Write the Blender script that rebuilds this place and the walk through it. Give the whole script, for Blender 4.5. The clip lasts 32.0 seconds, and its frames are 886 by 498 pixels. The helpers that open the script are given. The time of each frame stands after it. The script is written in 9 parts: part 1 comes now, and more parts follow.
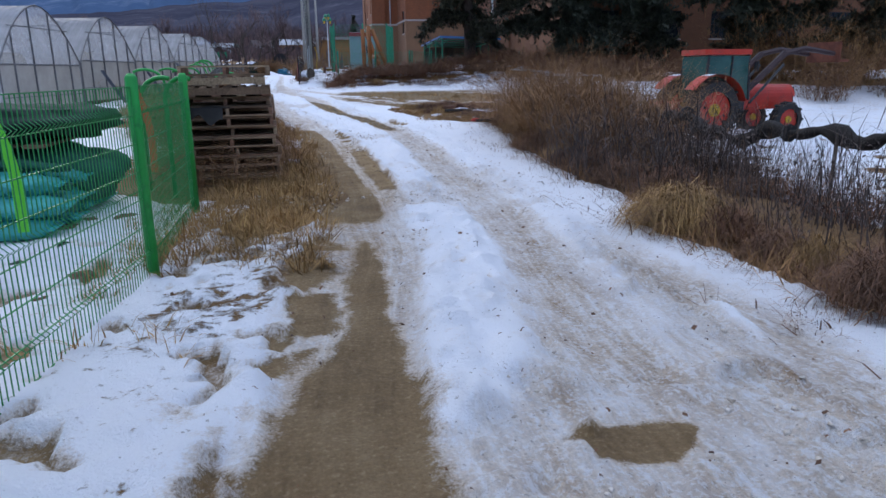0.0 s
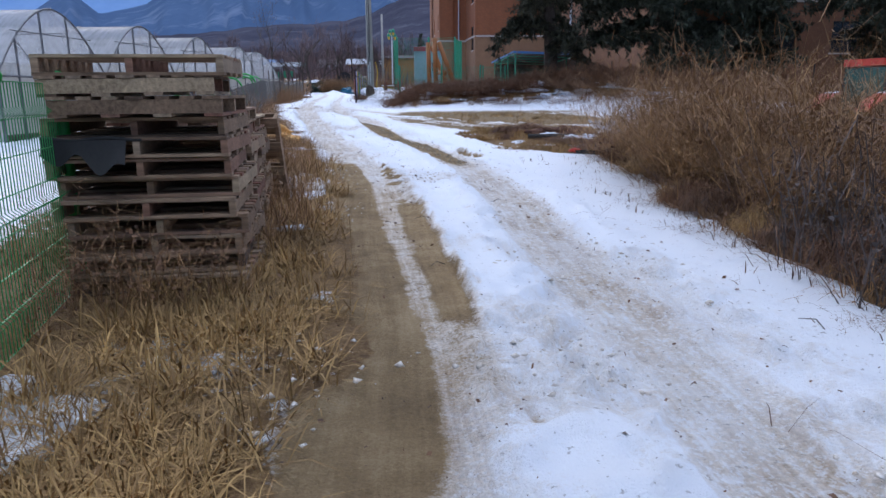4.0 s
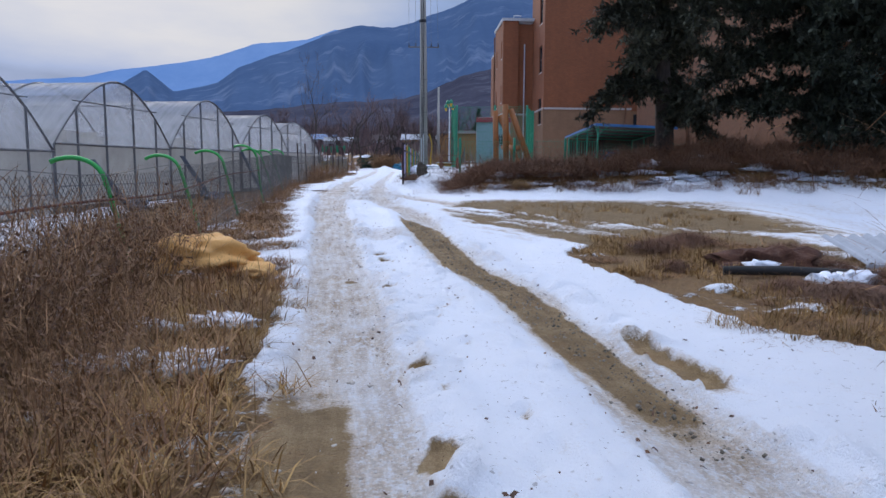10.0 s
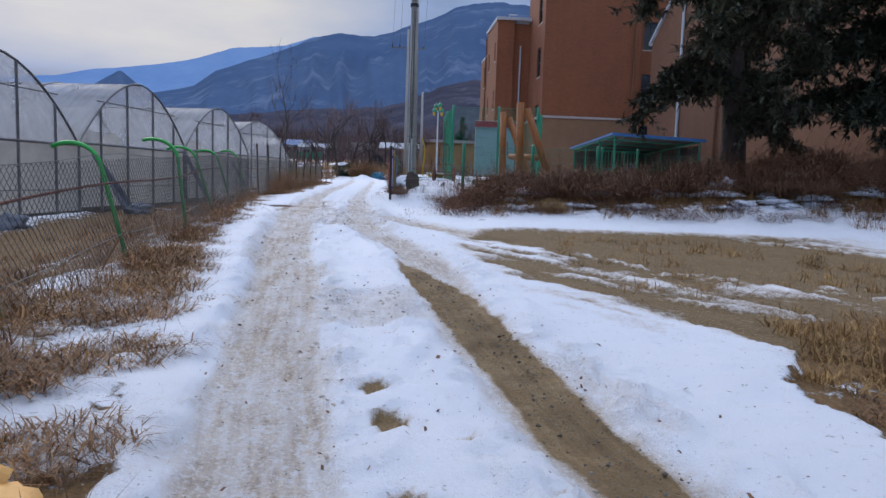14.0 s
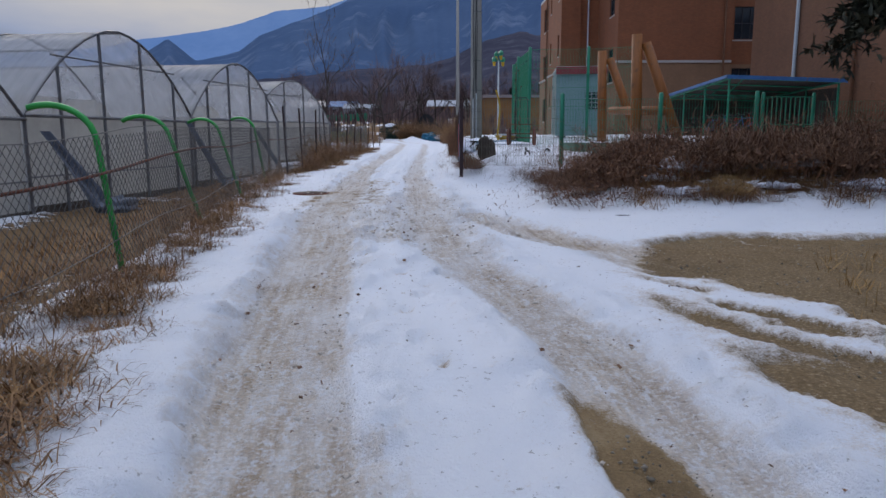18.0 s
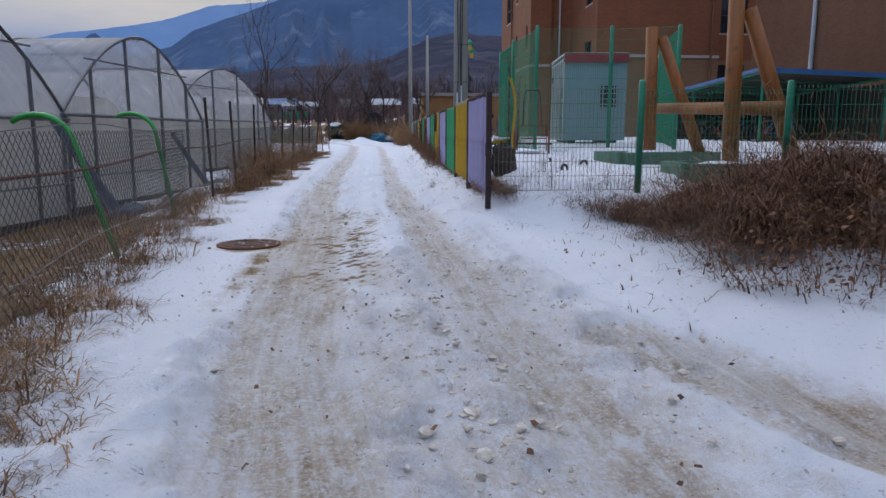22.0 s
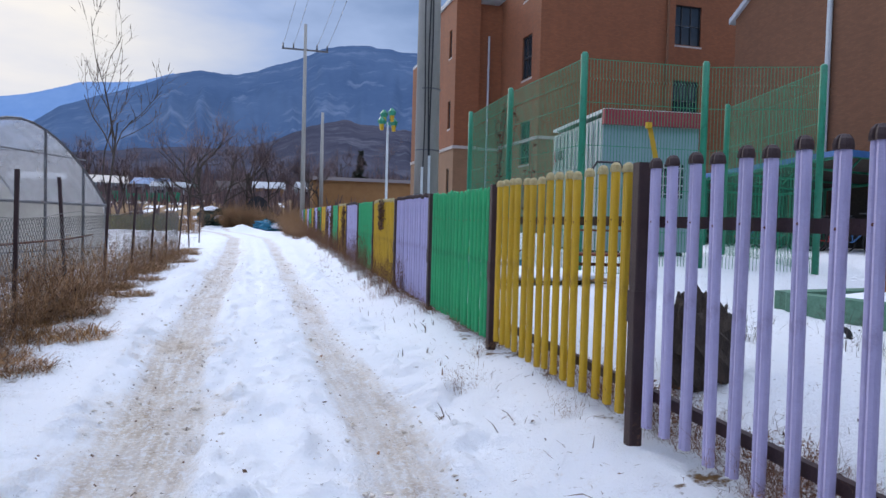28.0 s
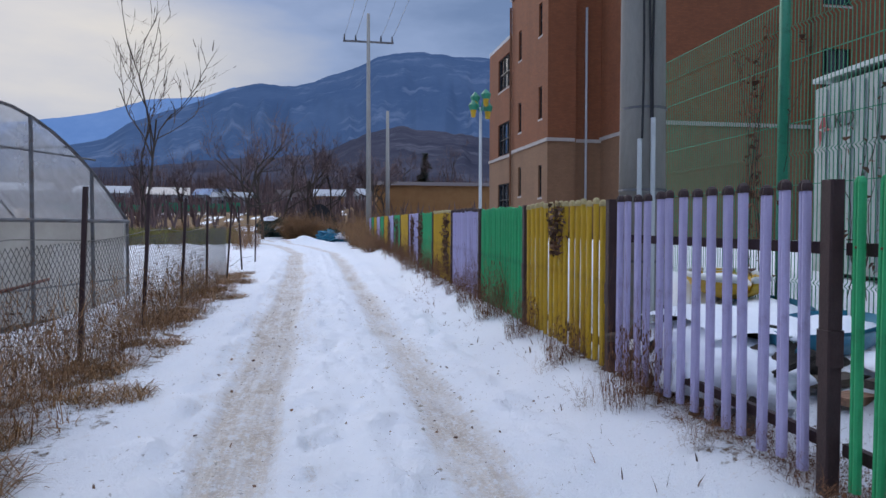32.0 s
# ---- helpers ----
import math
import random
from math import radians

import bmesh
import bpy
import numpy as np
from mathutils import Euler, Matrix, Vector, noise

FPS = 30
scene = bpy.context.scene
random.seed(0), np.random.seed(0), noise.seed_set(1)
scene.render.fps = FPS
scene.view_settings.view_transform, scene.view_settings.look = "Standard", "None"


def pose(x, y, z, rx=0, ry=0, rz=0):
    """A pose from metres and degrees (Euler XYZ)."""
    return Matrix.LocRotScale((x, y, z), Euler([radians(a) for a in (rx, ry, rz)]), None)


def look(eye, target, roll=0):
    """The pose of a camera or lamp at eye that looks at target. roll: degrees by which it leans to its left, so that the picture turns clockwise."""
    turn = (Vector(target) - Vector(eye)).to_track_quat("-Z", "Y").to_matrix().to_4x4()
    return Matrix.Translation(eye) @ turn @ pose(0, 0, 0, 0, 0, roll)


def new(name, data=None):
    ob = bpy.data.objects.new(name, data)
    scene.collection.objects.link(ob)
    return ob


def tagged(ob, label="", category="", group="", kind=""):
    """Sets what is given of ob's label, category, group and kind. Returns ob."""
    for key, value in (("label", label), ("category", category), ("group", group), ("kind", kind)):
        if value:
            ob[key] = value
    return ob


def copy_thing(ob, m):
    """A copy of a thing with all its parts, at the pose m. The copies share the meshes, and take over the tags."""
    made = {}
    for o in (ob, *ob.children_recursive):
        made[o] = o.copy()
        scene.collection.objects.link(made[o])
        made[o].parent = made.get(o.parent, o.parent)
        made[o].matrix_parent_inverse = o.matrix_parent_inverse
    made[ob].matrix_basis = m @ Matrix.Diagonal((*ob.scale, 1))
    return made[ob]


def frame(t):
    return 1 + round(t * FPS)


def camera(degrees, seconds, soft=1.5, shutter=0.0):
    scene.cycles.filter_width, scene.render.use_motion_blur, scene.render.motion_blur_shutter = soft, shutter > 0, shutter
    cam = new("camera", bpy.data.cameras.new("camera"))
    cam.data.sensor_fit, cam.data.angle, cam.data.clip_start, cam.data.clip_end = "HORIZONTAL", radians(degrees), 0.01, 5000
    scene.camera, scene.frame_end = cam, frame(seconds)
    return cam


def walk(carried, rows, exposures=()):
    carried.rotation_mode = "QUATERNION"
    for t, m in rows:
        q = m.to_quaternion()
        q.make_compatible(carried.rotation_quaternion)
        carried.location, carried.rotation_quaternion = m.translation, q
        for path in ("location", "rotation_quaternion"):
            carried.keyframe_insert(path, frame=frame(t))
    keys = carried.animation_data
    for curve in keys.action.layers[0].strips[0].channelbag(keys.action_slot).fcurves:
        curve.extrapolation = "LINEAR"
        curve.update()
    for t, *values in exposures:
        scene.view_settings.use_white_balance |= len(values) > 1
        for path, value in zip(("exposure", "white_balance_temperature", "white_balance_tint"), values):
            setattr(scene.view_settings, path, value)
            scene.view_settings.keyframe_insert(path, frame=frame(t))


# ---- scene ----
cam = camera(65.4, 32.0)
PATH = [
    (0, (4.24, 1.407, 1.256), (4.647, 3.301, 0.759), -0.7),
    (0.5, (4.424, 2.051, 1.232), (4.774, 3.961, 0.751), -0.9),
    (1, (4.55, 2.711, 1.187), (4.792, 4.637, 0.706), -1.4),
    (1.5, (4.637, 3.346, 1.159), (4.879, 5.272, 0.678), -1.6),
    (2, (4.622, 4.02, 1.147), (4.741, 5.978, 0.759), -1.3),
    (2.5, (4.698, 4.767, 1.089), (4.872, 6.722, 0.705), -1.0),
    (4.5, (4.894, 7.187, 1.135), (5.129, 9.121, 0.684), -0.4),
    (5, (4.905, 7.949, 1.16), (5.01, 9.907, 0.768), -0.0),
    (5.5, (4.992, 8.645, 1.137), (5.107, 10.6, 0.733), 0.7),
    (6, (4.988, 9.41, 1.15), (5.063, 11.381, 0.819), 1.0),
    (6.5, (5.017, 10.125, 1.127), (5.092, 12.084, 0.73), 1.7),
    (7, (5.052, 10.867, 1.168), (5.165, 12.83, 0.802), 1.0),
    (7.5, (5.095, 11.58, 1.178), (5.228, 13.551, 0.864), 0.5),
    (8, (5.177, 12.359, 1.225), (5.376, 14.332, 0.966), -0.2),
    (8.5, (5.18, 13.113, 1.238), (5.307, 15.094, 0.996), -0.5),
    (9, (5.229, 13.859, 1.279), (5.375, 15.837, 1.022), -0.5),
    (9.5, (5.176, 14.633, 1.277), (5.251, 16.616, 1.023), -0.1),
    (10, (5.197, 15.402, 1.288), (5.288, 17.387, 1.057), 0.3),
    (10.5, (5.083, 16.109, 1.324), (5.041, 18.098, 1.123), 0.3),
    (11, (5.041, 16.853, 1.337), (5.053, 18.843, 1.135), 0.7),
    (11.5, (4.887, 17.631, 1.329), (4.849, 19.622, 1.148), 1.0),
    (12, (4.878, 18.455, 1.304), (4.978, 20.434, 1.032), 1.4),
    (12.5, (4.834, 19.234, 1.341), (4.981, 21.209, 1.068), 0.9),
    (13, (4.892, 19.947, 1.316), (5.166, 21.908, 1.039), 1.6),
    (13.5, (4.812, 20.7, 1.36), (5.007, 22.679, 1.146), 1.2),
    (14, (4.779, 21.499, 1.336), (4.943, 23.483, 1.136), 1.9),
    (14.5, (4.832, 22.325, 1.256), (4.895, 24.319, 1.113), 1.6),
    (16.5, (4.65, 25.265, 1.538), (4.834, 27.229, 1.209), 0.4),
    (17, (4.502, 25.994, 1.545), (4.586, 27.964, 1.211), 0.6),
    (17.5, (4.426, 26.746, 1.552), (4.546, 28.711, 1.195), -0.2),
    (18, (4.249, 27.456, 1.571), (4.272, 29.43, 1.249), -0.2),
    (18.5, (4.211, 28.2, 1.571), (4.319, 30.167, 1.224), -0.2),
    (19, (4.038, 28.922, 1.604), (4.041, 30.9, 1.31), -0.6),
    (19.5, (3.965, 29.673, 1.59), (4.031, 31.653, 1.314), -0.0),
    (20, (3.752, 30.435, 1.652), (3.726, 32.414, 1.366), -0.5),
    (20.5, (3.682, 31.131, 1.633), (3.739, 33.107, 1.328), 0.5),
    (21, (3.514, 31.873, 1.658), (3.575, 33.849, 1.353), 0.3),
    (21.5, (3.358, 32.526, 1.667), (3.409, 34.502, 1.361), 0.7),
    (22, (3.221, 33.307, 1.71), (3.415, 35.271, 1.386), 0.1),
    (22.5, (3.103, 34.037, 1.718), (3.326, 36.002, 1.422), 0.1),
    (23, (3.067, 34.761, 1.741), (3.319, 36.716, 1.402), -0.6),
    (23.5, (3.044, 35.499, 1.795), (3.331, 37.439, 1.402), 0.1),
    (24, (3.095, 36.269, 1.838), (3.573, 38.175, 1.464), -1.2),
    (24.5, (2.92, 36.958, 1.988), (3.429, 38.875, 1.733), -1.1),
    (25, (2.938, 37.766, 2.082), (3.526, 39.675, 2.184), -1.9),
    (25.5, (2.965, 38.764, 1.996), (3.537, 40.672, 2.178), -2.0),
    (27.5, (2.817, 41.724, 1.991), (3.407, 43.635, 2.017), 0.1),
    (28, (2.827, 42.437, 1.974), (3.36, 44.363, 1.903), 1.5),
    (28.5, (2.797, 43.173, 1.997), (3.343, 45.095, 1.922), 1.9),
    (29, (2.757, 43.837, 2.017), (3.223, 45.777, 1.879), 2.1),
    (29.5, (2.752, 44.58, 2.037), (3.215, 46.523, 1.934), 1.8),
    (30, (2.684, 45.287, 2.056), (3.073, 47.243, 1.913), 2.0),
    (30.5, (2.726, 46.066, 2.074), (3.166, 48.01, 1.904), 1.4),
    (31, (2.647, 46.812, 2.105), (3.0, 48.774, 1.944), 1.2),
    (31.5, (2.698, 47.566, 2.117), (3.102, 49.519, 1.965), 0.3),
    (32, (2.64, 48.309, 2.138), (3.011, 50.274, 2.076), 0.1),
]
walk(cam, [(t, look(eye, target, roll)) for t, eye, target, roll in PATH], [(0, -0.12, 6450, 10), (3, 0.05, 6500, 10), (5.5, 0.3, 6650, 11), (8, 0.25, 6650, 11), (9, 0.1, 6600, 11), (13, -0.03, 6750, 11), (16, -0.22, 6850, 11), (19, -0.42, 7000, 11), (20, -0.36, 7000, 11), (22, -0.31, 7000, 11), (23, -0.40, 6850, 10), (24.2, -0.5, 6700, 10), (25, -0.2, 6900, 10), (25.6, 0.03, 6850, 10), (28, 0.3, 6900, 10), (30, 0.17, 6900, 10), (32, -0.1, 6800, 10)])

# ---------------------------------------------------------------- light
world = bpy.data.worlds.new("overcast_sky")
scene.world = world
world.use_nodes = True
wn = world.node_tree.nodes
wl = world.node_tree.links
wn.clear()
w_out = wn.new("ShaderNodeOutputWorld")
w_sky = wn.new("ShaderNodeTexSky")
w_sky.sky_type = "NISHITA"
w_sky.sun_disc = False
w_sky.sun_elevation = radians(26)
w_sky.sun_rotation = radians(-22)
w_sky.altitude = 300
w_sky.dust_density = 2.0
w_clear = wn.new("ShaderNodeBackground")
w_clear.inputs["Strength"].default_value = 0.10
wl.new(w_sky.outputs[0], w_clear.inputs["Color"])
# broken winter cloud, thinner and brighter in places, brightest overhead as an overcast sky is
w_tc = wn.new("ShaderNodeTexCoord")
w_map = wn.new("ShaderNodeMapping")
w_map.inputs["Scale"].default_value = (1.0, 1.0, 3.2)
w_map.inputs["Location"].default_value = (3.1, 0.4, 0.35)
wl.new(w_tc.outputs["Generated"], w_map.inputs[0])
w_noise = wn.new("ShaderNodeTexNoise")
w_noise.inputs["Scale"].default_value = 1.9
w_noise.inputs["Detail"].default_value = 7
w_noise.inputs["Roughness"].default_value = 0.55
wl.new(w_map.outputs[0], w_noise.inputs["Vector"])
w_ramp = wn.new("ShaderNodeValToRGB")
for e_, (p_, c_) in zip((w_ramp.color_ramp.elements[0], w_ramp.color_ramp.elements[1], w_ramp.color_ramp.elements.new(0.52)), ((0.38, (0.21, 0.345, 0.66)), (0.64, (0.95, 0.92, 1.0)), (0.52, (0.36, 0.52, 0.90)))):
    e_.position, e_.color = p_, (*c_, 1)
# the cloud is torn open low in the north-west, where the sky is almost white
w_flat = wn.new("ShaderNodeVectorMath")
w_flat.operation = "MULTIPLY"
w_flat.inputs[1].default_value = (1.0, 1.0, 5.0)
wl.new(w_tc.outputs["Generated"], w_flat.inputs[0])
w_norm = wn.new("ShaderNodeVectorMath")
w_norm.operation = "NORMALIZE"
wl.new(w_flat.outputs[0], w_norm.inputs[0])
w_dot = wn.new("ShaderNodeVectorMath")
w_dot.operation = "DOT_PRODUCT"
w_dot.inputs[1].default_value = Vector((-0.29, 0.87, 0.89)).normalized()
wl.new(w_norm.outputs[0], w_dot.inputs[0])
w_gap = wn.new("ShaderNodeMapRange")
for key_, val_ in (("From Min", 0.960), ("From Max", 0.991), ("To Min", -0.13), ("To Max", 0.26)):
    w_gap.inputs[key_].default_value = val_
wl.new(w_dot.outputs["Value"], w_gap.inputs[0])
w_tear = wn.new("ShaderNodeMath")
wl.new(w_noise.outputs[0], w_tear.inputs[0])
wl.new(w_gap.outputs[0], w_tear.inputs[1])
wl.new(w_tear.outputs[0], w_ramp.inputs[0])
w_sep = wn.new("ShaderNodeSeparateXYZ")
wl.new(w_tc.outputs["Generated"], w_sep.inputs[0])
w_up = wn.new("ShaderNodeMapRange")
for key_, val_ in (("From Min", 0.32), ("From Max", 0.9), ("To Min", 0.70), ("To Max", 2.5)):
    w_up.inputs[key_].default_value = val_
wl.new(w_sep.outputs[2], w_up.inputs[0])
w_cloud = wn.new("ShaderNodeBackground")
w_pale = wn.new("ShaderNodeMapRange")
for key_, val_ in (("From Min", 0.42), ("From Max", 0.8), ("To Min", 0.0), ("To Max", 0.6)):
    w_pale.inputs[key_].default_value = val_
wl.new(w_sep.outputs[2], w_pale.inputs[0])
w_tone = wn.new("ShaderNodeMix")
w_tone.data_type = "RGBA"
w_tone.inputs[7].default_value = (0.73, 0.78, 0.91, 1)
wl.new(w_pale.outputs[0], w_tone.inputs[0])
wl.new(w_ramp.outputs[0], w_tone.inputs[6])
wl.new(w_tone.outputs[2], w_cloud.inputs["Color"])
wl.new(w_up.outputs[0], w_cloud.inputs["Strength"])
w_mix = wn.new("ShaderNodeMixShader")
w_mix.inputs[0].default_value = 0.94
wl.new(w_clear.outputs[0], w_mix.inputs[1])
wl.new(w_cloud.outputs[0], w_mix.inputs[2])
wl.new(w_mix.outputs[0], w_out.inputs["Surface"])

sun_data = bpy.data.lights.new("sun", "SUN")
sun_data.energy = 0.9
sun_data.angle = radians(25)
sun_data.color = (1.0, 0.96, 0.9)
sun = new("sun", sun_data)
sun.matrix_world = look((-400, 900, 440), (0, 0, 0))


# ---------------------------------------------------------------- materials
def node_mat(name):
    m = bpy.data.materials.new(name)
    m.use_nodes = True
    return m, m.node_tree.nodes, m.node_tree.links, m.node_tree.nodes["Principled BSDF"]


def ramp(n, l, src, stops):
    r = n.new("ShaderNodeValToRGB")
    while len(r.color_ramp.elements) < len(stops):
        r.color_ramp.elements.new(0.5)
    for e, (p, c) in zip(r.color_ramp.elements, stops):
        e.position = p
        e.color = (*c, 1) if isinstance(c, tuple) else (c, c, c, 1)
    l.new(src, r.inputs[0])
    return r.outputs[0]


def noise_node(n, l, scale, detail=4, rough=0.6, stretch=None, coord="Object"):
    tc = n.new("ShaderNodeTexCoord")
    src = tc.outputs[coord]
    if stretch:
        mp = n.new("ShaderNodeMapping")
        mp.inputs["Scale"].default_value = stretch
        l.new(src, mp.inputs[0])
        src = mp.outputs[0]
    t = n.new("ShaderNodeTexNoise")
    t.inputs["Scale"].default_value = scale
    t.inputs["Detail"].default_value = detail
    t.inputs["Roughness"].default_value = rough
    l.new(src, t.inputs["Vector"])
    return t.outputs[0]


def mixc(n, l, fac, a, b):
    m = n.new("ShaderNodeMix")
    m.data_type = "RGBA"
    for sock, v in ((m.inputs[0], fac), (m.inputs[6], a), (m.inputs[7], b)):
        if isinstance(v, (int, float)):
            sock.default_value = v
        elif isinstance(v, tuple):
            sock.default_value = (*v, 1)
        else:
            l.new(v, sock)
    return m.outputs[2]


def mathn(n, l, op, a, b=0.0, clamp=False):
    m = n.new("ShaderNodeMath")
    m.operation = op
    m.use_clamp = clamp
    for sock, v in zip(m.inputs, (a, b)):
        if isinstance(v, (int, float)):
            sock.default_value = v
        else:
            l.new(v, sock)
    return m.outputs[0]


def bump(n, l, p, height, strength, dist):
    b = n.new("ShaderNodeBump")
    b.inputs["Strength"].default_value = strength
    b.inputs["Distance"].default_value = dist
    l.new(height, b.inputs["Height"])
    l.new(b.outputs[0], p.inputs["Normal"])


def surface(name, c1, c2, scale=3.0, fine=40.0, rough=0.75, metal=0.0, stretch=None, relief=0.3, depth=0.01, vary=0.0, dirt=None, translucent=0.0):
    """A surface of two tones in patches, with fine grain and relief; vary: a lighter or darker tone from object to object."""
    m, n, l, p = node_mat(name)
    big = noise_node(n, l, scale, 5, 0.65, stretch)
    small = noise_node(n, l, fine, 3, 0.7, stretch)
    f = mathn(n, l, "ADD", mathn(n, l, "MULTIPLY", big, 0.7), mathn(n, l, "MULTIPLY", small, 0.3))
    col = ramp(n, l, f, [(0.34, c1), (0.66, c2)])
    if dirt:
        spots = ramp(n, l, noise_node(n, l, scale * 2.3, 6, 0.75), [(0.55, 0.0), (0.7, 1.0)])
        col = mixc(n, l, spots, col, dirt)
    if vary:
        info = n.new("ShaderNodeObjectInfo")
        g = mathn(n, l, "ADD", mathn(n, l, "MULTIPLY", info.outputs["Random"], vary), 1 - vary / 2)
        h = n.new("ShaderNodeHueSaturation")
        l.new(g, h.inputs["Value"])
        l.new(col, h.inputs["Color"])
        col = h.outputs[0]
    l.new(col, p.inputs["Base Color"])
    p.inputs["Roughness"].default_value = rough
    p.inputs["Metallic"].default_value = metal
    if relief:
        bump(n, l, p, small, relief, depth)
    return m


def foliage(name, c1, c2, rough=0.8):
    m, n, l, p = node_mat(name)
    g = n.new("ShaderNodeNewGeometry")
    col = ramp(n, l, g.outputs["Random Per Island"], [(0.0, c1), (1.0, c2)])
    big = ramp(n, l, noise_node(n, l, 0.9, 3), [(0.3, 0.55), (0.7, 1.25)])
    mm = n.new("ShaderNodeMix")
    mm.data_type, mm.blend_type = "RGBA", "MULTIPLY"
    mm.inputs[0].default_value = 1
    l.new(col, mm.inputs[6])
    l.new(big, mm.inputs[7])
    l.new(mm.outputs[2], p.inputs["Base Color"])
    p.inputs["Roughness"].default_value = rough
    return m


def ground_material():
    """Snow over soil: the sheet's own marks say where the soil is bare, where wheels have packed the snow and where grass shows."""
    m, n, l, p = node_mat("snowy_ground")
    at = {}
    for key in ("mud", "pack", "turf", "gravel"):
        a = n.new("ShaderNodeAttribute")
        a.attribute_name = key
        at[key] = a.outputs["Fac"]
    tc = n.new("ShaderNodeTexCoord")
    fine = noise_node(n, l, 7.0, 9, 0.75)
    grit = noise_node(n, l, 60.0, 3, 0.7)
    blotch = noise_node(n, l, 2.1, 8, 0.66, (1.7, 0.8, 1.0))
    # marks that follow the wheels: across and along the track
    across = n.new("ShaderNodeAttribute")
    across.attribute_name = "across"
    sep = n.new("ShaderNodeSeparateXYZ")
    l.new(tc.outputs["Object"], sep.inputs[0])

    def along(kx, ky, scale, detail):
        c = n.new("ShaderNodeCombineXYZ")
        l.new(mathn(n, l, "MULTIPLY", across.outputs["Fac"], kx), c.inputs[0])
        l.new(mathn(n, l, "MULTIPLY", sep.outputs[1], ky), c.inputs[1])
        t = n.new("ShaderNodeTexNoise")
        t.inputs["Scale"].default_value = scale
        t.inputs["Detail"].default_value = detail
        t.inputs["Roughness"].default_value = 0.62
        l.new(c.outputs[0], t.inputs["Vector"])
        return t.outputs[0]

    streak = along(4.6, 0.2, 3.0, 5)
    cleat = along(1.6, 5.6, 4.6, 3)
    tread = mathn(n, l, "ADD", mathn(n, l, "MULTIPLY", blotch, 0.34), mathn(n, l, "ADD", mathn(n, l, "MULTIPLY", streak, 0.36), mathn(n, l, "ADD", mathn(n, l, "MULTIPLY", fine, 0.26), mathn(n, l, "MULTIPLY", cleat, 0.08))))
    big = noise_node(n, l, 0.5, 4)
    snow = ramp(n, l, big, [(0.3, (0.86, 0.885, 0.93)), (0.7, (0.92, 0.93, 0.955))])
    # wheel-packed snow: tan blotches and streaks along the way
    dirty = ramp(n, l, tread, [(0.40, (0.33, 0.215, 0.120)), (0.47, (0.50, 0.375, 0.255)), (0.54, (0.65, 0.545, 0.43)), (0.61, (0.80, 0.745, 0.69))])
    crisp = mathn(n, l, "ADD", at["pack"], mathn(n, l, "ADD", mathn(n, l, "MULTIPLY", mathn(n, l, "SUBTRACT", fine, 0.5), 0.7), mathn(n, l, "MULTIPLY", mathn(n, l, "SUBTRACT", streak, 0.5), 0.5)))
    crisp = ramp(n, l, crisp, [(0.22, 0.0), (0.5, 0.72), (0.85, 0.95)])
    pk = mathn(n, l, "MULTIPLY", crisp, mathn(n, l, "SUBTRACT", 1.75, mathn(n, l, "MULTIPLY", tread, 1.45)), True)
    # snow still lying in the wheel marks, in flecks and in longer stretches
    flecks = ramp(n, l, noise_node(n, l, 12.0, 5, 0.7, (1.2, 0.6, 1.0)), [(0.53, 0.0), (0.61, 0.6)])
    stretch = ramp(n, l, noise_node(n, l, 1.3, 5, 0.65, (2.4, 0.6, 1.0)), [(0.45, 0.0), (0.64, 0.4)])
    pk = mathn(n, l, "MULTIPLY", pk, mathn(n, l, "SUBTRACT", 1.0, mathn(n, l, "MAXIMUM", flecks, stretch)))
    grain = ramp(n, l, noise_node(n, l, 46.0, 4, 0.75), [(0.34, 0.55), (0.5, 1.0), (0.66, 1.35)])
    tint = n.new("ShaderNodeMix")
    tint.data_type, tint.blend_type = "RGBA", "MULTIPLY"
    tint.inputs[0].default_value = 0.55
    l.new(dirty, tint.inputs[6])
    l.new(grain, tint.inputs[7])
    dirty = tint.outputs[2]
    small = ramp(n, l, noise_node(n, l, 33.0, 4, 0.7), [(0.52, 0.0), (0.6, 0.55)])
    pk = mathn(n, l, "MULTIPLY", pk, mathn(n, l, "SUBTRACT", 1.0, small))
    col = mixc(n, l, pk, snow, dirty)
    # specks of soil on the snow
    specks = ramp(n, l, noise_node(n, l, 21.0, 3, 0.6), [(0.66, 0.0), (0.70, 1.0)])
    col = mixc(n, l, mathn(n, l, "MULTIPLY", specks, 0.5), col, (0.16, 0.12, 0.09))
    # bare soil with an uneven, crisp rim
    edge = mathn(n, l, "ADD", mathn(n, l, "ADD", at["mud"], mathn(n, l, "MULTIPLY", mathn(n, l, "SUBTRACT", grit, 0.5), 0.7)), mathn(n, l, "MULTIPLY", mathn(n, l, "SUBTRACT", fine, 0.5), 1.15))
    slush = ramp(n, l, edge, [(0.12, 0.0), (0.44, 0.75)])
    col = mixc(n, l, slush, col, dirty)
    bare = ramp(n, l, edge, [(0.40, 0.0), (0.64, 1.0)])
    soilmix = mathn(n, l, "ADD", mathn(n, l, "MULTIPLY", noise_node(n, l, 2.2, 7, 0.7), 0.5), mathn(n, l, "ADD", mathn(n, l, "MULTIPLY", grit, 0.25), mathn(n, l, "MULTIPLY", streak, 0.25)))
    soil = ramp(n, l, soilmix, [(0.36, (0.145, 0.088, 0.038)), (0.50, (0.285, 0.185, 0.085)), (0.63, (0.43, 0.305, 0.165))])
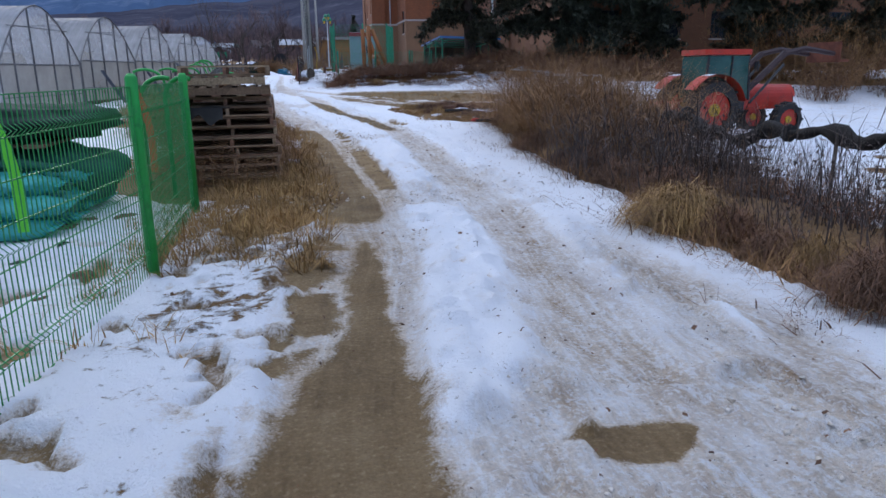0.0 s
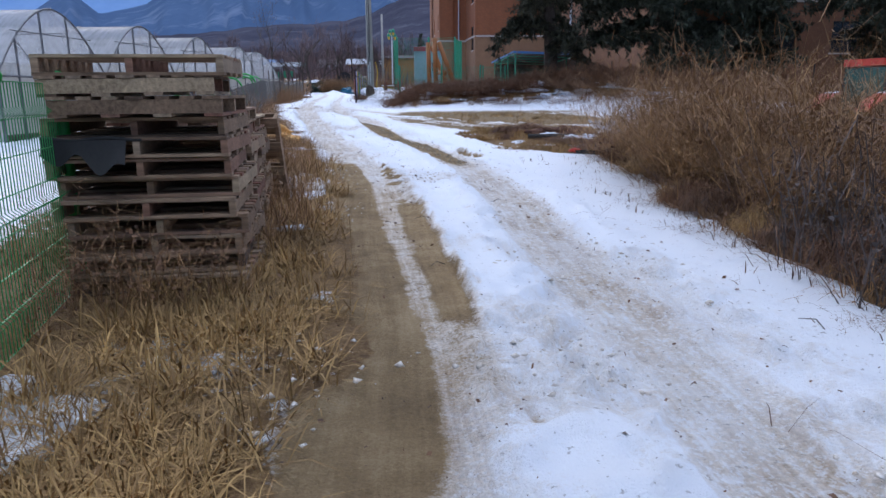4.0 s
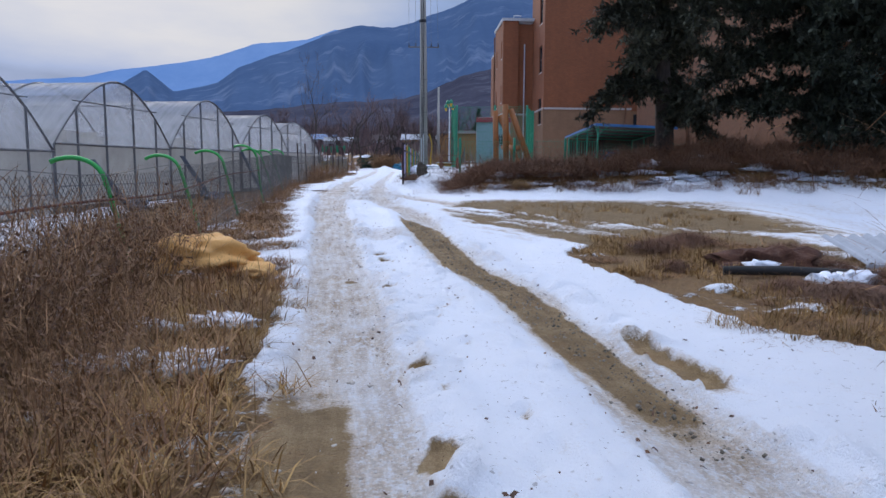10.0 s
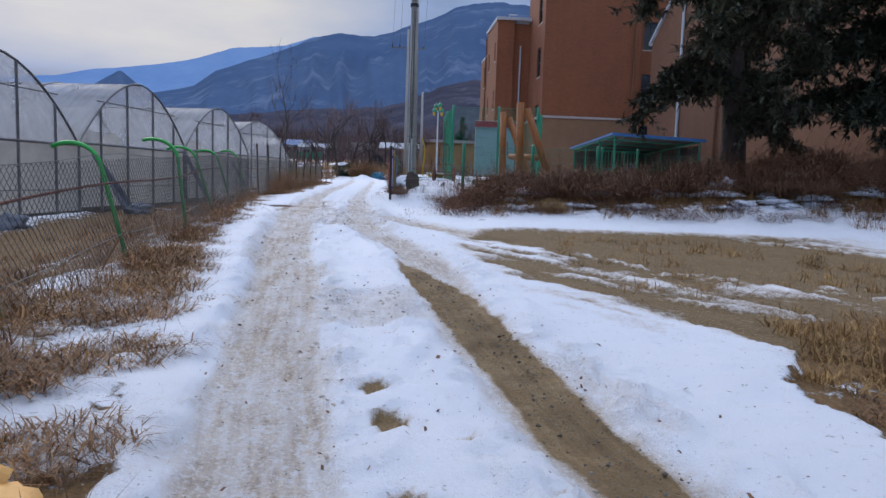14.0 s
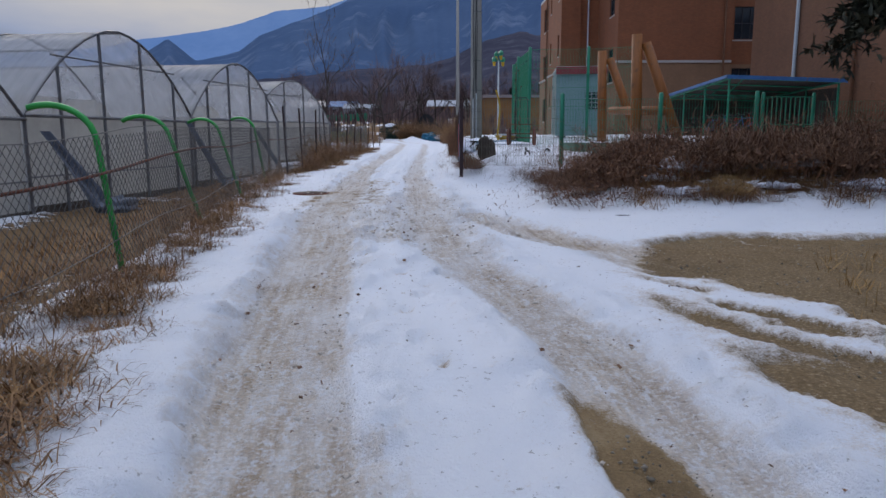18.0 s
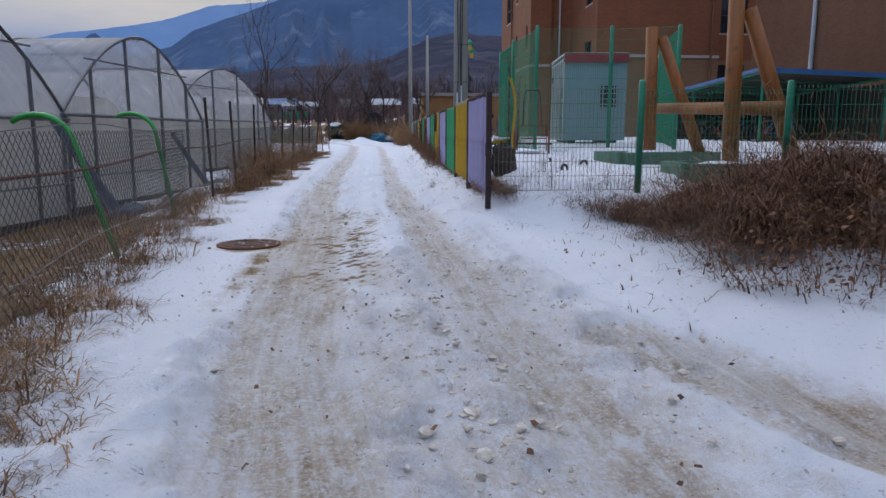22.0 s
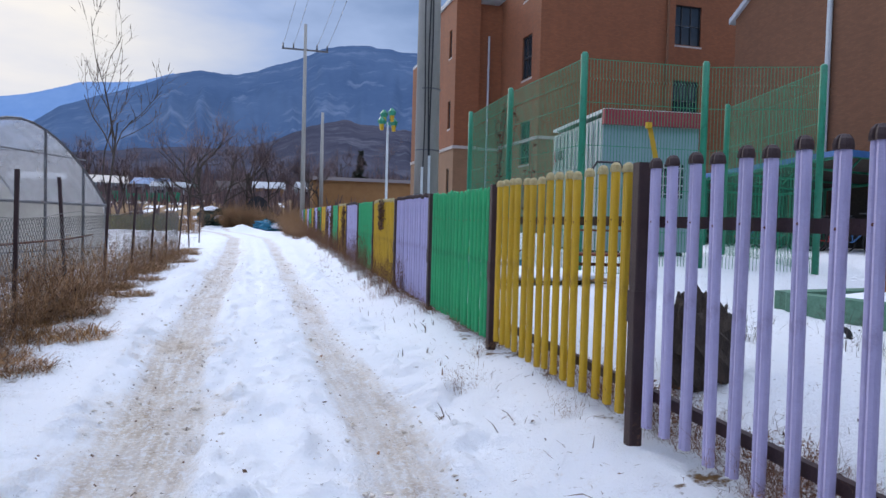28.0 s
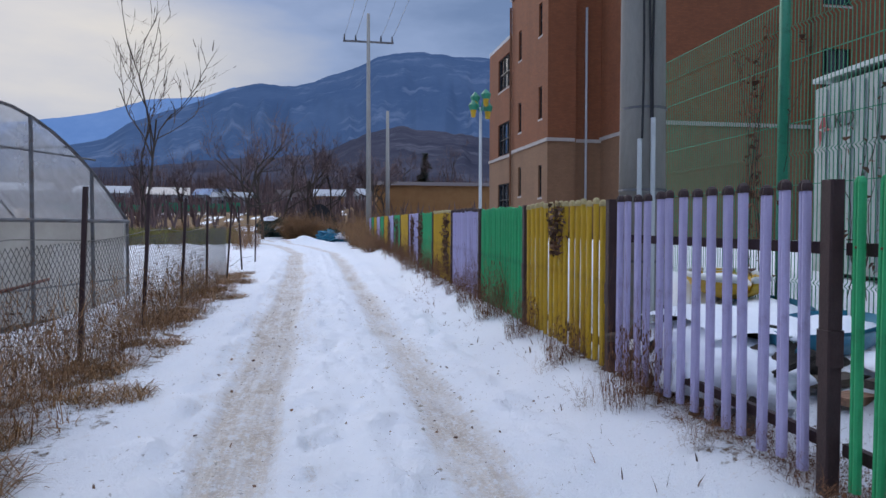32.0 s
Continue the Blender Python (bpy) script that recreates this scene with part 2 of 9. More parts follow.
    rusty = ramp(n, l, noise_node(n, l, 0.9, 5, 0.7), [(0.56, 0.0), (0.72, 0.7)])
    soil = mixc(n, l, rusty, soil, (0.27, 0.145, 0.05))
    stones = ramp(n, l, noise_node(n, l, 38.0, 2, 0.6), [(0.4, (0.135, 0.085, 0.038)), (0.60, (0.25, 0.163, 0.076)), (0.70, (0.42, 0.32, 0.20))])
    soil = mixc(n, l, mathn(n, l, "MULTIPLY", at["gravel"], 0.75), soil, stones)
    tedge = mathn(n, l, "ADD", at["turf"], mathn(n, l, "MULTIPLY", mathn(n, l, "SUBTRACT", fine, 0.5), 1.7))
    tf = ramp(n, l, tedge, [(0.42, 0.0), (0.56, 1.0)])
    straw = ramp(n, l, noise_node(n, l, 22.0, 5, 0.75), [(0.3, (0.10, 0.052, 0.02)), (0.55, (0.23, 0.13, 0.05)), (0.75, (0.36, 0.225, 0.09))])
    soil = mixc(n, l, tf, soil, straw)
    bare2 = mathn(n, l, "MAXIMUM", bare, tf)
    col = mixc(n, l, bare2, col, soil)
    l.new(col, p.inputs["Base Color"])
    rg = mixc(n, l, bare2, (0.62, 0.62, 0.62), (0.82, 0.82, 0.82))
    l.new(rg, p.inputs["Roughness"])
    p.inputs["Specular IOR Level"].default_value = 0.35
    h1 = mathn(n, l, "ADD", mathn(n, l, "MULTIPLY", fine, 1.05), mathn(n, l, "MULTIPLY", noise_node(n, l, 24.0, 6, 0.72), 0.5))
    lumps = mathn(n, l, "MULTIPLY", mathn(n, l, "MULTIPLY", noise_node(n, l, 30.0, 5, 0.75), at["pack"]), 1.1)
    h1 = mathn(n, l, "ADD", h1, lumps)
    h2 = mathn(n, l, "MULTIPLY", mathn(n, l, "MULTIPLY", mathn(n, l, "ADD", mathn(n, l, "MULTIPLY", streak, 1.1), mathn(n, l, "MULTIPLY", cleat, 0.35)), at["pack"]), 0.8)
    h = mathn(n, l, "ADD", mathn(n, l, "ADD", h1, h2), mathn(n, l, "MULTIPLY", grit, 0.5))
    h = mathn(n, l, "SUBTRACT", h, mathn(n, l, "MULTIPLY", bare2, 0.55))
    bump(n, l, p, h, 0.9, 0.05)
    return m


def brick_material(name, c1, c2, mortar, lower=None):
    m, n, l, p = node_mat(name)
    tc = n.new("ShaderNodeTexCoord")
    sep = n.new("ShaderNodeSeparateXYZ")
    l.new(tc.outputs["Object"], sep.inputs[0])
    cmb = n.new("ShaderNodeCombineXYZ")
    l.new(mathn(n, l, "ADD", sep.outputs[0], sep.outputs[1]), cmb.inputs[0])
    l.new(sep.outputs[2], cmb.inputs[1])
    b = n.new("ShaderNodeTexBrick")
    b.inputs["Scale"].default_value = 1.0
    b.inputs["Brick Width"].default_value = 0.20
    b.inputs["Row Height"].default_value = 0.067
    b.inputs["Mortar Size"].default_value = 0.006
    b.inputs["Color1"].default_value = (*c1, 1)
    b.inputs["Color2"].default_value = (*c2, 1)
    b.inputs["Mortar"].default_value = (*mortar, 1)
    l.new(cmb.outputs[0], b.inputs["Vector"])
    stain = ramp(n, l, noise_node(n, l, 0.35, 6, 0.7), [(0.25, 0.72), (0.75, 1.15)])
    streak = ramp(n, l, noise_node(n, l, 1.2, 5, 0.7, (1.0, 1.0, 0.12)), [(0.3, 0.8), (0.65, 1.08)])
    mm = n.new("ShaderNodeMix")
    mm.data_type, mm.blend_type = "RGBA", "MULTIPLY"
    mm.inputs[0].default_value = 1
    brick = b.outputs[0]
    if lower:
        # the ground storey is laid in paler brick
        b2 = n.new("ShaderNodeTexBrick")
        for key in ("Scale", "Brick Width", "Row Height", "Mortar Size"):
            b2.inputs[key].default_value = b.inputs[key].default_value
        b2.inputs["Color1"].default_value = (*lower, 1)
        b2.inputs["Color2"].default_value = (*[c * 1.15 for c in lower], 1)
        b2.inputs["Mortar"].default_value = (*[c * 0.85 for c in lower], 1)
        l.new(cmb.outputs[0], b2.inputs["Vector"])
        brick = mixc(n, l, mathn(n, l, "LESS_THAN", sep.outputs[2], 6.3), brick, b2.outputs[0])
    l.new(brick, mm.inputs[6])
    l.new(mixc(n, l, 0.5, stain, streak), mm.inputs[7])
    l.new(mm.outputs[2], p.inputs["Base Color"])
    p.inputs["Roughness"].default_value = 0.85
    bump(n, l, p, b.outputs["Fac"], -0.4, 0.01)
    return m


def plank_material(name):
    """Rough sawn boards: each board has its own tone, from grey through tan to dark and reddish brown."""
    m, n, l, p = node_mat(name)
    info = n.new("ShaderNodeObjectInfo")
    tone = ramp(n, l, info.outputs["Random"], [(0.0, (0.125, 0.074, 0.045)), (0.25, (0.310, 0.198, 0.118)), (0.5, (0.420, 0.285, 0.178)), (0.72, (0.250, 0.100, 0.062)), (0.82, (0.330, 0.235, 0.155)), (1.0, (0.490, 0.355, 0.215))])
    grain = noise_node(n, l, 2.5, 6, 0.7, (1.0, 14.0, 14.0))
    stain = noise_node(n, l, 1.7, 5, 0.7)
    f = mathn(n, l, "ADD", mathn(n, l, "MULTIPLY", grain, 0.6), mathn(n, l, "MULTIPLY", stain, 0.4))
    mm = n.new("ShaderNodeMix")
    mm.data_type, mm.blend_type = "RGBA", "MULTIPLY"
    mm.inputs[0].default_value = 1
    l.new(tone, mm.inputs[6])
    l.new(ramp(n, l, f, [(0.33, (0.25, 0.225, 0.215)), (0.52, (0.80, 0.79, 0.78)), (0.68, (1.30, 1.27, 1.22))]), mm.inputs[7])
    l.new(mm.outputs[2], p.inputs["Base Color"])
    p.inputs["Roughness"].default_value = 0.88
    bump(n, l, p, grain, 0.6, 0.012)
    return m


def film_material(name, see, tone):
    """Greenhouse film: milky, lets light through, a little see-through where it is clean."""
    m, n, l, p = node_mat(name)
    out = n["Material Output"]
    dirt = ramp(n, l, noise_node(n, l, 0.8, 6, 0.7), [(0.3, tuple(0.72 * c for c in tone)), (0.7, tone)])
    streak = noise_node(n, l, 2.0, 5, 0.7, (0.4, 2.5, 0.4))
    d = n.new("ShaderNodeBsdfDiffuse")
    t = n.new("ShaderNodeBsdfTranslucent")
    g = n.new("ShaderNodeBsdfGlossy")
    g.inputs["Roughness"].default_value = 0.25
    tr = n.new("ShaderNodeBsdfTransparent")
    l.new(dirt, d.inputs[0])
    l.new(dirt, t.inputs[0])
    a = n.new("ShaderNodeMixShader")
    a.inputs[0].default_value = 0.55
    l.new(d.outputs[0], a.inputs[1])
    l.new(t.outputs[0], a.inputs[2])
    b = n.new("ShaderNodeMixShader")
    b.inputs[0].default_value = 0.06
    l.new(a.outputs[0], b.inputs[1])
    l.new(g.outputs[0], b.inputs[2])
    c = n.new("ShaderNodeMixShader")
    l.new(ramp(n, l, streak, [(0.3, see * 1.3), (0.7, see * 0.6)]), c.inputs[0])
    l.new(b.outputs[0], c.inputs[1])
    l.new(tr.outputs[0], c.inputs[2])
    l.new(c.outputs[0], out.inputs["Surface"])
    n.remove(p)
    return m


def hazed_slope_material(name, c1, c2, haze_glow, scale, snow=None):
    """Far slopes: woods in folds, and snow in the clearings; blue tones and emission imitate the haze."""
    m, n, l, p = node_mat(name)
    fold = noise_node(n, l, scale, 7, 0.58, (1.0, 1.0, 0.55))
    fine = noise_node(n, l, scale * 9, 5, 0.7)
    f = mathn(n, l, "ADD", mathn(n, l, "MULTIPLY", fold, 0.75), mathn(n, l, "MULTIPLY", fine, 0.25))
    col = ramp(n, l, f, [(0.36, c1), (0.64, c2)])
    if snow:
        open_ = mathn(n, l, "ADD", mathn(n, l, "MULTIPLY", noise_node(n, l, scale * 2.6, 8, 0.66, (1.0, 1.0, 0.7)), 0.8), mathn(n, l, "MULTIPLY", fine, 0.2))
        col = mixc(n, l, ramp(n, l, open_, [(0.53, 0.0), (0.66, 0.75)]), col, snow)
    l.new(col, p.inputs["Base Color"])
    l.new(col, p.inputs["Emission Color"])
    p.inputs["Emission Strength"].default_value = haze_glow
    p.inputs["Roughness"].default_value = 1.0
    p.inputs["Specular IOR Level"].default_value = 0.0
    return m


M_ground = ground_material()
M_brick = brick_material("red_brick", (0.215, 0.066, 0.0235), (0.262, 0.085, 0.032), (0.172, 0.0675, 0.033), (0.225, 0.118, 0.062))
M_brick2 = brick_material("brown_brick", (0.165, 0.066, 0.030), (0.205, 0.083, 0.038), (0.135, 0.068, 0.037))
M_coping = surface("grey_coping", (0.336, 0.344, 0.36), (0.48, 0.488, 0.504), 2, 30, 0.7)
M_stone = surface("pale_stone", (0.357, 0.306, 0.272), (0.442, 0.391, 0.357), 2, 30, 0.8)
M_film = film_material("milky_film", 0.14, (0.54, 0.52, 0.475))
M_film_roof = film_material("weathered_roof_film", 0.42, (0.521, 0.528, 0.542))
M_film_clear = film_material("clear_film", 0.68, (0.592, 0.6, 0.616))
M_steel = surface("galvanised_steel", (0.11, 0.11, 0.115), (0.21, 0.21, 0.215), 3, 40, 0.5, 0.5, dirt=(0.16, 0.10, 0.06))
M_green_post = surface("bright_green_paint", (0.0102, 0.255, 0.0382), (0.017, 0.357, 0.0595), 3, 50, 0.42, dirt=(0.0085, 0.136, 0.034))
M_green_wire = surface("green_coated_wire", (0.012, 0.204, 0.042), (0.018, 0.252, 0.06), 3, 50, 0.45)
M_teal = surface("sea_green_paint", (0.00896, 0.18, 0.096), (0.018, 0.252, 0.144), 3, 50, 0.45, dirt=(0.012, 0.12, 0.066))
M_galv = surface("dull_wire", (0.10, 0.10, 0.095), (0.19, 0.18, 0.17), 6, 60, 0.6, 0.3)
M_wood = plank_material("weathered_wood")
M_olive_wire = surface("weathered_fence_wire", (0.13, 0.13, 0.09), (0.22, 0.22, 0.16), 6, 60, 0.6)
M_pallet = plank_material("old_pallet_wood")
M_wood_dark = surface("old_dark_wood", (0.03, 0.022, 0.018), (0.10, 0.075, 0.055), 2.5, 30, 0.85, stretch=(1.0, 12.0, 12.0), relief=0.5, vary=0.5)
M_concrete = surface("grey_concrete", (0.25, 0.24, 0.215), (0.36, 0.345, 0.31), 1.2, 30, 0.85, stretch=(1, 1, 0.3), relief=0.2)
M_lilac = surface("lilac_paint", (0.36, 0.325, 0.51), (0.45, 0.41, 0.61), 2, 50, 0.6, vary=0.14, dirt=(0.29, 0.25, 0.38))
M_yellow = surface("yellow_paint", (0.46, 0.275, 0.008), (0.57, 0.345, 0.014), 2, 50, 0.6, vary=0.14, dirt=(0.33, 0.19, 0.012))
M_mint = surface("green_paint", (0.011, 0.29, 0.105), (0.018, 0.38, 0.14), 2, 50, 0.6, vary=0.14, dirt=(0.012, 0.19, 0.075))
M_brown_metal = surface("dark_brown_paint", (0.020, 0.008, 0.009), (0.045, 0.018, 0.018), 3, 60, 0.65)
M_log = surface("orange_stained_log", (0.20, 0.060, 0.008), (0.34, 0.112, 0.016), 1.5, 20, 0.6, stretch=(6, 6, 0.5), dirt=(0.12, 0.05, 0.015))
M_container = surface("pale_teal_panel", (0.185, 0.285, 0.300), (0.235, 0.335, 0.350), 1, 40, 0.5, dirt=(0.20, 0.275, 0.28))
M_white = surface("white_panel", (0.496, 0.528, 0.528), (0.592, 0.616, 0.616), 1, 40, 0.5, dirt=(0.4, 0.424, 0.424))
M_maroon = surface("maroon_trim", (0.22, 0.015, 0.03), (0.34, 0.03, 0.05), 2, 40, 0.5)
M_blue_roof = surface("blue_sheet_roof", (0.0225, 0.0975, 0.247), (0.045, 0.15, 0.338), 1.5, 40, 0.4)
M_red = surface("red_tractor_paint", (0.40, 0.025, 0.015), (0.58, 0.045, 0.02), 2, 40, 0.4, dirt=(0.2, 0.05, 0.03))
M_rubber = surface("black_rubber", (0.012, 0.012, 0.012), (0.03, 0.028, 0.026), 4, 50, 0.85)
M_black = surface("black_metal", (0.012, 0.012, 0.014), (0.03, 0.03, 0.033), 4, 50, 0.5)
M_bark = surface("dark_bark", (0.03, 0.022, 0.018), (0.09, 0.065, 0.05), 4, 30, 0.95, stretch=(4, 4, 1), relief=0.8, depth=0.03)
M_needles = foliage("dark_needles", (0.014, 0.022, 0.014), (0.056, 0.066, 0.036))
M_needles_dull = foliage("dull_olive_needles", (0.020, 0.024, 0.014), (0.080, 0.078, 0.042))
M_dry = foliage("dry_stems", (0.14, 0.063, 0.023), (0.41, 0.22, 0.078))
M_weed = foliage("dead_weed_stems", (0.135, 0.062, 0.027), (0.40, 0.215, 0.09))
M_straw = foliage("dry_grass", (0.19, 0.10, 0.032), (0.50, 0.30, 0.105))
M_twig = foliage("grey_twigs", (0.045, 0.032, 0.028), (0.12, 0.085, 0.07))
M_olive = foliage("olive_field_grass", (0.12, 0.105, 0.025), (0.30, 0.30, 0.07))
M_leaf_brown = foliage("dead_leaves", (0.075, 0.033, 0.017), (0.23, 0.112, 0.054))
M_bramble = foliage("dark_brambles", (0.070, 0.028, 0.014), (0.25, 0.110, 0.048))
M_far_wood = foliage("far_bare_woods", (0.085, 0.054, 0.055), (0.19, 0.118, 0.108))
M_bag = surface("orange_sack", (0.68, 0.34, 0.09), (0.82, 0.46, 0.15), 3, 60, 0.6, relief=0.35, depth=0.02)
M_glass = surface("dark_window", (0.015, 0.02, 0.025), (0.03, 0.04, 0.05), 1, 10, 0.08, relief=0)
M_snow = surface("lying_snow", (0.76, 0.79, 0.86), (0.86, 0.88, 0.92), 1.5, 25, 0.65, relief=0.4, depth=0.02)
M_net = surface("green_net", (0.016, 0.19, 0.095), (0.026, 0.27, 0.14), 3, 50, 0.6)
M_pale_cap = surface("dirty_pale_plastic", (0.34, 0.26, 0.10), (0.48, 0.40, 0.22), 8, 60, 0.6)
M_cabin_side = surface("weathered_white_panel", (0.36, 0.40, 0.385), (0.45, 0.485, 0.465), 1.2, 40, 0.6, dirt=(0.30, 0.32, 0.29))
M_snow_soiled = surface("soiled_snow_crust", (0.42, 0.33, 0.24), (0.74, 0.69, 0.63), 9, 45, 0.7, relief=0.5, depth=0.02)
# the haze of distance is mixed into these blues, and they emit a little
M_ridge_far = hazed_slope_material("far_ridge", (0.085, 0.165, 0.33), (0.12, 0.205, 0.37), 0.55, 0.0022)
M_ridge_mid = hazed_slope_material("wooded_ridge", (0.033, 0.062, 0.126), (0.047, 0.080, 0.150), 0.55, 0.0032, (0.092, 0.128, 0.205))
M_ridge_near = hazed_slope_material("near_woods", (0.026, 0.030, 0.048), (0.055, 0.056, 0.078), 0.35, 0.012, (0.095, 0.10, 0.13))
M_tarp = surface("teal_tarpaulin", (0.015, 0.22, 0.21), (0.04, 0.38, 0.35), 3, 20, 0.5, relief=0.6, depth=0.04)
M_dark_net = surface("black_shade_net", (0.008, 0.02, 0.014), (0.02, 0.045, 0.03), 3, 60, 0.9)
M_old_net = surface("old_black_net", (0.010, 0.009, 0.008), (0.035, 0.028, 0.022), 6, 70, 0.95, relief=0.8, depth=0.03)
M_shade_green = surface("green_shade_net", (0.012, 0.07, 0.05), (0.03, 0.15, 0.105), 3, 60, 0.9)
M_rust = surface("rusty_steel", (0.09, 0.025, 0.012), (0.20, 0.06, 0.03), 4, 40, 0.85)
M_pebble = foliage("grey_brown_pebbles", (0.09, 0.07, 0.045), (0.36, 0.31, 0.24))
M_soil = surface("brown_soil", (0.09, 0.055, 0.035), (0.19, 0.12, 0.075), 3, 30, 0.95, relief=0.7, depth=0.04)


# ---------------------------------------------------------------- mesh helpers
class Geo:
    """Collects vertices and faces of one mesh."""

    def __init__(self):
        self.v, self.f, self.smooth = [], [], False

    def add(self, verts, faces):
        k = len(self.v)
        self.v += [tuple(p) for p in verts]
        self.f += [tuple(k + i for i in f) for f in faces]
        return self

    def box(self, c, s, rz=0.0, m=None, bev=0.0):
        """A box about c; bev takes a little off its edges at both ends of z."""
        x, y, z = s[0] / 2, s[1] / 2, s[2] / 2
        if bev:
            b = bev
            ring = [(x, y - b), (x - b, y), (-x + b, y), (-x, y - b), (-x, -y + b), (-x + b, -y), (x - b, -y), (x, -y + b)]
            vs = [(p, q, h) for h in (-z, z) for p, q in ring]
            fs = [tuple(range(7, -1, -1)), tuple(range(8, 16))] + [(i, (i + 1) % 8, 8 + (i + 1) % 8, 8 + i) for i in range(8)]
        else:
            vs = [(i * x, j * y, k * z) for k in (-1, 1) for j in (-1, 1) for i in (-1, 1)]
            fs = [(0, 2, 3, 1), (4, 5, 7, 6), (0, 1, 5, 4), (2, 6, 7, 3), (0, 4, 6, 2), (1, 3, 7, 5)]
        t = Matrix.Translation(c) @ (m or Matrix.Rotation(radians(rz), 4, "Z"))
        return self.add([t @ Vector(p) for p in vs], fs)

    def tube(self, pts, r, sides=8, caps=True):
        """A round bar along pts; r is a radius or one for each point."""
        pts = [Vector(p) for p in pts]
        rs = r if isinstance(r, (list, tuple)) else [r] * len(pts)
        k, ref = len(self.v), None
        for i, p in enumerate(pts):
            d = (pts[min(i + 1, len(pts) - 1)] - pts[max(i - 1, 0)])
            d = d.normalized() if d.length > 1e-9 else Vector((0, 0, 1))
            if ref is None:
                ref = d.orthogonal().normalized()
            ref = (ref - d * ref.dot(d)).normalized()
            b = d.cross(ref)
            for s in range(sides):
                a = math.tau * s / sides
                self.v.append(tuple(p + (ref * math.cos(a) + b * math.sin(a)) * rs[i]))
        for i in range(len(pts) - 1):
            for s in range(sides):
                a, c = k + i * sides + s, k + i * sides + (s + 1) % sides
                self.f.append((a, c, c + sides, a + sides))
        if caps:
            self.f.append(tuple(k + s for s in range(sides - 1, -1, -1)))
            self.f.append(tuple(k + (len(pts) - 1) * sides + s for s in range(sides)))
        return self

    def sheet(self, rows):
        """A surface through rows of points, all of one length."""
        k, w = len(self.v), len(rows[0])
        for row in rows:
            self.v += [tuple(p) for p in row]
        for i in range(len(rows) - 1):
            for j in range(w - 1):
                a = k + i * w + j
                self.f.append((a, a + 1, a + w + 1, a + w))
        return self

    def mesh(self, name, material=None, smooth=False):
        me = bpy.data.meshes.new(name)
        me.from_pydata(self.v, [], self.f)
        if material:
            me.materials.append(material)
        if smooth:
            me.polygons.foreach_set("use_smooth", [True] * len(me.polygons))
        me.update()
        return me


def root(name, m, label, category, group="", kind=""):
    ob = new(name)
    ob.empty_display_size = 0.2
    ob.matrix_basis = m
    return tagged(ob, label, category, group, kind)


def part(name, geo, material, parent, label="", m=None, smooth=False):
    me = geo if isinstance(geo, bpy.types.Mesh) else geo.mesh(name, material, smooth)
    ob = new(name, me)
    ob.parent = parent
    if m is not None:
        ob.matrix_basis = m
    if label:
        ob["label"] = label
    return ob


def thing(name, geo, material, label, category, group="", kind="", m=None, smooth=False):
    ob = new(name, geo.mesh(name, material, smooth))
    if m is not None:
        ob.matrix_basis = m
    return tagged(ob, label, category, group, kind)


_T = np.random.RandomState(7).rand(256, 256)


def vnoise(x, y, seed=0):
    x, y = np.asarray(x, float) + seed * 17.31, np.asarray(y, float) + seed * 5.77
    i, j = np.floor(x).astype(int), np.floor(y).astype(int)
    u, v = x - i, y - j
    u, v = u * u * (3 - 2 * u), v * v * (3 - 2 * v)
    g = lambda a, b: _T[a & 255, b & 255]
    return (g(i, j) * (1 - u) + g(i + 1, j) * u) * (1 - v) + (g(i, j + 1) * (1 - u) + g(i + 1, j + 1) * u) * v


def fbm(x, y, octaves=4, seed=0):
    s, a, t = 0.0, 0.5, 0.0
    for o in range(octaves):
        s = s + a * vnoise(x * 2**o, y * 2**o, seed + 3 * o)
        t, a = t + a, a / 2
    return s / t


def step(a, b, x):
    u = np.clip((np.asarray(x, float) - a) / (b - a), 0, 1)
    return u * u * (3 - 2 * u)


# ---------------------------------------------------------------- plan of the ground
def road_z(y):
    return np.interp(y, [-40, 0, 12, 18, 25, 35, 38, 44, 55, 75, 100, 115, 130, 150, 190, 300, 4000], [-0.3, -0.28, -0.25, -0.14, -0.08, 0.30, 0.40, 0.46, 0.64, 0.95, 1.05, 1.7, 2.9, 4.4, 6.2, 9.0, 40.0])


def left_track(y):
    return np.interp(y, [-40, 0, 4, 6, 8.3, 10.4, 14, 17, 19, 21.7, 24, 27, 32, 34, 37.3, 39.2, 44, 46.6, 58, 70, 80, 92, 100, 130], [4.2, 4.3, 4.4, 4.68, 4.9, 5.12, 5.08, 5.02, 4.85, 4.5, 4.3, 3.9, 3.2, 3.03, 2.69, 2.6, 2.3, 2.12, 2.2, 2.15, 1.9, 0.4, -1.6, -12])


def right_track(y):
    return np.interp(y, [-40, 0, 5, 7, 10.4, 14, 18, 20.5, 23, 25, 29, 31.8, 33.7, 34.8, 37.6, 42, 46, 58, 70, 80, 92, 100, 130], [5.9, 5.95, 6.0, 6.2, 6.55, 6.72, 6.75, 6.55, 6.35, 5.92, 5.42, 5.22, 4.74, 4.45, 4.15, 3.95, 3.66, 3.7, 3.65, 3.5, 2.0, 0.0, -10.4])


def hedge_edge(y):
    """The foot of the dead hedge on the field side."""
    return np.interp(y, [0, 4.6, 7.6, 8.5, 12, 14, 15.3, 17, 18.8, 20.3], [7.6, 7.5, 7.45, 7.9, 8.15, 8.3, 8.75, 9.0, 9.2, 9.9])


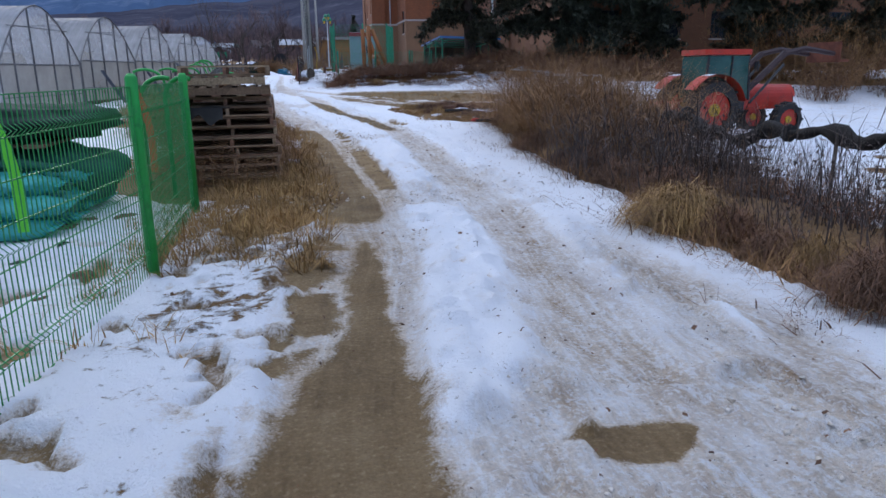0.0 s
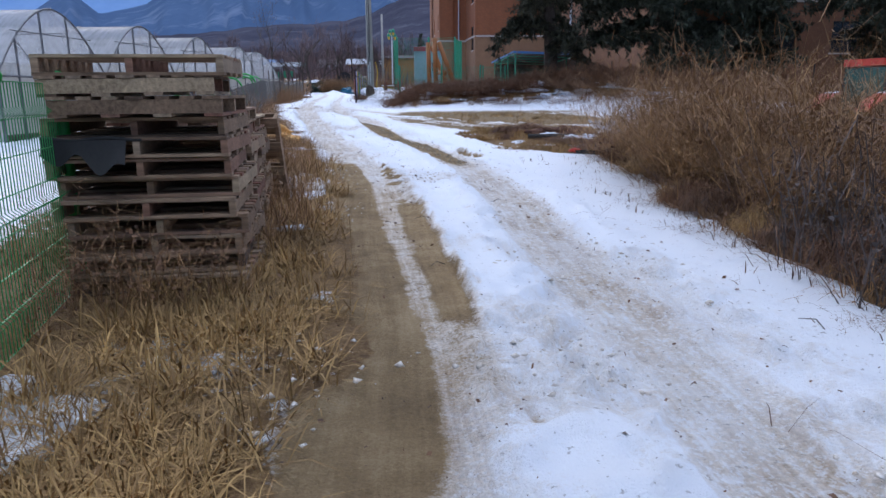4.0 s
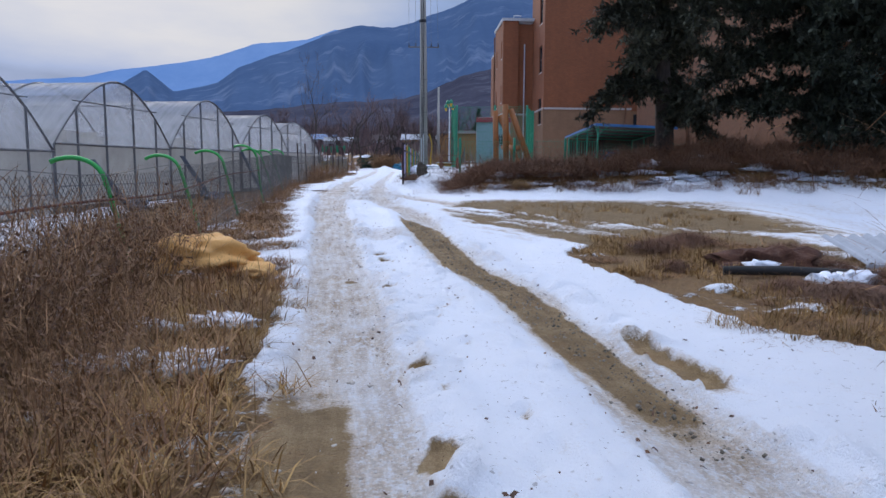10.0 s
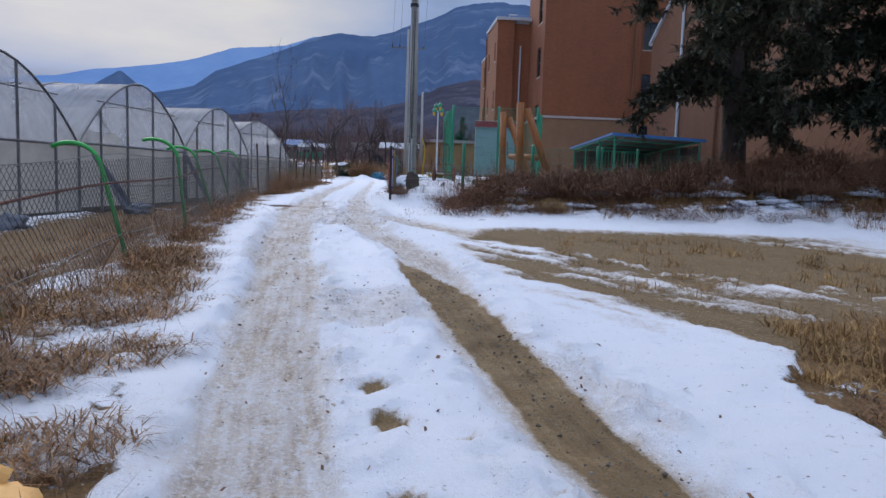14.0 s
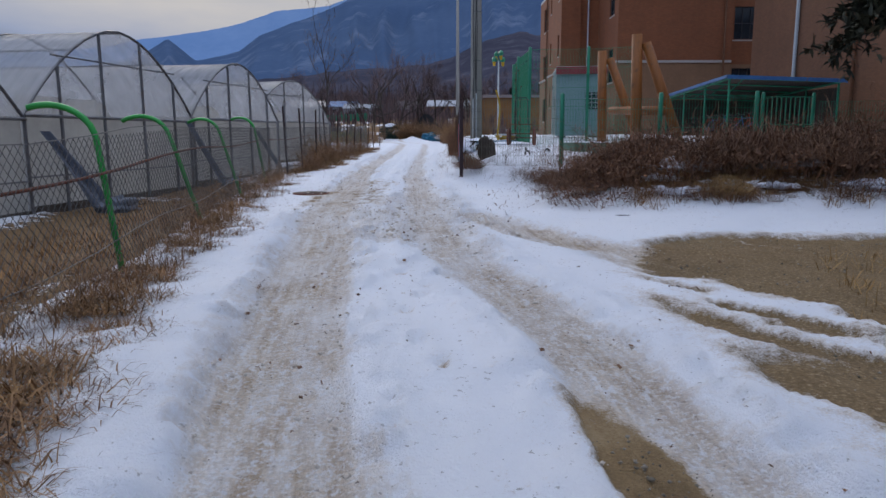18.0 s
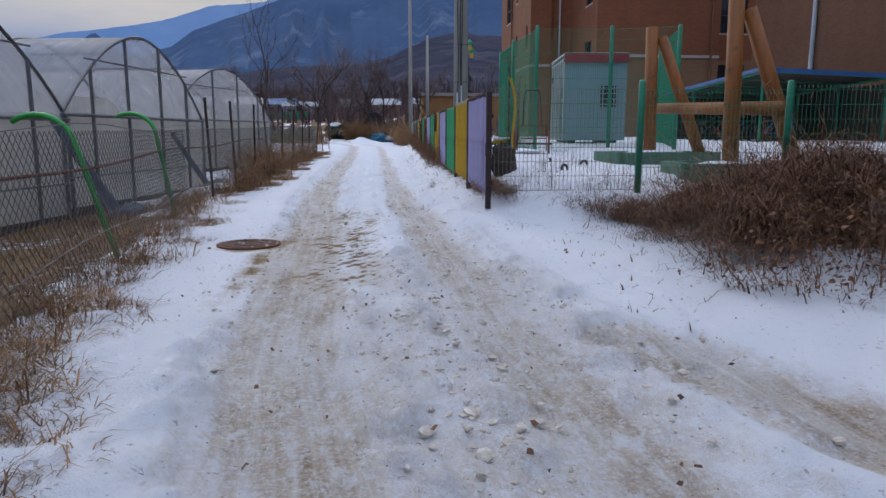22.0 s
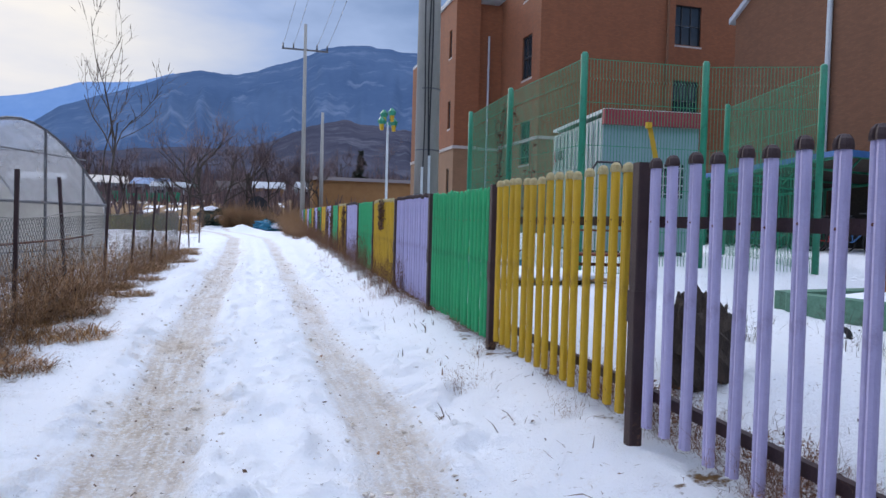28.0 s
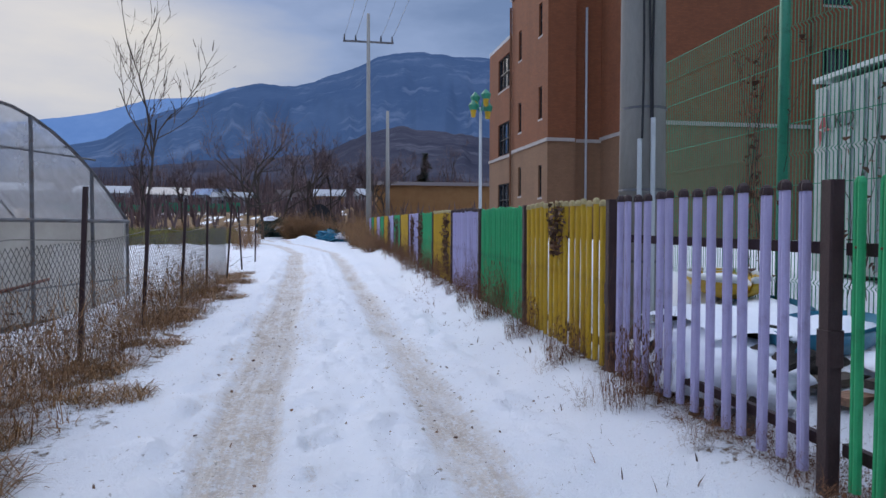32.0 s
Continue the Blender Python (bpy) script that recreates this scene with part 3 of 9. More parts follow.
def verge_edge(y):
    """Where the grass verge on the greenhouse side meets the lane."""
    return np.interp(y, [-40, 0, 4, 6.7, 10.5, 12.3, 15.5, 18, 20, 24, 28, 32, 38, 46, 70, 130], [3.3, 3.4, 3.7, 4.25, 4.68, 4.7, 4.56, 4.48, 4.22, 3.75, 2.95, 2.3, 1.6, 1.15, 1.2, -12.5])


def yard_line(y):
    """The painted fence's line."""
    return 4.857 + (y - 43.235) * 0.0289


def ground_z(x, y):
    x, y = np.asarray(x, float), np.asarray(y, float)
    z = road_z(y) + 0 * x
    # the field behind the hedge lies lower
    z = z - 0.85 * step(13.5, 17.5, x) * (1 - step(29, 36, y)) * step(12, 20, y)
    z = z - 0.5 * step(9.3, 12.0, x) * (1 - step(18, 24, y))
    # bank of soil along the yard
    bank = np.exp(-(((y - (40.2 - 0.16 * (x - 7))) / 2.1) ** 2)) * step(6.3, 8.6, x) * (1 - 0.55 * step(22, 30, x))
    bank = bank * np.interp(x, [6, 9, 12, 14.5, 18, 20.5, 23], [0.6, 0.62, 0.75, 1.1, 1.15, 0.9, 0.55])
    z = z + 1.05 * bank * (0.8 + 0.5 * fbm(x * 0.7, y * 0.7, 3, 5))
    # school yard
    yard = step(0.0, 1.2, x - yard_line(y)) * step(42.6, 44.5, y) * (1 - step(110, 130, y))
    yz = np.interp(y, [40, 44, 48, 53, 60, 75, 110], [0.95, 1.0, 1.12, 1.45, 1.5, 1.6, 1.6])
    # a shallow dip where the junk lies beside the tall mesh fence
    yz = yz - 0.22 * (1 - step(7.9, 8.9, x)) * step(49.5, 51.5, y) * (1 - step(54.5, 56.5, y))
    side = step(8, 14, x) * step(38, 41.5, y)
    yard = np.maximum(yard, side * (1 - step(110, 130, y)))
    z = z * (1 - yard) + np.maximum(z, yz) * yard
    # fence verge on the yard's side
    z = z + 0.22 * step(-0.9, 0.0, x - yard_line(y)) * step(42, 44, y) * (1 - yard)
    # greenhouse side a little lower
    z = z - 0.32 * step(0.9, 2.8, left_track(y) - 1.2 - x) * step(20, 26, y) * (1 - step(60, 66, y))
    return z


# ---------------------------------------------------------------- ground sheet
def axis(parts):
    out = []
    for a, b, s in parts:
        k = max(1, int(round((b - a) / s)))
        out += list(np.linspace(a, b, k, endpoint=False))
    return np.array(out + [parts[-1][1]])


def band(x, c, w, soft):
    """1 inside a band of half width w about c, falling off over soft."""
    return 1 - step(w - soft, w + soft, np.abs(x - c))


def build_ground():
    xs = axis([(-3500, -600, 580), (-600, -120, 120), (-120, -40, 20), (-40, -12, 2), (-12, -1.5, 0.25), (-1.5, 0.5, 0.08), (0.5, 7.5, 0.05), (7.5, 10.5, 0.08), (10.5, 17, 0.17), (17, 32, 0.4), (32, 60, 3), (60, 160, 20), (160, 700, 120), (700, 3500, 560)])
    ys = axis([(-900, -100, 200), (-100, -12, 20), (-12, -1, 0.5), (-1, 2, 0.08), (2, 52, 0.055), (52, 64, 0.09), (64, 80, 0.18), (80, 110, 0.4), (110, 160, 4), (160, 500, 60), (500, 4200, 740)])
    X, Y = np.meshgrid(xs, ys)
    Z = ground_z(X, Y)
    warp = (fbm(X * 0.3, Y * 0.35, 3, 11) - 0.5) * 0.5
    xl, xr = left_track(Y) + warp * 0.5, right_track(Y) + warp * 0.5
    n1, n2, n3 = fbm(X * 1.3, Y * 1.3, 5, 1), fbm(X * 3.1, Y * 3.1, 4, 2), fbm(X * 0.45, Y * 0.45, 4, 3)
    ns = fbm(X * 0.55, Y * 2.2, 5, 4)  # streaks across the lot
    # wheel-packed tracks
    pack = np.maximum(band(X, xl, np.interp(Y, [42, 50], [0.38, 0.29]), 0.13), np.interp(Y, [20, 31, 36], [1, 1, 0.9]) * band(X, xr, np.interp(Y, [42, 50], [0.32, 0.24]), 0.22)) * (0.82 + 0.5 * (n1 - 0.5))
    pack = np.maximum(pack, 0.42 * band(X, (xl + xr) / 2 + 0.1, 1.45, 0.5) * step(0.42, 0.62, n3) * (1 - step(40, 46, Y)))
    pack = np.maximum(pack, 0.45 * band(X, xl, 0.62, 0.3) * step(0.35, 0.6, n1))
    # a turning car's smear towards the lot
    arc = np.interp(Y, [33.6, 34.2, 34.9, 35.9, 37.6, 39], [6.75, 6.55, 6.3, 5.6, 4.85, 4.3])
    pack = np.maximum(pack, 0.8 * band(X, arc, 0.42, 0.35) * step(33.6, 34.3, Y) * (1 - step(37.4, 38.4, Y)) * (0.55 + 0.7 * n1))
    pack = np.maximum(pack, 0.75 * band(X, (xl + xr) / 2, 1.1, 0.4) * (1 - step(7.0, 9.5, Y)) * step(0.36, 0.6, n3))
    pack = np.maximum(pack, 0.75 * band(X, 6.25 + 0.3 * (n1 - 0.5), 0.95, 0.3) * (1 - step(5.5, 9.0, Y)) * step(0.30, 0.62, fbm(X * 2.6, Y * 0.45, 4, 91)))
    pack *= 1 - 0.30 * step(43, 52, Y)
    smear = band(X, arc + 0.12, 0.26, 0.2) * step(33.6, 34.3, Y) * (1 - step(36.6, 37.8, Y))
    # bare soil: the near wheel line, with a packed ridge of slush between its two halves
    rim = np.interp(Y, [8, 10, 12.3, 16.7, 19, 21], [5.1, 5.2, 5.16, 5.04, 4.86, 4.7])
    mud = band(X, (verge_edge(Y) + rim) / 2 + (n1 - 0.5) * 0.12, (rim - verge_edge(Y)) / 2 + 0.02, 0.09) * step(8.6, 9.8, Y + n1) * (1 - step(18.9, 20.2, Y - 2 * (n2 - 0.5)))
    mud = np.maximum(mud, band(X, 5.48 + (n1 - 0.5) * 0.16, 0.14, 0.10) * step(9.8, 11.0, Y) * (1 - step(14.6, 15.6, Y + (n2 - 0.5))))
    mud = np.maximum(mud, band(X, np.interp(Y, [0, 3.8, 4.4, 5.4, 7.3], [4.25, 4.36, 4.50, 4.60, 4.8]) + (n1 - 0.5) * 0.3, np.interp(Y, [0, 3.8, 5.4, 7.3], [0.52, 0.44, 0.20, 0.12]), 0.18) * (1 - step(6.6, 7.8, Y - n1)))
    mud = np.maximum(mud, 0.85 * band(X, np.interp(Y, [2, 4.4, 6.7, 9], [3.72, 3.92, 4.25, 4.55]) + (n1 - 0.5) * 0.8, 0.24, 0.22) * (1 - step(7.2, 9.0, Y)) * step(0.40, 0.52, n2))
    pocks = (1 - step(7.5, 9, Y)) * step(0.60, 0.68, fbm(X * 4.6, Y * 3.6, 3, 51)) * (1 - step(3.7, 4.3, X))
    mud = np.maximum(mud, 0.62 * pocks)
    strip = np.interp(Y, [16, 18.7, 20.5, 23, 25, 28.7, 30.3, 31.5], [6.9, 6.76, 6.56, 6.37, 5.93, 5.5, 5.16, 5.05])
    mud = np.maximum(mud, band(X, strip + (n2 - 0.5) * 0.12, np.interp(Y, [18.5, 20.5, 24, 29, 31], [0.12, 0.22, 0.23, 0.28, 0.16]), 0.07) * step(18.4, 19.6, Y + (n1 - 0.5)) * (1 - step(29.9, 31.3, Y + 2 * (n1 - 0.5))))
    mud = np.maximum(mud, band(X, 7.1 + (n2 - 0.5) * 0.1 - 0.14 * (Y - 20), 0.09, 0.06) * step(19.3, 19.8, Y) * (1 - step(20.6, 21.3, Y)))
    for px, py, r in ((5.45, 16.7, 0.17), (5.40, 17.3, 0.13), (5.36, 17.75, 0.16), (5.37, 18.05, 0.14), (5.36, 18.66, 0.13), (5.25, 20.2, 0.10), (4.92, 23.3, 0.09), (4.86, 24.3, 0.08), (4.8, 25.3, 0.13), (4.74, 25.9, 0.10), (4.45, 23.9, 0.12)):
        mud = np.maximum(mud, 1 - step(r * 0.7, r * 1.2, np.hypot((X - px) * 1.25, (Y - py) * 0.8) + 0.22 * (n2 - 0.5)))
    mud = np.maximum(mud, 1 - step(0.19, 0.28, np.hypot((X - 5.60) * 0.95, (Y - 3.84) * 1.15) + 0.25 * (n2 - 0.5)))
    mud = np.maximum(mud, 0.46 * band(X, 5.2, 0.4, 0.12) * step(8.5, 10, Y) * (1 - step(15.5, 18, Y)))
    mud = np.maximum(mud, 0.2 * band(X, left_track(Y), 0.42, 0.2) * (1 - step(9.0, 11, Y)) * (0.6 + 0.8 * n1))
    # gravelled lot beside the way: soil, and streaks of soil and snow towards the lane
    su, sv = 0.62 * X - 0.78 * Y, 0.78 * X + 0.62 * Y
    ns = fbm(su * 0.5, sv * 2.0, 5, 4)
    lot = step(0.0, 0.9, X - np.interp(Y, [20, 24, 26, 28.6, 30, 32, 34, 35.4, 37], [9.6, 8.6, 7.6, 6.2, 5.8, 5.55, 5.7, 6.3, 8.5])) * step(21, 26, Y) * (1 - step(35.4, 36.3, Y + 0.10 * (X - 7) + 0.8 * (n1 - 0.5)))
    lot *= 1 - step(12.0, 15.5, X + 3 * (n3 - 0.5)) * 0.8
    mid = 34.1 - 0.50 * (X - 7.5) + 2.2 * (n3 - 0.5)
    core = 1 - step(0.75, 1.35, np.abs(Y - mid) / np.interp(X, [5.7, 6.4, 7.0, 8.5, 11, 14], [1.5, 2.0, 2.5, 2.6, 2.4, 1.8]) + 1.7 * (ns - 0.5) + 0.8 * (n2 - 0.5))
    core *= step(5.4, 7.3, X + 4.2 * (ns - 0.5) + 0.8 * (n2 - 0.5)) * (1 - step(12.5, 14.5, X))
    lotmud = lot * np.clip(0.62 + 3.0 * (ns - 0.5) + 0.95 * core, 0, 1)
    mud = np.maximum(mud, lotmud)
    gravel = lot * step(0.2, 0.6, lotmud)
    gravel = np.maximum(gravel, 0.5 * (1 - step(7, 9, Y)))
    # rough thawed patch in the middle by the manhole and the bare rim round it
    patch = (1 - step(0.15, 0.65, np.abs(X - 2.85 + 0.4 * (n1 - 0.5)))) * step(38.1, 39.8, Y) * (1 - step(43.4, 45.4, Y))
    lugs = np.sin(X * 39) * np.sin(Y * 30 + 2.5 * np.sin(X * 6)) + 3.2 * (fbm(X * 5.5, Y * 4.5, 3, 83) - 0.5)
    mud = np.maximum(mud, patch * np.clip(0.18 + 0.60 * step(0.1, 0.5, lugs), 0, 0.78))
    mud = np.maximum(mud, 0.6 * (band(X, 2.02 + 0.2 * (n1 - 0.5), 0.11, 0.10) * band(Y, 39.9, 1.2, 0.5) + 0.7 * band(X, 2.45 + 0.2 * (n1 - 0.5), 0.09, 0.09) * band(Y, 40.2, 0.9, 0.5)) * n2 * 1.7)
    mud = np.maximum(mud, 0.5 * (1 - step(0.1, 0.35, np.hypot(X - 2.05, (Y - 50.6) * 0.5))) * n2 * 1.6)
    mud = np.maximum(mud, smear * (0.22 + 0.4 * (n1 - 0.3)))
    # verges: dry turf showing through the snow
    lv = verge_edge(Y) - X + (n1 - 0.5) * 0.55
    wv = np.interp(Y, [9.5, 11], [0.8, 2.6])
    turf = step(-0.05 - 0.2 * step(8, 10, Y) * (1 - step(18, 20, Y)), 0.22 - 0.2 * step(8, 10, Y) * (1 - step(18, 20, Y)), lv) * (1 - step(wv, wv * 1.5, lv)) * np.interp(Y, [-5, 2, 5.5, 7.4, 10, 20, 24, 27, 31, 33, 46, 50, 62, 75], [0.2, 0.15, 0.3, 0.8, 1.0, 1.0, 0.62, 0.45, 0.40, 0.27, 0.27, 0.38, 0.38, 0.3])
    turf *= np.clip(0.35 + 1.5 * (fbm(X * 1.1, Y * 0.9, 4, 9) - 0.22), 0, 1.15)
    turf *= 1 - 0.95 * step(0.60, 0.66, fbm(X * 1.0, Y * 1.35, 4, 61) - 0.07 * (1 - step(20, 24, Y))) * step(15.5, 17.5, Y)
    turf *= 1 - (1 - step(0.7, 1.1, np.hypot((X - 4.05) / 0.36, (Y - 16.4) / 1.15) + 1.1 * (n1 - 0.5) + 0.8 * (n2 - 0.5)))
    rv = X - hedge_edge(Y) + (n1 - 0.5) * 0.6
    turf = np.maximum(turf, step(0.0, 0.4, rv) * (1 - step(2.2, 3.4, rv)) * (1 - step(18.0, 20.5, Y)))
    straw = step(0.0, 0.35, X - np.interp(Y, [19.2, 20, 21.3, 23.8, 25, 26, 27.5, 29], [10.2, 8.9, 8.0, 7.75, 7.5, 7.55, 8.4, 10.0]) + 0.5 * (n1 - 0.5)) * step(19.2, 20.0, Y) * (1 - step(27.5, 29.0, Y)) * (1 - step(10.3, 12.2, X + 2 * (n1 - 0.5)))
    turf = np.maximum(turf, straw * np.clip(1.45 - 1.5 * np.abs(fbm(X * 0.8, Y * 1.1, 4, 71) - 0.42) * 2.2, 0, 1))
    bank = np.exp(-(((Y - (40.0 - 0.16 * (X - 7))) / 2.0) ** 2)) * step(6.6, 8.2, X)
    turf = np.maximum(turf, bank * (0.45 + 1.0 * n1))
    turf = np.maximum(turf, step(-0.45, 0.1, X - yard_line(Y) + (n1 - 0.5) * 0.5) * (1 - step(0.1, 0.5, X - yard_line(Y))) * step(43, 45, Y) * 0.45 * step(0.4, 0.6, n2) * (1 - step(95, 105, Y)))
    far = step(80, 120, Y)
    turf = np.maximum(turf, np.maximum(far * step(0.46, 0.62, n3) * 0.8, 0.75 * step(104, 116, Y) * step(0.30, 0.42, n3)) * (1 - band(Y, 97, 3.5, 1.0) * band(X, 1.5, 3.5, 1.0)))
    turf = np.maximum(turf, step(33, 60, X) * step(0.4, 0.6, n3))
    # thawed ground between the wire fence and the greenhouses
    cx = np.interp(Y, [19, 26, 34, 45, 54, 64, 80], [1.95, 1.7, 1.25, 0.15, 0.2, 0.5, 0.9])
    turf = np.maximum(turf, step(-0.05, 0.25, cx - X + 0.4 * (n1 - 0.5)) * (1 - step(3.0, 5.0, cx - X)) * step(20, 23, Y) * (1 - step(47, 50, Y)) * np.clip(0.5 + 1.6 * (n3 - 0.36), 0, 1))
    fld = step(10.5, 12, X) * (1 - step(20, 24, Y))
    turf = np.maximum(turf, fld * step(0.52, 0.62, fbm(X * 0.8, Y * 0.8, 4, 21)) * 0.8)
    # snow lies some centimetres deep, wheels cut into it, the old crust breaks up
    bare = np.maximum(step(0.4, 0.6, mud + 0.3 * (n2 - 0.5)), step(0.4, 0.6, turf))
    deep = 0.045 * (1 - bare) * (1 - 0.6 * np.clip(pack, 0, 1))
    ridge = 0.035 * (np.exp(-(((X - xl - 0.62) / 0.12) ** 2)) + np.exp(-(((X - xr + 0.62) / 0.12) ** 2)) + np.exp(-(((X - xr - 0.62) / 0.14) ** 2)) + 0.8 * np.exp(-(((X - xl + 0.62) / 0.14) ** 2))) * step(0.35, 0.6, n2) * (1 - bare)
    ruts = -0.03 * np.clip(pack, 0, 1)
    # sharp lips where wheels broke the crust, and crumbs thrown out beside them
    pk = np.clip(pack, 0, 1)
    ruts = ruts - 0.03 * step(0.25, 0.45, pk) * (1 - bare)
    side_l = np.exp(-(((X - xl + 0.50) / 0.13) ** 2)) + np.exp(-(((X - xl - 0.52) / 0.16) ** 2))
    side_r = np.exp(-(((X - xr - 0.50) / 0.20) ** 2)) + np.exp(-(((X - xr + 0.48) / 0.16) ** 2))
    crumbs = np.clip(side_l + side_r + 0.35 * step(0.5, 0.65, n3), 0, 1.2)
    ruts = ruts + 0.05 * crumbs * step(0.56, 0.66, fbm(X * 6.5, Y * 6.5, 3, 37)) * (1 - bare)
    near = step(-1.5, 0, Y) * (1 - step(75, 95, Y))
    lumps = step(0.52, 0.7, fbm(X * 4.2, Y * 4.2, 3, 33))
    rough = 0.035 * (fbm(X * 5, Y * 5, 3, 31) - 0.5) + 0.06 * (n1 - 0.5) * (1 - np.clip(pack, 0, 1)) + 0.03 * lumps * (1 - np.clip(pack, 0, 1)) * np.clip(turf * 1.5 + 0.25 + 0.6 * band(X, xl - 0.9, 0.5, 0.3), 0, 1) * (1 - bare)
    lip = np.interp(Y, [34.3, 35.2, 36.1, 37.4, 38.6, 40], [6.4, 5.75, 5.22, 4.98, 4.82, 4.7])
    rough = rough + 0.055 * np.exp(-(((X - lip + 0.1 * (n1 - 0.5)) / 0.09) ** 2)) * step(34.3, 35, Y) * (1 - step(38.6, 40, Y)) * step(0.35, 0.55, n2)
    rough = rough - 0.035 * pocks
    # the crust ends in a low ledge beside the wheel line
    ledge = xl - X + 0.25 * (n2 - 0.5)
    rough = rough + 0.04 * step(0.42, 0.47, ledge) * (1 - step(0.7, 1.5, ledge)) * (1 - bare) * step(24, 28, Y) * (1 - step(37, 39.5, Y))
    worn = np.maximum(patch, band(X, 2.1, 0.6, 0.25) * band(Y, 40.2, 2.2, 0.7))
    Z = Z + (deep + ridge + ruts + rough) * near * (1 - 0.8 * worn)
    # snow pushed up into a berm where the lane turns away
    Z = Z + (0.42 + 0.5 * (n1 - 0.5)) * np.exp(-(((X - 1.9) / 1.5) ** 2) - ((Y - 97.5) / 1.3) ** 2)
    lid = 1 - step(0.40, 0.75, np.hypot(X - 1.73, Y - 41.56))
    Z = Z * (1 - lid) + (ground_z(X, Y) - 0.004) * lid
    mud = np.maximum(mud, 0.55 * (1 - step(0.36, 0.62, np.hypot(X - 1.80, (Y - 41.5)) + 0.4 * (n2 - 0.5))))
    # footprints beside the ruts
    rng = np.random.RandomState(5)
    prints = []
    for y0 in np.arange(2, 38, 0.42):
        prints.append((float(left_track(y0)) + 0.85 + rng.uniform(-0.25, 0.25), y0 + rng.uniform(-0.1, 0.1)))
    for k in range(16):
        prints.append((5.45 + rng.uniform(-0.35, 0.45), 21.6 + 0.24 * k + rng.uniform(-0.2, 0.2)))
    for y0 in np.arange(42.5, 57, 0.55):
        prints.append((2.75 + rng.uniform(-0.35, 0.35), y0 + rng.uniform(-0.2, 0.2)))
    for y0 in np.arange(36.5, 41, 0.5):
        prints.append((5.0 + rng.uniform(-0.5, 0.7), y0))
    for px, py in prints:
        j0, j1 = np.searchsorted(ys, (py - 0.25, py + 0.25))
        i0, i1 = np.searchsorted(xs, (px - 0.2, px + 0.2))
        sub = np.s_[j0:j1, i0:i1]
        d = np.hypot((X[sub] - px) / 0.055, (Y[sub] - py) / 0.12)
        Z[sub] -= 0.035 * (1 - step(0.7, 1.1, d)) - 0.012 * np.exp(-(((d - 1.35) / 0.25) ** 2))
        mud[sub] = np.maximum(mud[sub], (1 - step(0.45, 0.8, d)) * (0.48 if rng.rand() < 0.3 else 0.1))
    h, w = X.shape
    me = bpy.data.meshes.new("ground")
    co = np.stack([X, Y, Z], -1).reshape(-1, 3).astype(np.float32)
    idx = np.arange(h * w).reshape(h, w)
    quads = np.stack([idx[:-1, :-1], idx[:-1, 1:], idx[1:, 1:], idx[1:, :-1]], -1).reshape(-1, 4)
    me.vertices.add(len(co))
    me.vertices.foreach_set("co", co.ravel())
    me.loops.add(quads.size)
    me.loops.foreach_set("vertex_index", quads.ravel().astype(np.int32))
    me.polygons.add(len(quads))
    me.polygons.foreach_set("loop_start", np.arange(0, quads.size, 4, dtype=np.int32))
    me.polygons.foreach_set("use_smooth", np.ones(len(quads), bool))
    me.update(calc_edges=True)
    for key, val in (("mud", mud), ("pack", pack), ("turf", turf), ("gravel", gravel), ("across", (X - xl) * 1.7 / (xr - xl) + 50)):
        a = me.attributes.new(key, "FLOAT", "POINT")
        a.data.foreach_set("value", (val if key == "across" else np.clip(val, 0, 1)).ravel().astype(np.float32))
    me.materials.append(M_ground)
    ob = new("ground", me)
    return tagged(ob, "snowy unpaved lane and fields with thawed brown ruts", "ground", kind="structure")


build_ground()


def gz(x, y):
    return float(ground_z(x, y))


# ---------------------------------------------------------------- distance
def ridge(name, label, material, dist, profile, depth, rough, seed, foot=0.0, crest=0.03):
    """A chain of hills: profile gives bearing in degrees (clockwise from +y) and height angle in degrees."""
    az = np.radians(np.arange(-75, 75.01, 0.25))
    top = np.interp(np.degrees(az), [p[0] for p in profile], [p[1] for p in profile])
    ht = np.tan(np.radians(top)) * dist
    ht = ht * (1 + crest * (fbm(np.degrees(az) * 0.8, 0 * az, 5, seed) - 0.5) * 2)
    rows, steps = [], 64
    deg = np.degrees(az)
    for k in range(steps + 1):
        u = k / steps
        swell = math.sin(math.pi * u) ** 1.2 * (1 - u) ** 0.6
        # spurs and gullies run down the slope and wander a little
        wander = deg + 1.3 * (fbm(deg * 0.5, 0 * az + u * 3, 3, seed + 5) - 0.5)
        spur = 1 - np.abs(2 * fbm(wander * 0.42, 0 * az + u * 1.2, 4, seed + 1) - 1)
        r = dist - depth * (1 - u) - rough * depth * (spur - 0.75) * swell
        side = 1 + rough * 1.2 * (spur - 0.75) * swell
        z = foot + (ht - foot) * (u**0.85) * side
        rows.append(np.stack([r * np.sin(az), r * np.cos(az), z], -1))
    g = Geo()
    for row in rows:
        g.v += [tuple(map(float, p)) for p in row]
    w = len(az)
    g.f = [(i * w + j, i * w + j + 1, (i + 1) * w + j + 1, (i + 1) * w + j) for i in range(steps) for j in range(w - 1)]
    thing(name, g, material, label, "mountain", kind="structure", smooth=True)


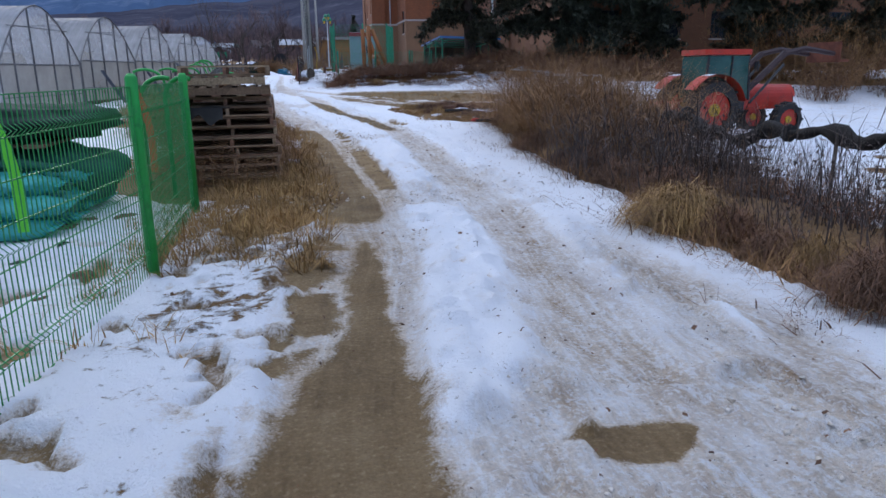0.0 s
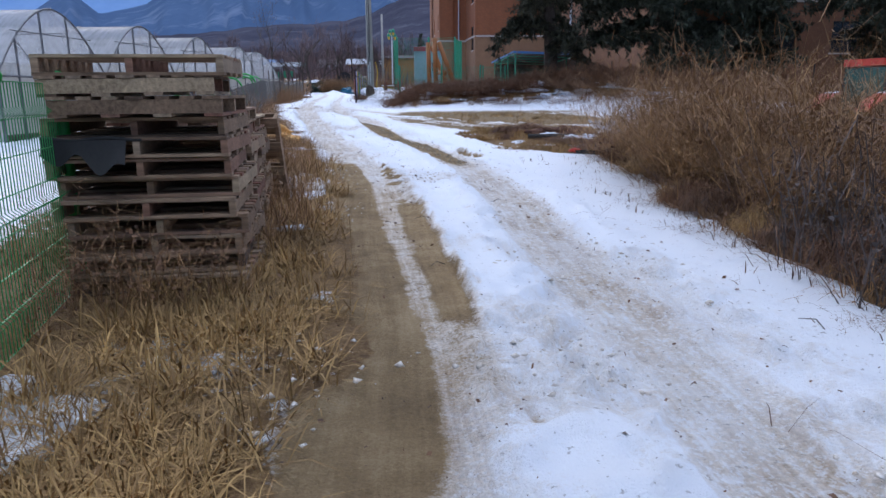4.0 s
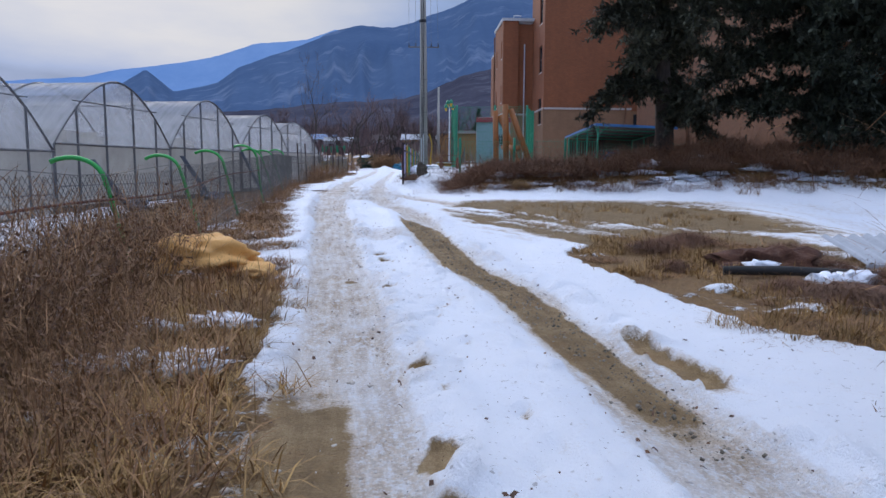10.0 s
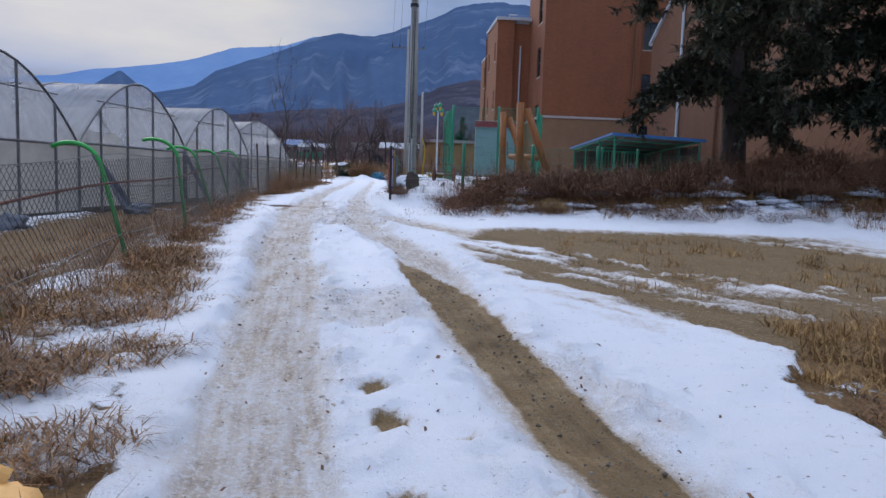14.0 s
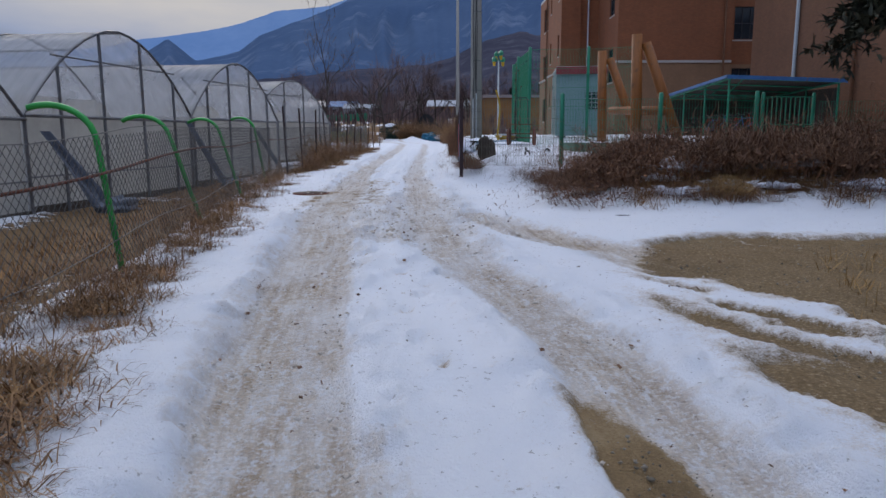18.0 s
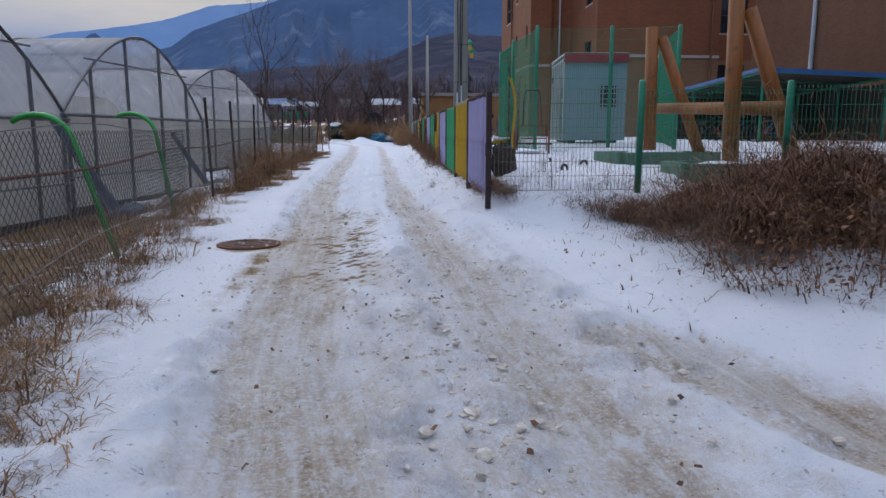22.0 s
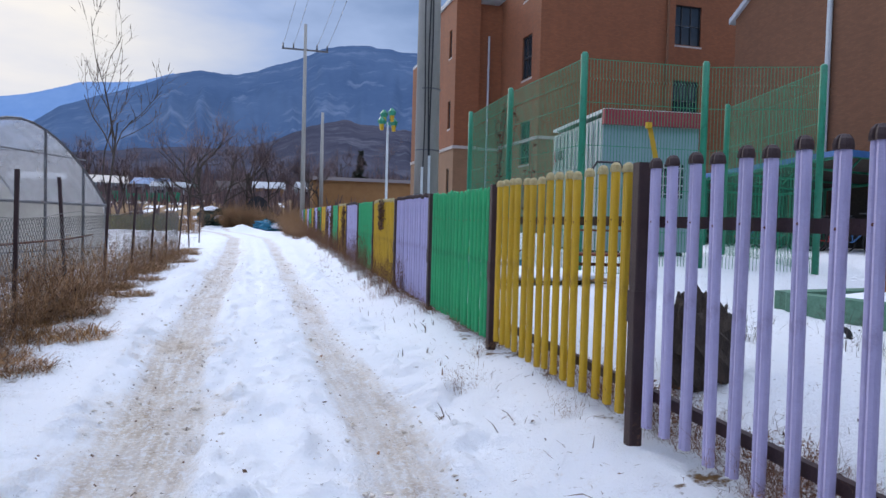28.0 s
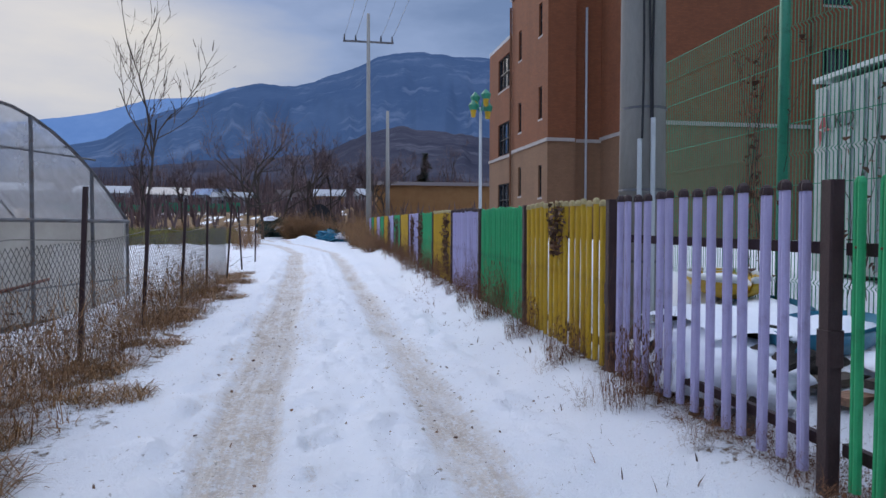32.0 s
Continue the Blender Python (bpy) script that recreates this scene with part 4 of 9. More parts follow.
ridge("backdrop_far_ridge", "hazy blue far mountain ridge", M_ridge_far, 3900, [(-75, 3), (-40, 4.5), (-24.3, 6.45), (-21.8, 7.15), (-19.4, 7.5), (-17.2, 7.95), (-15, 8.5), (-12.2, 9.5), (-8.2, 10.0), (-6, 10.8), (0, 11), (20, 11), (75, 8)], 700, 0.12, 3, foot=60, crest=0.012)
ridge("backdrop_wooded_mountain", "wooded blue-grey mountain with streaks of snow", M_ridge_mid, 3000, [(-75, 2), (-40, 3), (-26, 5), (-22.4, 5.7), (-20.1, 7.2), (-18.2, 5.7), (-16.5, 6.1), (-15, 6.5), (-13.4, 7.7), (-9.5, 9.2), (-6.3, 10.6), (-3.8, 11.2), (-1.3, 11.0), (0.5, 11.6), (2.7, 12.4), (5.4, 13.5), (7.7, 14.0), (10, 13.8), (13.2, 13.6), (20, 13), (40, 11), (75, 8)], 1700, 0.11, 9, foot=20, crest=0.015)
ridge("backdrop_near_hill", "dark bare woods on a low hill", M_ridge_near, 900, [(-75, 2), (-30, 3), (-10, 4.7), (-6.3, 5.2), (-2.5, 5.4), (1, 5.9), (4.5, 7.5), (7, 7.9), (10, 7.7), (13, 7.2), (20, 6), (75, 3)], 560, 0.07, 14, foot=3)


# ---------------------------------------------------------------- school building
def window(parent, c, w, h, face, mat_frame, rows=2, cols=2, lintel=True):
    """A window with lintel, frame, bars and panes, set into a wall that faces -x ('w') or -y ('s')."""
    holder = new("window")
    holder.parent = parent
    holder.matrix_basis = Matrix.Translation(c) @ (Matrix.Rotation(-math.pi / 2, 4, "Z") if face == "w" else Matrix.Identity(4))
    g = Geo()
    t = 0.07
    for x in (-w / 2, w / 2):
        g.box((x, -0.02, 0), (t, 0.1, h))
    for z in (-h / 2, h / 2):
        g.box((0, -0.02, z), (w - t, 0.1, t))
    for k in range(1, cols):
        g.box((-w / 2 + w * k / cols, -0.02, 0), (0.05, 0.08, h - t))
    for k in range(1, rows):
        g.box((0, -0.02, -h / 2 + h * k / rows), (w - t, 0.07, 0.05))
    part("window_frame", g, mat_frame, holder, "dark metal window frame")
    pane = Geo().box((0, 0, 0), (w / cols - 0.06, 0.02, h / rows - 0.06)).mesh("pane", M_glass)
    for i in range(cols):
        for k in range(rows):
            part("pane", pane, None, holder, m=Matrix.Translation((-w / 2 + w * (i + 0.5) / cols, 0.02, -h / 2 + h * (k + 0.5) / rows)))
    if lintel:
        part("lintel", Geo().box((0, -0.05, h / 2 + 0.2), (w + 0.3, 0.16, 0.3)), M_coping, holder, "pale stone lintel")
    part("window_sill", Geo().box((0, -0.06, -h / 2 - 0.08), (w + 0.16, 0.2, 0.09)), M_stone, holder)
    return holder


def wall_with_holes(a, b, z0, z1, holes, thick, face):
    """A wall from a to b (plan points along x or y) with square holes (from a, centre, z centre, width, height) cut through."""
    L = math.hypot(b[0] - a[0], b[1] - a[1])
    us = sorted({0, L, *[c - w / 2 for c, z, w, h in holes], *[c + w / 2 for c, z, w, h in holes]})
    zs = sorted({z0, z1, *[z - h / 2 for c, z, w, h in holes], *[z + h / 2 for c, z, w, h in holes]})
    d = Vector((b[0] - a[0], b[1] - a[1], 0)) / L
    nrm = Vector((-d.y, d.x, 0))
    g, at = Geo(), {}

    def v(i, j, k):
        if (i, j, k) not in at:
            at[i, j, k] = len(g.v)
            g.v.append(tuple(Vector((a[0], a[1], 0)) + d * us[i] + nrm * (thick * k) + Vector((0, 0, zs[j]))))
        return at[i, j, k]

    def solid(i, j):
        if not (0 <= i < len(us) - 1 and 0 <= j < len(zs) - 1):
            return False
        cu, cv = (us[i] + us[i + 1]) / 2, (zs[j] + zs[j + 1]) / 2
        return not any(abs(cu - c) < w / 2 and abs(cv - z) < h / 2 for c, z, w, h in holes)

    for i in range(len(us) - 1):
        for j in range(len(zs) - 1):
            if not solid(i, j):
                continue
            g.f.append((v(i, j, 0), v(i + 1, j, 0), v(i + 1, j + 1, 0), v(i, j + 1, 0)))
            g.f.append((v(i, j, 1), v(i, j + 1, 1), v(i + 1, j + 1, 1), v(i + 1, j, 1)))
            if not solid(i - 1, j):
                g.f.append((v(i, j, 0), v(i, j + 1, 0), v(i, j + 1, 1), v(i, j, 1)))
            if not solid(i + 1, j):
                g.f.append((v(i + 1, j, 0), v(i + 1, j, 1), v(i + 1, j + 1, 1), v(i + 1, j + 1, 0)))
            if not solid(i, j - 1):
                g.f.append((v(i, j, 0), v(i, j, 1), v(i + 1, j, 1), v(i + 1, j, 0)))
            if not solid(i, j + 1):
                g.f.append((v(i, j + 1, 0), v(i + 1, j + 1, 0), v(i + 1, j + 1, 1), v(i, j + 1, 1)))
    return g


def school():
    base = 1.3
    b = root("school_building", Matrix.Identity(4), "three-storey orange-brick school building with stepped flat roofs", "building")
    # tower block by the lane
    wy = [(75.9, 14.8), (75.9, 10.7), (75.9, 6.3)]
    holes = [(80.4 - y, z, 1.3, 2.2) for y, z in wy]
    part("wall", wall_with_holes((16.3, 80.4), (16.3, 74.2), base, 18.7, holes, 0.35, "w"), M_brick, b, "orange-brown brick wall")
    for y, z in wy:
        window(b, (16.45, y, z), 1.3, 2.2, "w", M_black)
    part("wall", wall_with_holes((16.65, 74.2), (23.8, 74.2), base, 18.7, [], 0.35, "s"), M_brick, b, "orange-brown brick wall")
    part("wall", wall_with_holes((23.8, 74.55), (23.8, 80.4), base, 18.7, [], 0.35, "e"), M_brick, b)
    part("wall", wall_with_holes((23.8, 80.4), (16.65, 80.4), base, 18.7, [], 0.35, "n"), M_brick, b)
    part("parapet", Geo().box((20.05, 77.3, 18.85), (7.8, 6.5, 0.3)), M_coping, b, "grey metal coping")
    part("string_course", Geo().box((20.1, 74.17, 6.4), (7.5, 0.08, 0.16)), M_stone, b, "pale stone band")
    part("string_course", Geo().box((16.27, 77.3, 6.4), (0.08, 6.2, 0.16)), M_stone, b)
    part("drainpipe", Geo().tube([(23.3, 74.08, 1.5), (23.3, 74.08, 18.4)], 0.07), M_brick2, b, "brick-coloured drainpipe")
    # lower block behind it
    lw = [(83.85, 11.8), (83.85, 8.0), (83.85, 4.6), (80.5, 12.2), (80.5, 8.2), (80.5, 4.4)]
    part("wall", wall_with_holes((13.5, 85.4), (13.5, 79.4), base, 14.6, [(85.4 - y, z, 0.5, 1.55) for y, z in lw], 0.35, "w"), M_brick, b, "orange-brown brick wall")
    for y, z in lw:
        window(b, (13.65, y, z), 0.5, 1.5, "w", M_black, 2, 1)
    part("wall", wall_with_holes((13.85, 79.4), (14.9, 79.4), base, 14.6, [], 0.35, "s"), M_brick, b)
    part("wall", wall_with_holes((14.9, 79.75), (16.3, 79.75), base, 14.4, [], 0.3, "s"), M_brick, b)
    part("parapet", Geo().box((15.0, 82.4, 14.72), (3.2, 6.2, 0.24)), M_coping, b, "grey metal coping")
    part("string_course", Geo().box((13.47, 82.4, 6.3), (0.08, 6.0, 0.16)), M_stone, b)
    part("string_course", Geo().box((14.15, 79.37, 6.3), (1.36, 0.08, 0.16)), M_stone, b)
    part("string_course", Geo().box((15.6, 79.72, 6.3), (1.4, 0.08, 0.16)), M_stone, b)
    part("drainpipe", Geo().tube([(15.5, 79.62, 2.4), (15.5, 79.62, 12.6)], 0.06).tube([(15.5, 79.62, 2.4), (15.2, 79.5, 1.7)], 0.06), M_coping, b, "grey drainpipe")
    part("drainpipe", Geo().tube([(13.4, 85.3, 1.6), (13.4, 85.3, 14.2)], 0.06), M_brick2, b)
    part("roof_bracket", Geo().tube([(14.6, 80.6, 14.8), (14.6, 80.6, 15.3), (15.3, 80.6, 15.3)], 0.05, 6), M_white, b, "small white roof bracket")
    # farthest bay with wide windows
    wins = [(88.0, 11.3), (88.0, 7.4), (88.0, 3.8)]
    part("wall", wall_with_holes((13.8, 91.4), (13.8, 85.4), base, 13.0, [(91.4 - y, z, 2.6, 1.9) for y, z in wins], 0.35, "w"), M_brick, b)
    for y, z in wins:
        window(b, (13.95, y, z), 2.6, 1.9, "w", M_black, 2, 3)
    part("parapet", Geo().box((16.6, 88.4, 13.1), (5.6, 6.1, 0.2)), M_coping, b)
    part("string_course", Geo().box((13.77, 88.4, 6.3), (0.08, 6.0, 0.16)), M_stone, b)
    part("wall", wall_with_holes((20.0, 91.4), (14.15, 91.4), base, 13.0, [], 0.35, "n"), M_brick, b)
    # recess with windows between tower and gabled hall
    rw = [(25.2, 13.0), (25.2, 9.0), (25.2, 5.0)]
    part("wall", wall_with_holes((23.8, 75.2), (38.0, 75.2), base, 16.2, [(x - 23.8, z, 1.7, 2.1) for x, z in rw], 0.35, "s"), M_brick, b, "orange-brown brick wall")
    for x, z in rw:
        window(b, (x, 75.35, z), 1.7, 2.1, "s", M_black, 2, 3)
    part("parapet", Geo().box((30.9, 76.2, 16.3), (14.2, 2.2, 0.2)), M_coping, b)
    part("wall", wall_with_holes((22.5, 67.2), (22.5, 75.2), base, 3.6, [], 0.3, "e"), M_brick, b)
    # gabled hall
    gy0, gy1, top, eave = 44.6, 67.2, 18.0, 10.8
    mid = (gy0 + gy1) / 2
    g = Geo()
    x0, x1 = 22.05, 22.4
    prof = [(gy0, base), (gy1, base), (gy1, eave), (mid, top), (gy0, eave)]
    g.add([(x, y, z) for x in (x0, x1) for y, z in prof], [(0, 1, 2, 3, 4), (9, 8, 7, 6, 5)] + [(i, 5 + i, 5 + (i + 1) % 5, (i + 1) % 5) for i in range(5)])
    part("gable_wall", g, M_brick2, b, "brown brick gable wall")
    for ya, yb in ((gy1 + 0.25, mid), (gy0 - 0.25, mid)):
        za = eave - 0.25 * (top - eave) / (gy1 - mid)
        n = Geo()
        n.add([(x, y, z + dz) for x in (21.9, 50.0) for y, z in ((ya, za), (yb, top)) for dz in (0.0, 0.22)], [(0, 1, 3, 2), (4, 6, 7, 5), (0, 4, 5, 1), (2, 3, 7, 6), (1, 5, 7, 3), (0, 2, 6, 4)])
        part("roof", n, M_coping, b, "snow-edged metal roof")
    part("wall", wall_with_holes((50, gy1), (22.4, gy1), base, eave, [], 0.35, "n"), M_brick2, b)
    part("drainpipe", Geo().tube([(21.95, 62.2, 1.6), (21.95, 62.2, 13.4)], 0.09).box((21.93, 62.2, 13.5), (0.3, 0.34, 0.34)), M_white, b, "white drainpipe with a hopper head")
    part("drainpipe", Geo().tube([(21.96, 57.3, 1.6), (21.96, 57.3, 11.4)], 0.07), M_brick2, b)
    # long side of the hall behind the trees
    ww = [(x, z) for x in (24.2, 28.6, 33.0, 37.4, 41.8, 46.2) for z in (7.7, 4.1)]
    part("wall", wall_with_holes((22.4, gy0), (50, gy0), 0.0, eave, [(x - 22.4, z, 2.2, 1.7) for x, z in ww], 0.35, "s"), M_brick2, b, "brown brick wall")
    for x, z in ww:
        window(b, (x, gy0 + 0.15, z), 2.2, 1.7, "s", M_black, 2, 3)
    part("string_course", Geo().box((36.2, gy0 - 0.03, 6.1), (27.6, 0.08, 0.3)), M_stone, b)


school()


# ---------------------------------------------------------------- poles
def utility_pole():
    x, y = 5.88, 54.73
    p = root("utility_pole", Matrix.Translation((x, y, gz(x, y) - 0.1)), "grey concrete utility pole with cables and conduits", "pole")
    part("pole", Geo().tube([(0, 0, 0), (-0.02, 0, 6), (-0.1, 0, 13.5)], [0.235, 0.195, 0.125], 20), M_concrete, p, "tapered concrete pole", smooth=True)
    part("conduit", Geo().tube([(-0.145, -0.215, 0), (-0.137, -0.205, 2.0)], 0.024), M_white, p, "white plastic conduit")
    part("conduit", Geo().tube([(-0.02, -0.255, 0), (-0.02, -0.245, 2.2)], 0.024), M_white, p, "white plastic conduit")
    for z in (0.8, 1.5, 2.3, 3.4, 5.2):
        r_ = 0.243 - 0.0067 * z
        part("band", Geo().tube([(0, 0, z), (0, 0, z + 0.025)], r_, 20), M_steel, p, "steel strap")
    for k, (dx, z0) in enumerate(((-0.13, 2.0), (-0.05, 2.2), (-0.01, 2.2))):
        pts = [(dx + 0.015 * math.sin(1.7 * z + 2 * k), -0.235 + 0.007 * z, z0 + z) for z in np.linspace(0, 8.2, 18)]
        part("cable", Geo().tube(pts, 0.012, 5), M_black, p, "black cable")
    part("crossarm", Geo().box((-0.08, 0, 12.6), (1.6, 0.09, 0.09)), M_steel, p)
    part("clamp", Geo().tube([(-0.06, 0, 8.3), (-0.06, 0, 8.45)], 0.2, 12), M_black, p)


utility_pole()


def far_pole(x, y, h, arm, label):
    p = root("utility_pole", Matrix.Translation((x, y, gz(x, y) - 0.1)), label, "pole")
    part("pole", Geo().tube([(0, 0, 0), (0, 0, h)], [0.2, 0.12], 10), M_concrete, p, smooth=True)
    if arm:
        part("crossarm", Geo().box((0, 0, h - 2.0), (3.6, 0.12, 0.12)), M_steel, p, "steel crossarm")
        for dx in (-1.7, -0.9, 0.9, 1.7):
            part("insulator", Geo().tube([(dx, 0, h - 1.95), (dx, 0, h - 1.55)], [0.07, 0.045], 6), M_black, p)
    return p


far_pole(6.6, 98.15, 16.2, True, "far concrete utility pole with a crossarm and wires")
far_pole(8.6, 104.0, 10.0, False, "slim far concrete pole")


def wire(a, b, sag, label):
    pts = []
    for k in range(25):
        u = k / 24
        p = Vector(a).lerp(Vector(b), u)
        p.z -= sag * 4 * u * (1 - u)
        pts.append(p)
    thing("power_line", Geo().tube(pts, 0.012, 4), M_black, label, "cable", "overhead lines")


for dx in (-1.7, -0.9, 0.9, 1.7):
    wire((6.6 + dx, 98.15, 15.7), (5.8 + dx * 0.45, 54.73, 13.3), 0.7, "thin black overhead power line")
wire((5.8, 54.7, 13.2), (14.0, 62.0, 20.0), 0.5, "thin black overhead power line")


def yard_lamp():
    x, y = 8.2, 71.0
    p = root("street_lamp", Matrix.Translation((x, y, gz(x, y))), "slim white lamp post with green and yellow lantern heads", "street lamp")
    part("pole", Geo().tube([(0, 0, 0), (0, 0, 4.6)], [0.06, 0.045], 8), M_white, p, "white pole")
    for k in range(4):
        a = math.tau * k / 4 + 0.4
        c = Vector((0.3 * math.cos(a), 0.3 * math.sin(a), 4.55 + 0.35 * (k % 2)))
        part("arm", Geo().tube([(0, 0, 4.4), tuple(c * 0.6 + Vector((0, 0, 1.95))), tuple(c)], 0.02, 5), M_teal, p)
        lamp = part("lantern", Geo().tube([tuple(c + Vector((0, 0, -0.30))), tuple(c + Vector((0, 0, 0.0)))], [0.07, 0.11], 6), M_yellow, p, "yellow lantern glass")
        part("cap", Geo().tube([tuple(c + Vector((0, 0, -0.06))), tuple(c + Vector((0, 0, 0.1))), tuple(c + Vector((0, 0, 0.26)))], [0.125, 0.17, 0.03], 6), M_teal, lamp, "green lantern cap")


yard_lamp()


# ---------------------------------------------------------------- painted fence along the lane
def painted_fence():
    cols = [("lilac", M_lilac, "lilac"), ("yellow", M_yellow, "yellow"), ("green", M_mint, "green")]
    rng = random.Random(4)
    pitch = 2.66
    post = Geo().box((0, 0, 0.78), (0.078, 0.078, 1.66), bev=0.008).box((0, 0, 0.80), (0.09, 0.09, 0.18), bev=0.008).mesh("post", M_brown_metal)
    # a pressed steel strip: rounded edges, a groove down the middle, an arched top
    half = [(-0.5, 0.0), (-0.47, 0.26), (-0.28, 0.42), (-0.1, 0.38), (0.0, 0.24), (0.1, 0.38), (0.28, 0.42), (0.47, 0.26), (0.5, 0.0), (0.42, -0.26), (-0.42, -0.26)]

    def strip(w, levels, d=1.0):
        g = Geo()
        n = len(half)
        for z, f in levels:
            g.v += [(w * a * f, w * b * d * f, z) for a, b in half]
        g.f = [(r * n + k, r * n + (k + 1) % n, (r + 1) * n + (k + 1) % n, (r + 1) * n + k) for r in range(len(levels) - 1) for k in range(n)]
        g.f += [tuple(range(n - 1, -1, -1)), tuple(range((len(levels) - 1) * n, len(levels) * n))]
        return g

    pick = {k: strip(w_, [(0.03, 1), (1.43, 1), (1.455, 0.96), (1.475, 0.72), (1.482, 0.4)]).mesh("picket", m) for (k, m, _), w_ in zip(cols, (0.060, 0.058, 0.054))}
    caps = {k: strip(w_ + 0.006, [(1.448, 1), (1.466, 1), (1.488, 0.86), (1.503, 0.5), (1.506, 0.2)], 1.25).mesh("picket_cap", m) for k, m, w_ in (("lilac", M_brown_metal, 0.060), ("yellow", M_pale_cap, 0.058))}
    bolt = Geo().tube([(0, 0.008, 0), (0, 0.02, 0), (0, 0.025, 0)], [0.007, 0.007, 0.003], 6).mesh("bolt", M_rust)
    rail = Geo().box((pitch / 2, -0.055, 0), (pitch - 0.1, 0.04, 0.06)).mesh("rail", M_brown_metal)
    for i in range(19):
        y = 43.235 + i * pitch
        x = yard_line(y)
        zb = float(np.interp(y, [43.2, 45.9, 48.5, 51.2, 53.7, 64.3, 90], [0.83, 0.86, 0.87, 0.88, 0.89, 1.02, 1.26]))
        zn = float(np.interp(y + pitch, [43.2, 45.9, 48.5, 51.2, 53.7, 64.3, 90], [0.83, 0.86, 0.87, 0.88, 0.89, 1.02, 1.26]))
        po = root("fence_post", Matrix.Translation((x, y, zb - 0.12)), "dark brown square steel fence post", "fence post", "posts of the painted fence")
        part("post", post, None, po)
        key, mat_, word = cols[i % 3]
        lean = Matrix.Rotation(math.atan2(pitch, yard_line(y + pitch) - x), 4, "Z")
        f_ = root("painted_fence_panel", Matrix.Translation((x, y, zb)) @ lean, f"{word} painted steel picket fence panel in the snow", "fence", "painted fence panels")
        tilt = Matrix.Rotation(-math.atan2(zn - zb, pitch), 4, "Y")
        for z in (0.20, 1.16):
            part("rail", rail, None, f_, "dark brown rail", m=Matrix.Translation((0, 0, z)) @ tilt)
        n = {"lilac": 14, "yellow": 15, "green": 17}[key]
        for k in range(n):
            u = 0.16 + (pitch - 0.32) * k / (n - 1)
            j = rng.uniform(-0.02, 0.02)
            pk = part("picket", pick[key], None, f_, m=Matrix.Translation((u + j, 0, (zn - zb) * u / pitch + rng.uniform(-0.015, 0.015))) @ Matrix.Rotation(rng.uniform(-0.012, 0.012), 4, "Y"))
            if i < 8 and key in caps:
                part("cap", caps[key], None, pk, "dark brown cap" if key == "lilac" else "dirty pale cap")
            if i < 3:
                part("bolt", bolt, None, pk, m=Matrix.Translation((0, 0, 1.16)))


painted_fence()


# ---------------------------------------------------------------- welded-mesh fences
def mesh_panel(name, a, b, z0, z1, material, post_mat, label, group, step_x=0.05, step_z=0.2, wire_r=0.0022, posts=True, post_r=0.03, post_top=0.0, folds=()):
    """A welded wire panel from a to b (plan) with round posts at its ends."""
    a, b = Vector((*a, 0)), Vector((*b, 0))
    L = (b - a).length
    f_ = root(name, Matrix.Translation((a.x, a.y, z0)) @ Matrix.Rotation(math.atan2(b.y - a.y, b.x - a.x), 4, "Z"), label, "fence", group)
    h = z1 - z0
    g = Geo()
    prof = [(0, 0.0)]
    for fz in folds:
        prof += [(fz - 0.03, 0), (fz, -0.035), (fz + 0.03, 0)]
    prof.append((h, 0))
    n = max(2, int(L / step_x))
    for k in range(n + 1):
        u = L * k / n
        g.tube([(u, d, z) for z, d in prof], wire_r, 4, False)
    m = max(1, int(h / step_z))
    for k in range(m + 1):
        g.tube([(0, 0.004, h * k / m), (L, 0.004, h * k / m)], wire_r * 1.3, 4, False)
    part("wire_mesh", g, material, f_, "welded wire mesh")
    if posts:
        pm = Geo().tube([(0, 0, -0.15), (0, 0, h + 0.06 + post_top), (0, 0, h + 0.09 + post_top)], [post_r, post_r, post_r * 0.6], 10).mesh("post", post_mat, True)
        for u in ((0, L) if posts is True else [q * L for q in posts]):
            part("post", pm, None, f_, m=Matrix.Translation((u, 0, 0)))
    return f_


# bright green fence of the storage yard at the start
gp = [(2.55, 2.2), (2.85, 4.7), (3.132, 6.89), (3.16, 9.25), (2.84, 11.7)]
for i in range(4):
    z0 = gz(*gp[i + 1]) + 0.02
    mesh_panel("green_mesh_fence", gp[i], gp[i + 1], z0, z0 + 1.42, M_green_wire, M_green_post, "bright green welded mesh fence with square posts beside the lane", "green mesh fence panels", 0.05, 0.2, 0.0036, ((0,), (), (0,), (0, 1))[i], 0.045, 0.0, (0.2, 0.7, 1.25))

# low green mesh fence of the playground
lp = [(4.95, 43.24), (7.14, 43.33), (9.3, 43.1), (11.26, 42.68)]
for i in range(3):
    mesh_panel("playground_fence", lp[i], lp[i + 1], 0.92 + 0.1 * i, 2.38, M_olive_wire if i == 0 else M_teal, M_teal, "sea-green welded mesh playground fence above the snow", "playground fence panels", 0.06, 0.2, 0.0036, ((), (0,), (0, 1))[i], 0.05, 0.05, (0.25, 0.8, 1.3))
mesh_panel("playground_gate", (11.4, 42.7), (12.59, 42.85), 1.2, 2.4, M_teal, M_teal, "sea-green tubular gate in the playground fence", "", 0.1, 0.6, 0.012, True, 0.04)
for a_, b_ in (((12.7, 42.8), (15.2, 42.4)), ((15.2, 42.4), (17.7, 41.9))):
    mesh_panel("playground_fence", a_, b_, 1.25, 2.3, M_teal, M_teal, "sea-green welded mesh playground fence above the snow", "playground fence panels", 0.06, 0.2, 0.003, (1,), 0.05)

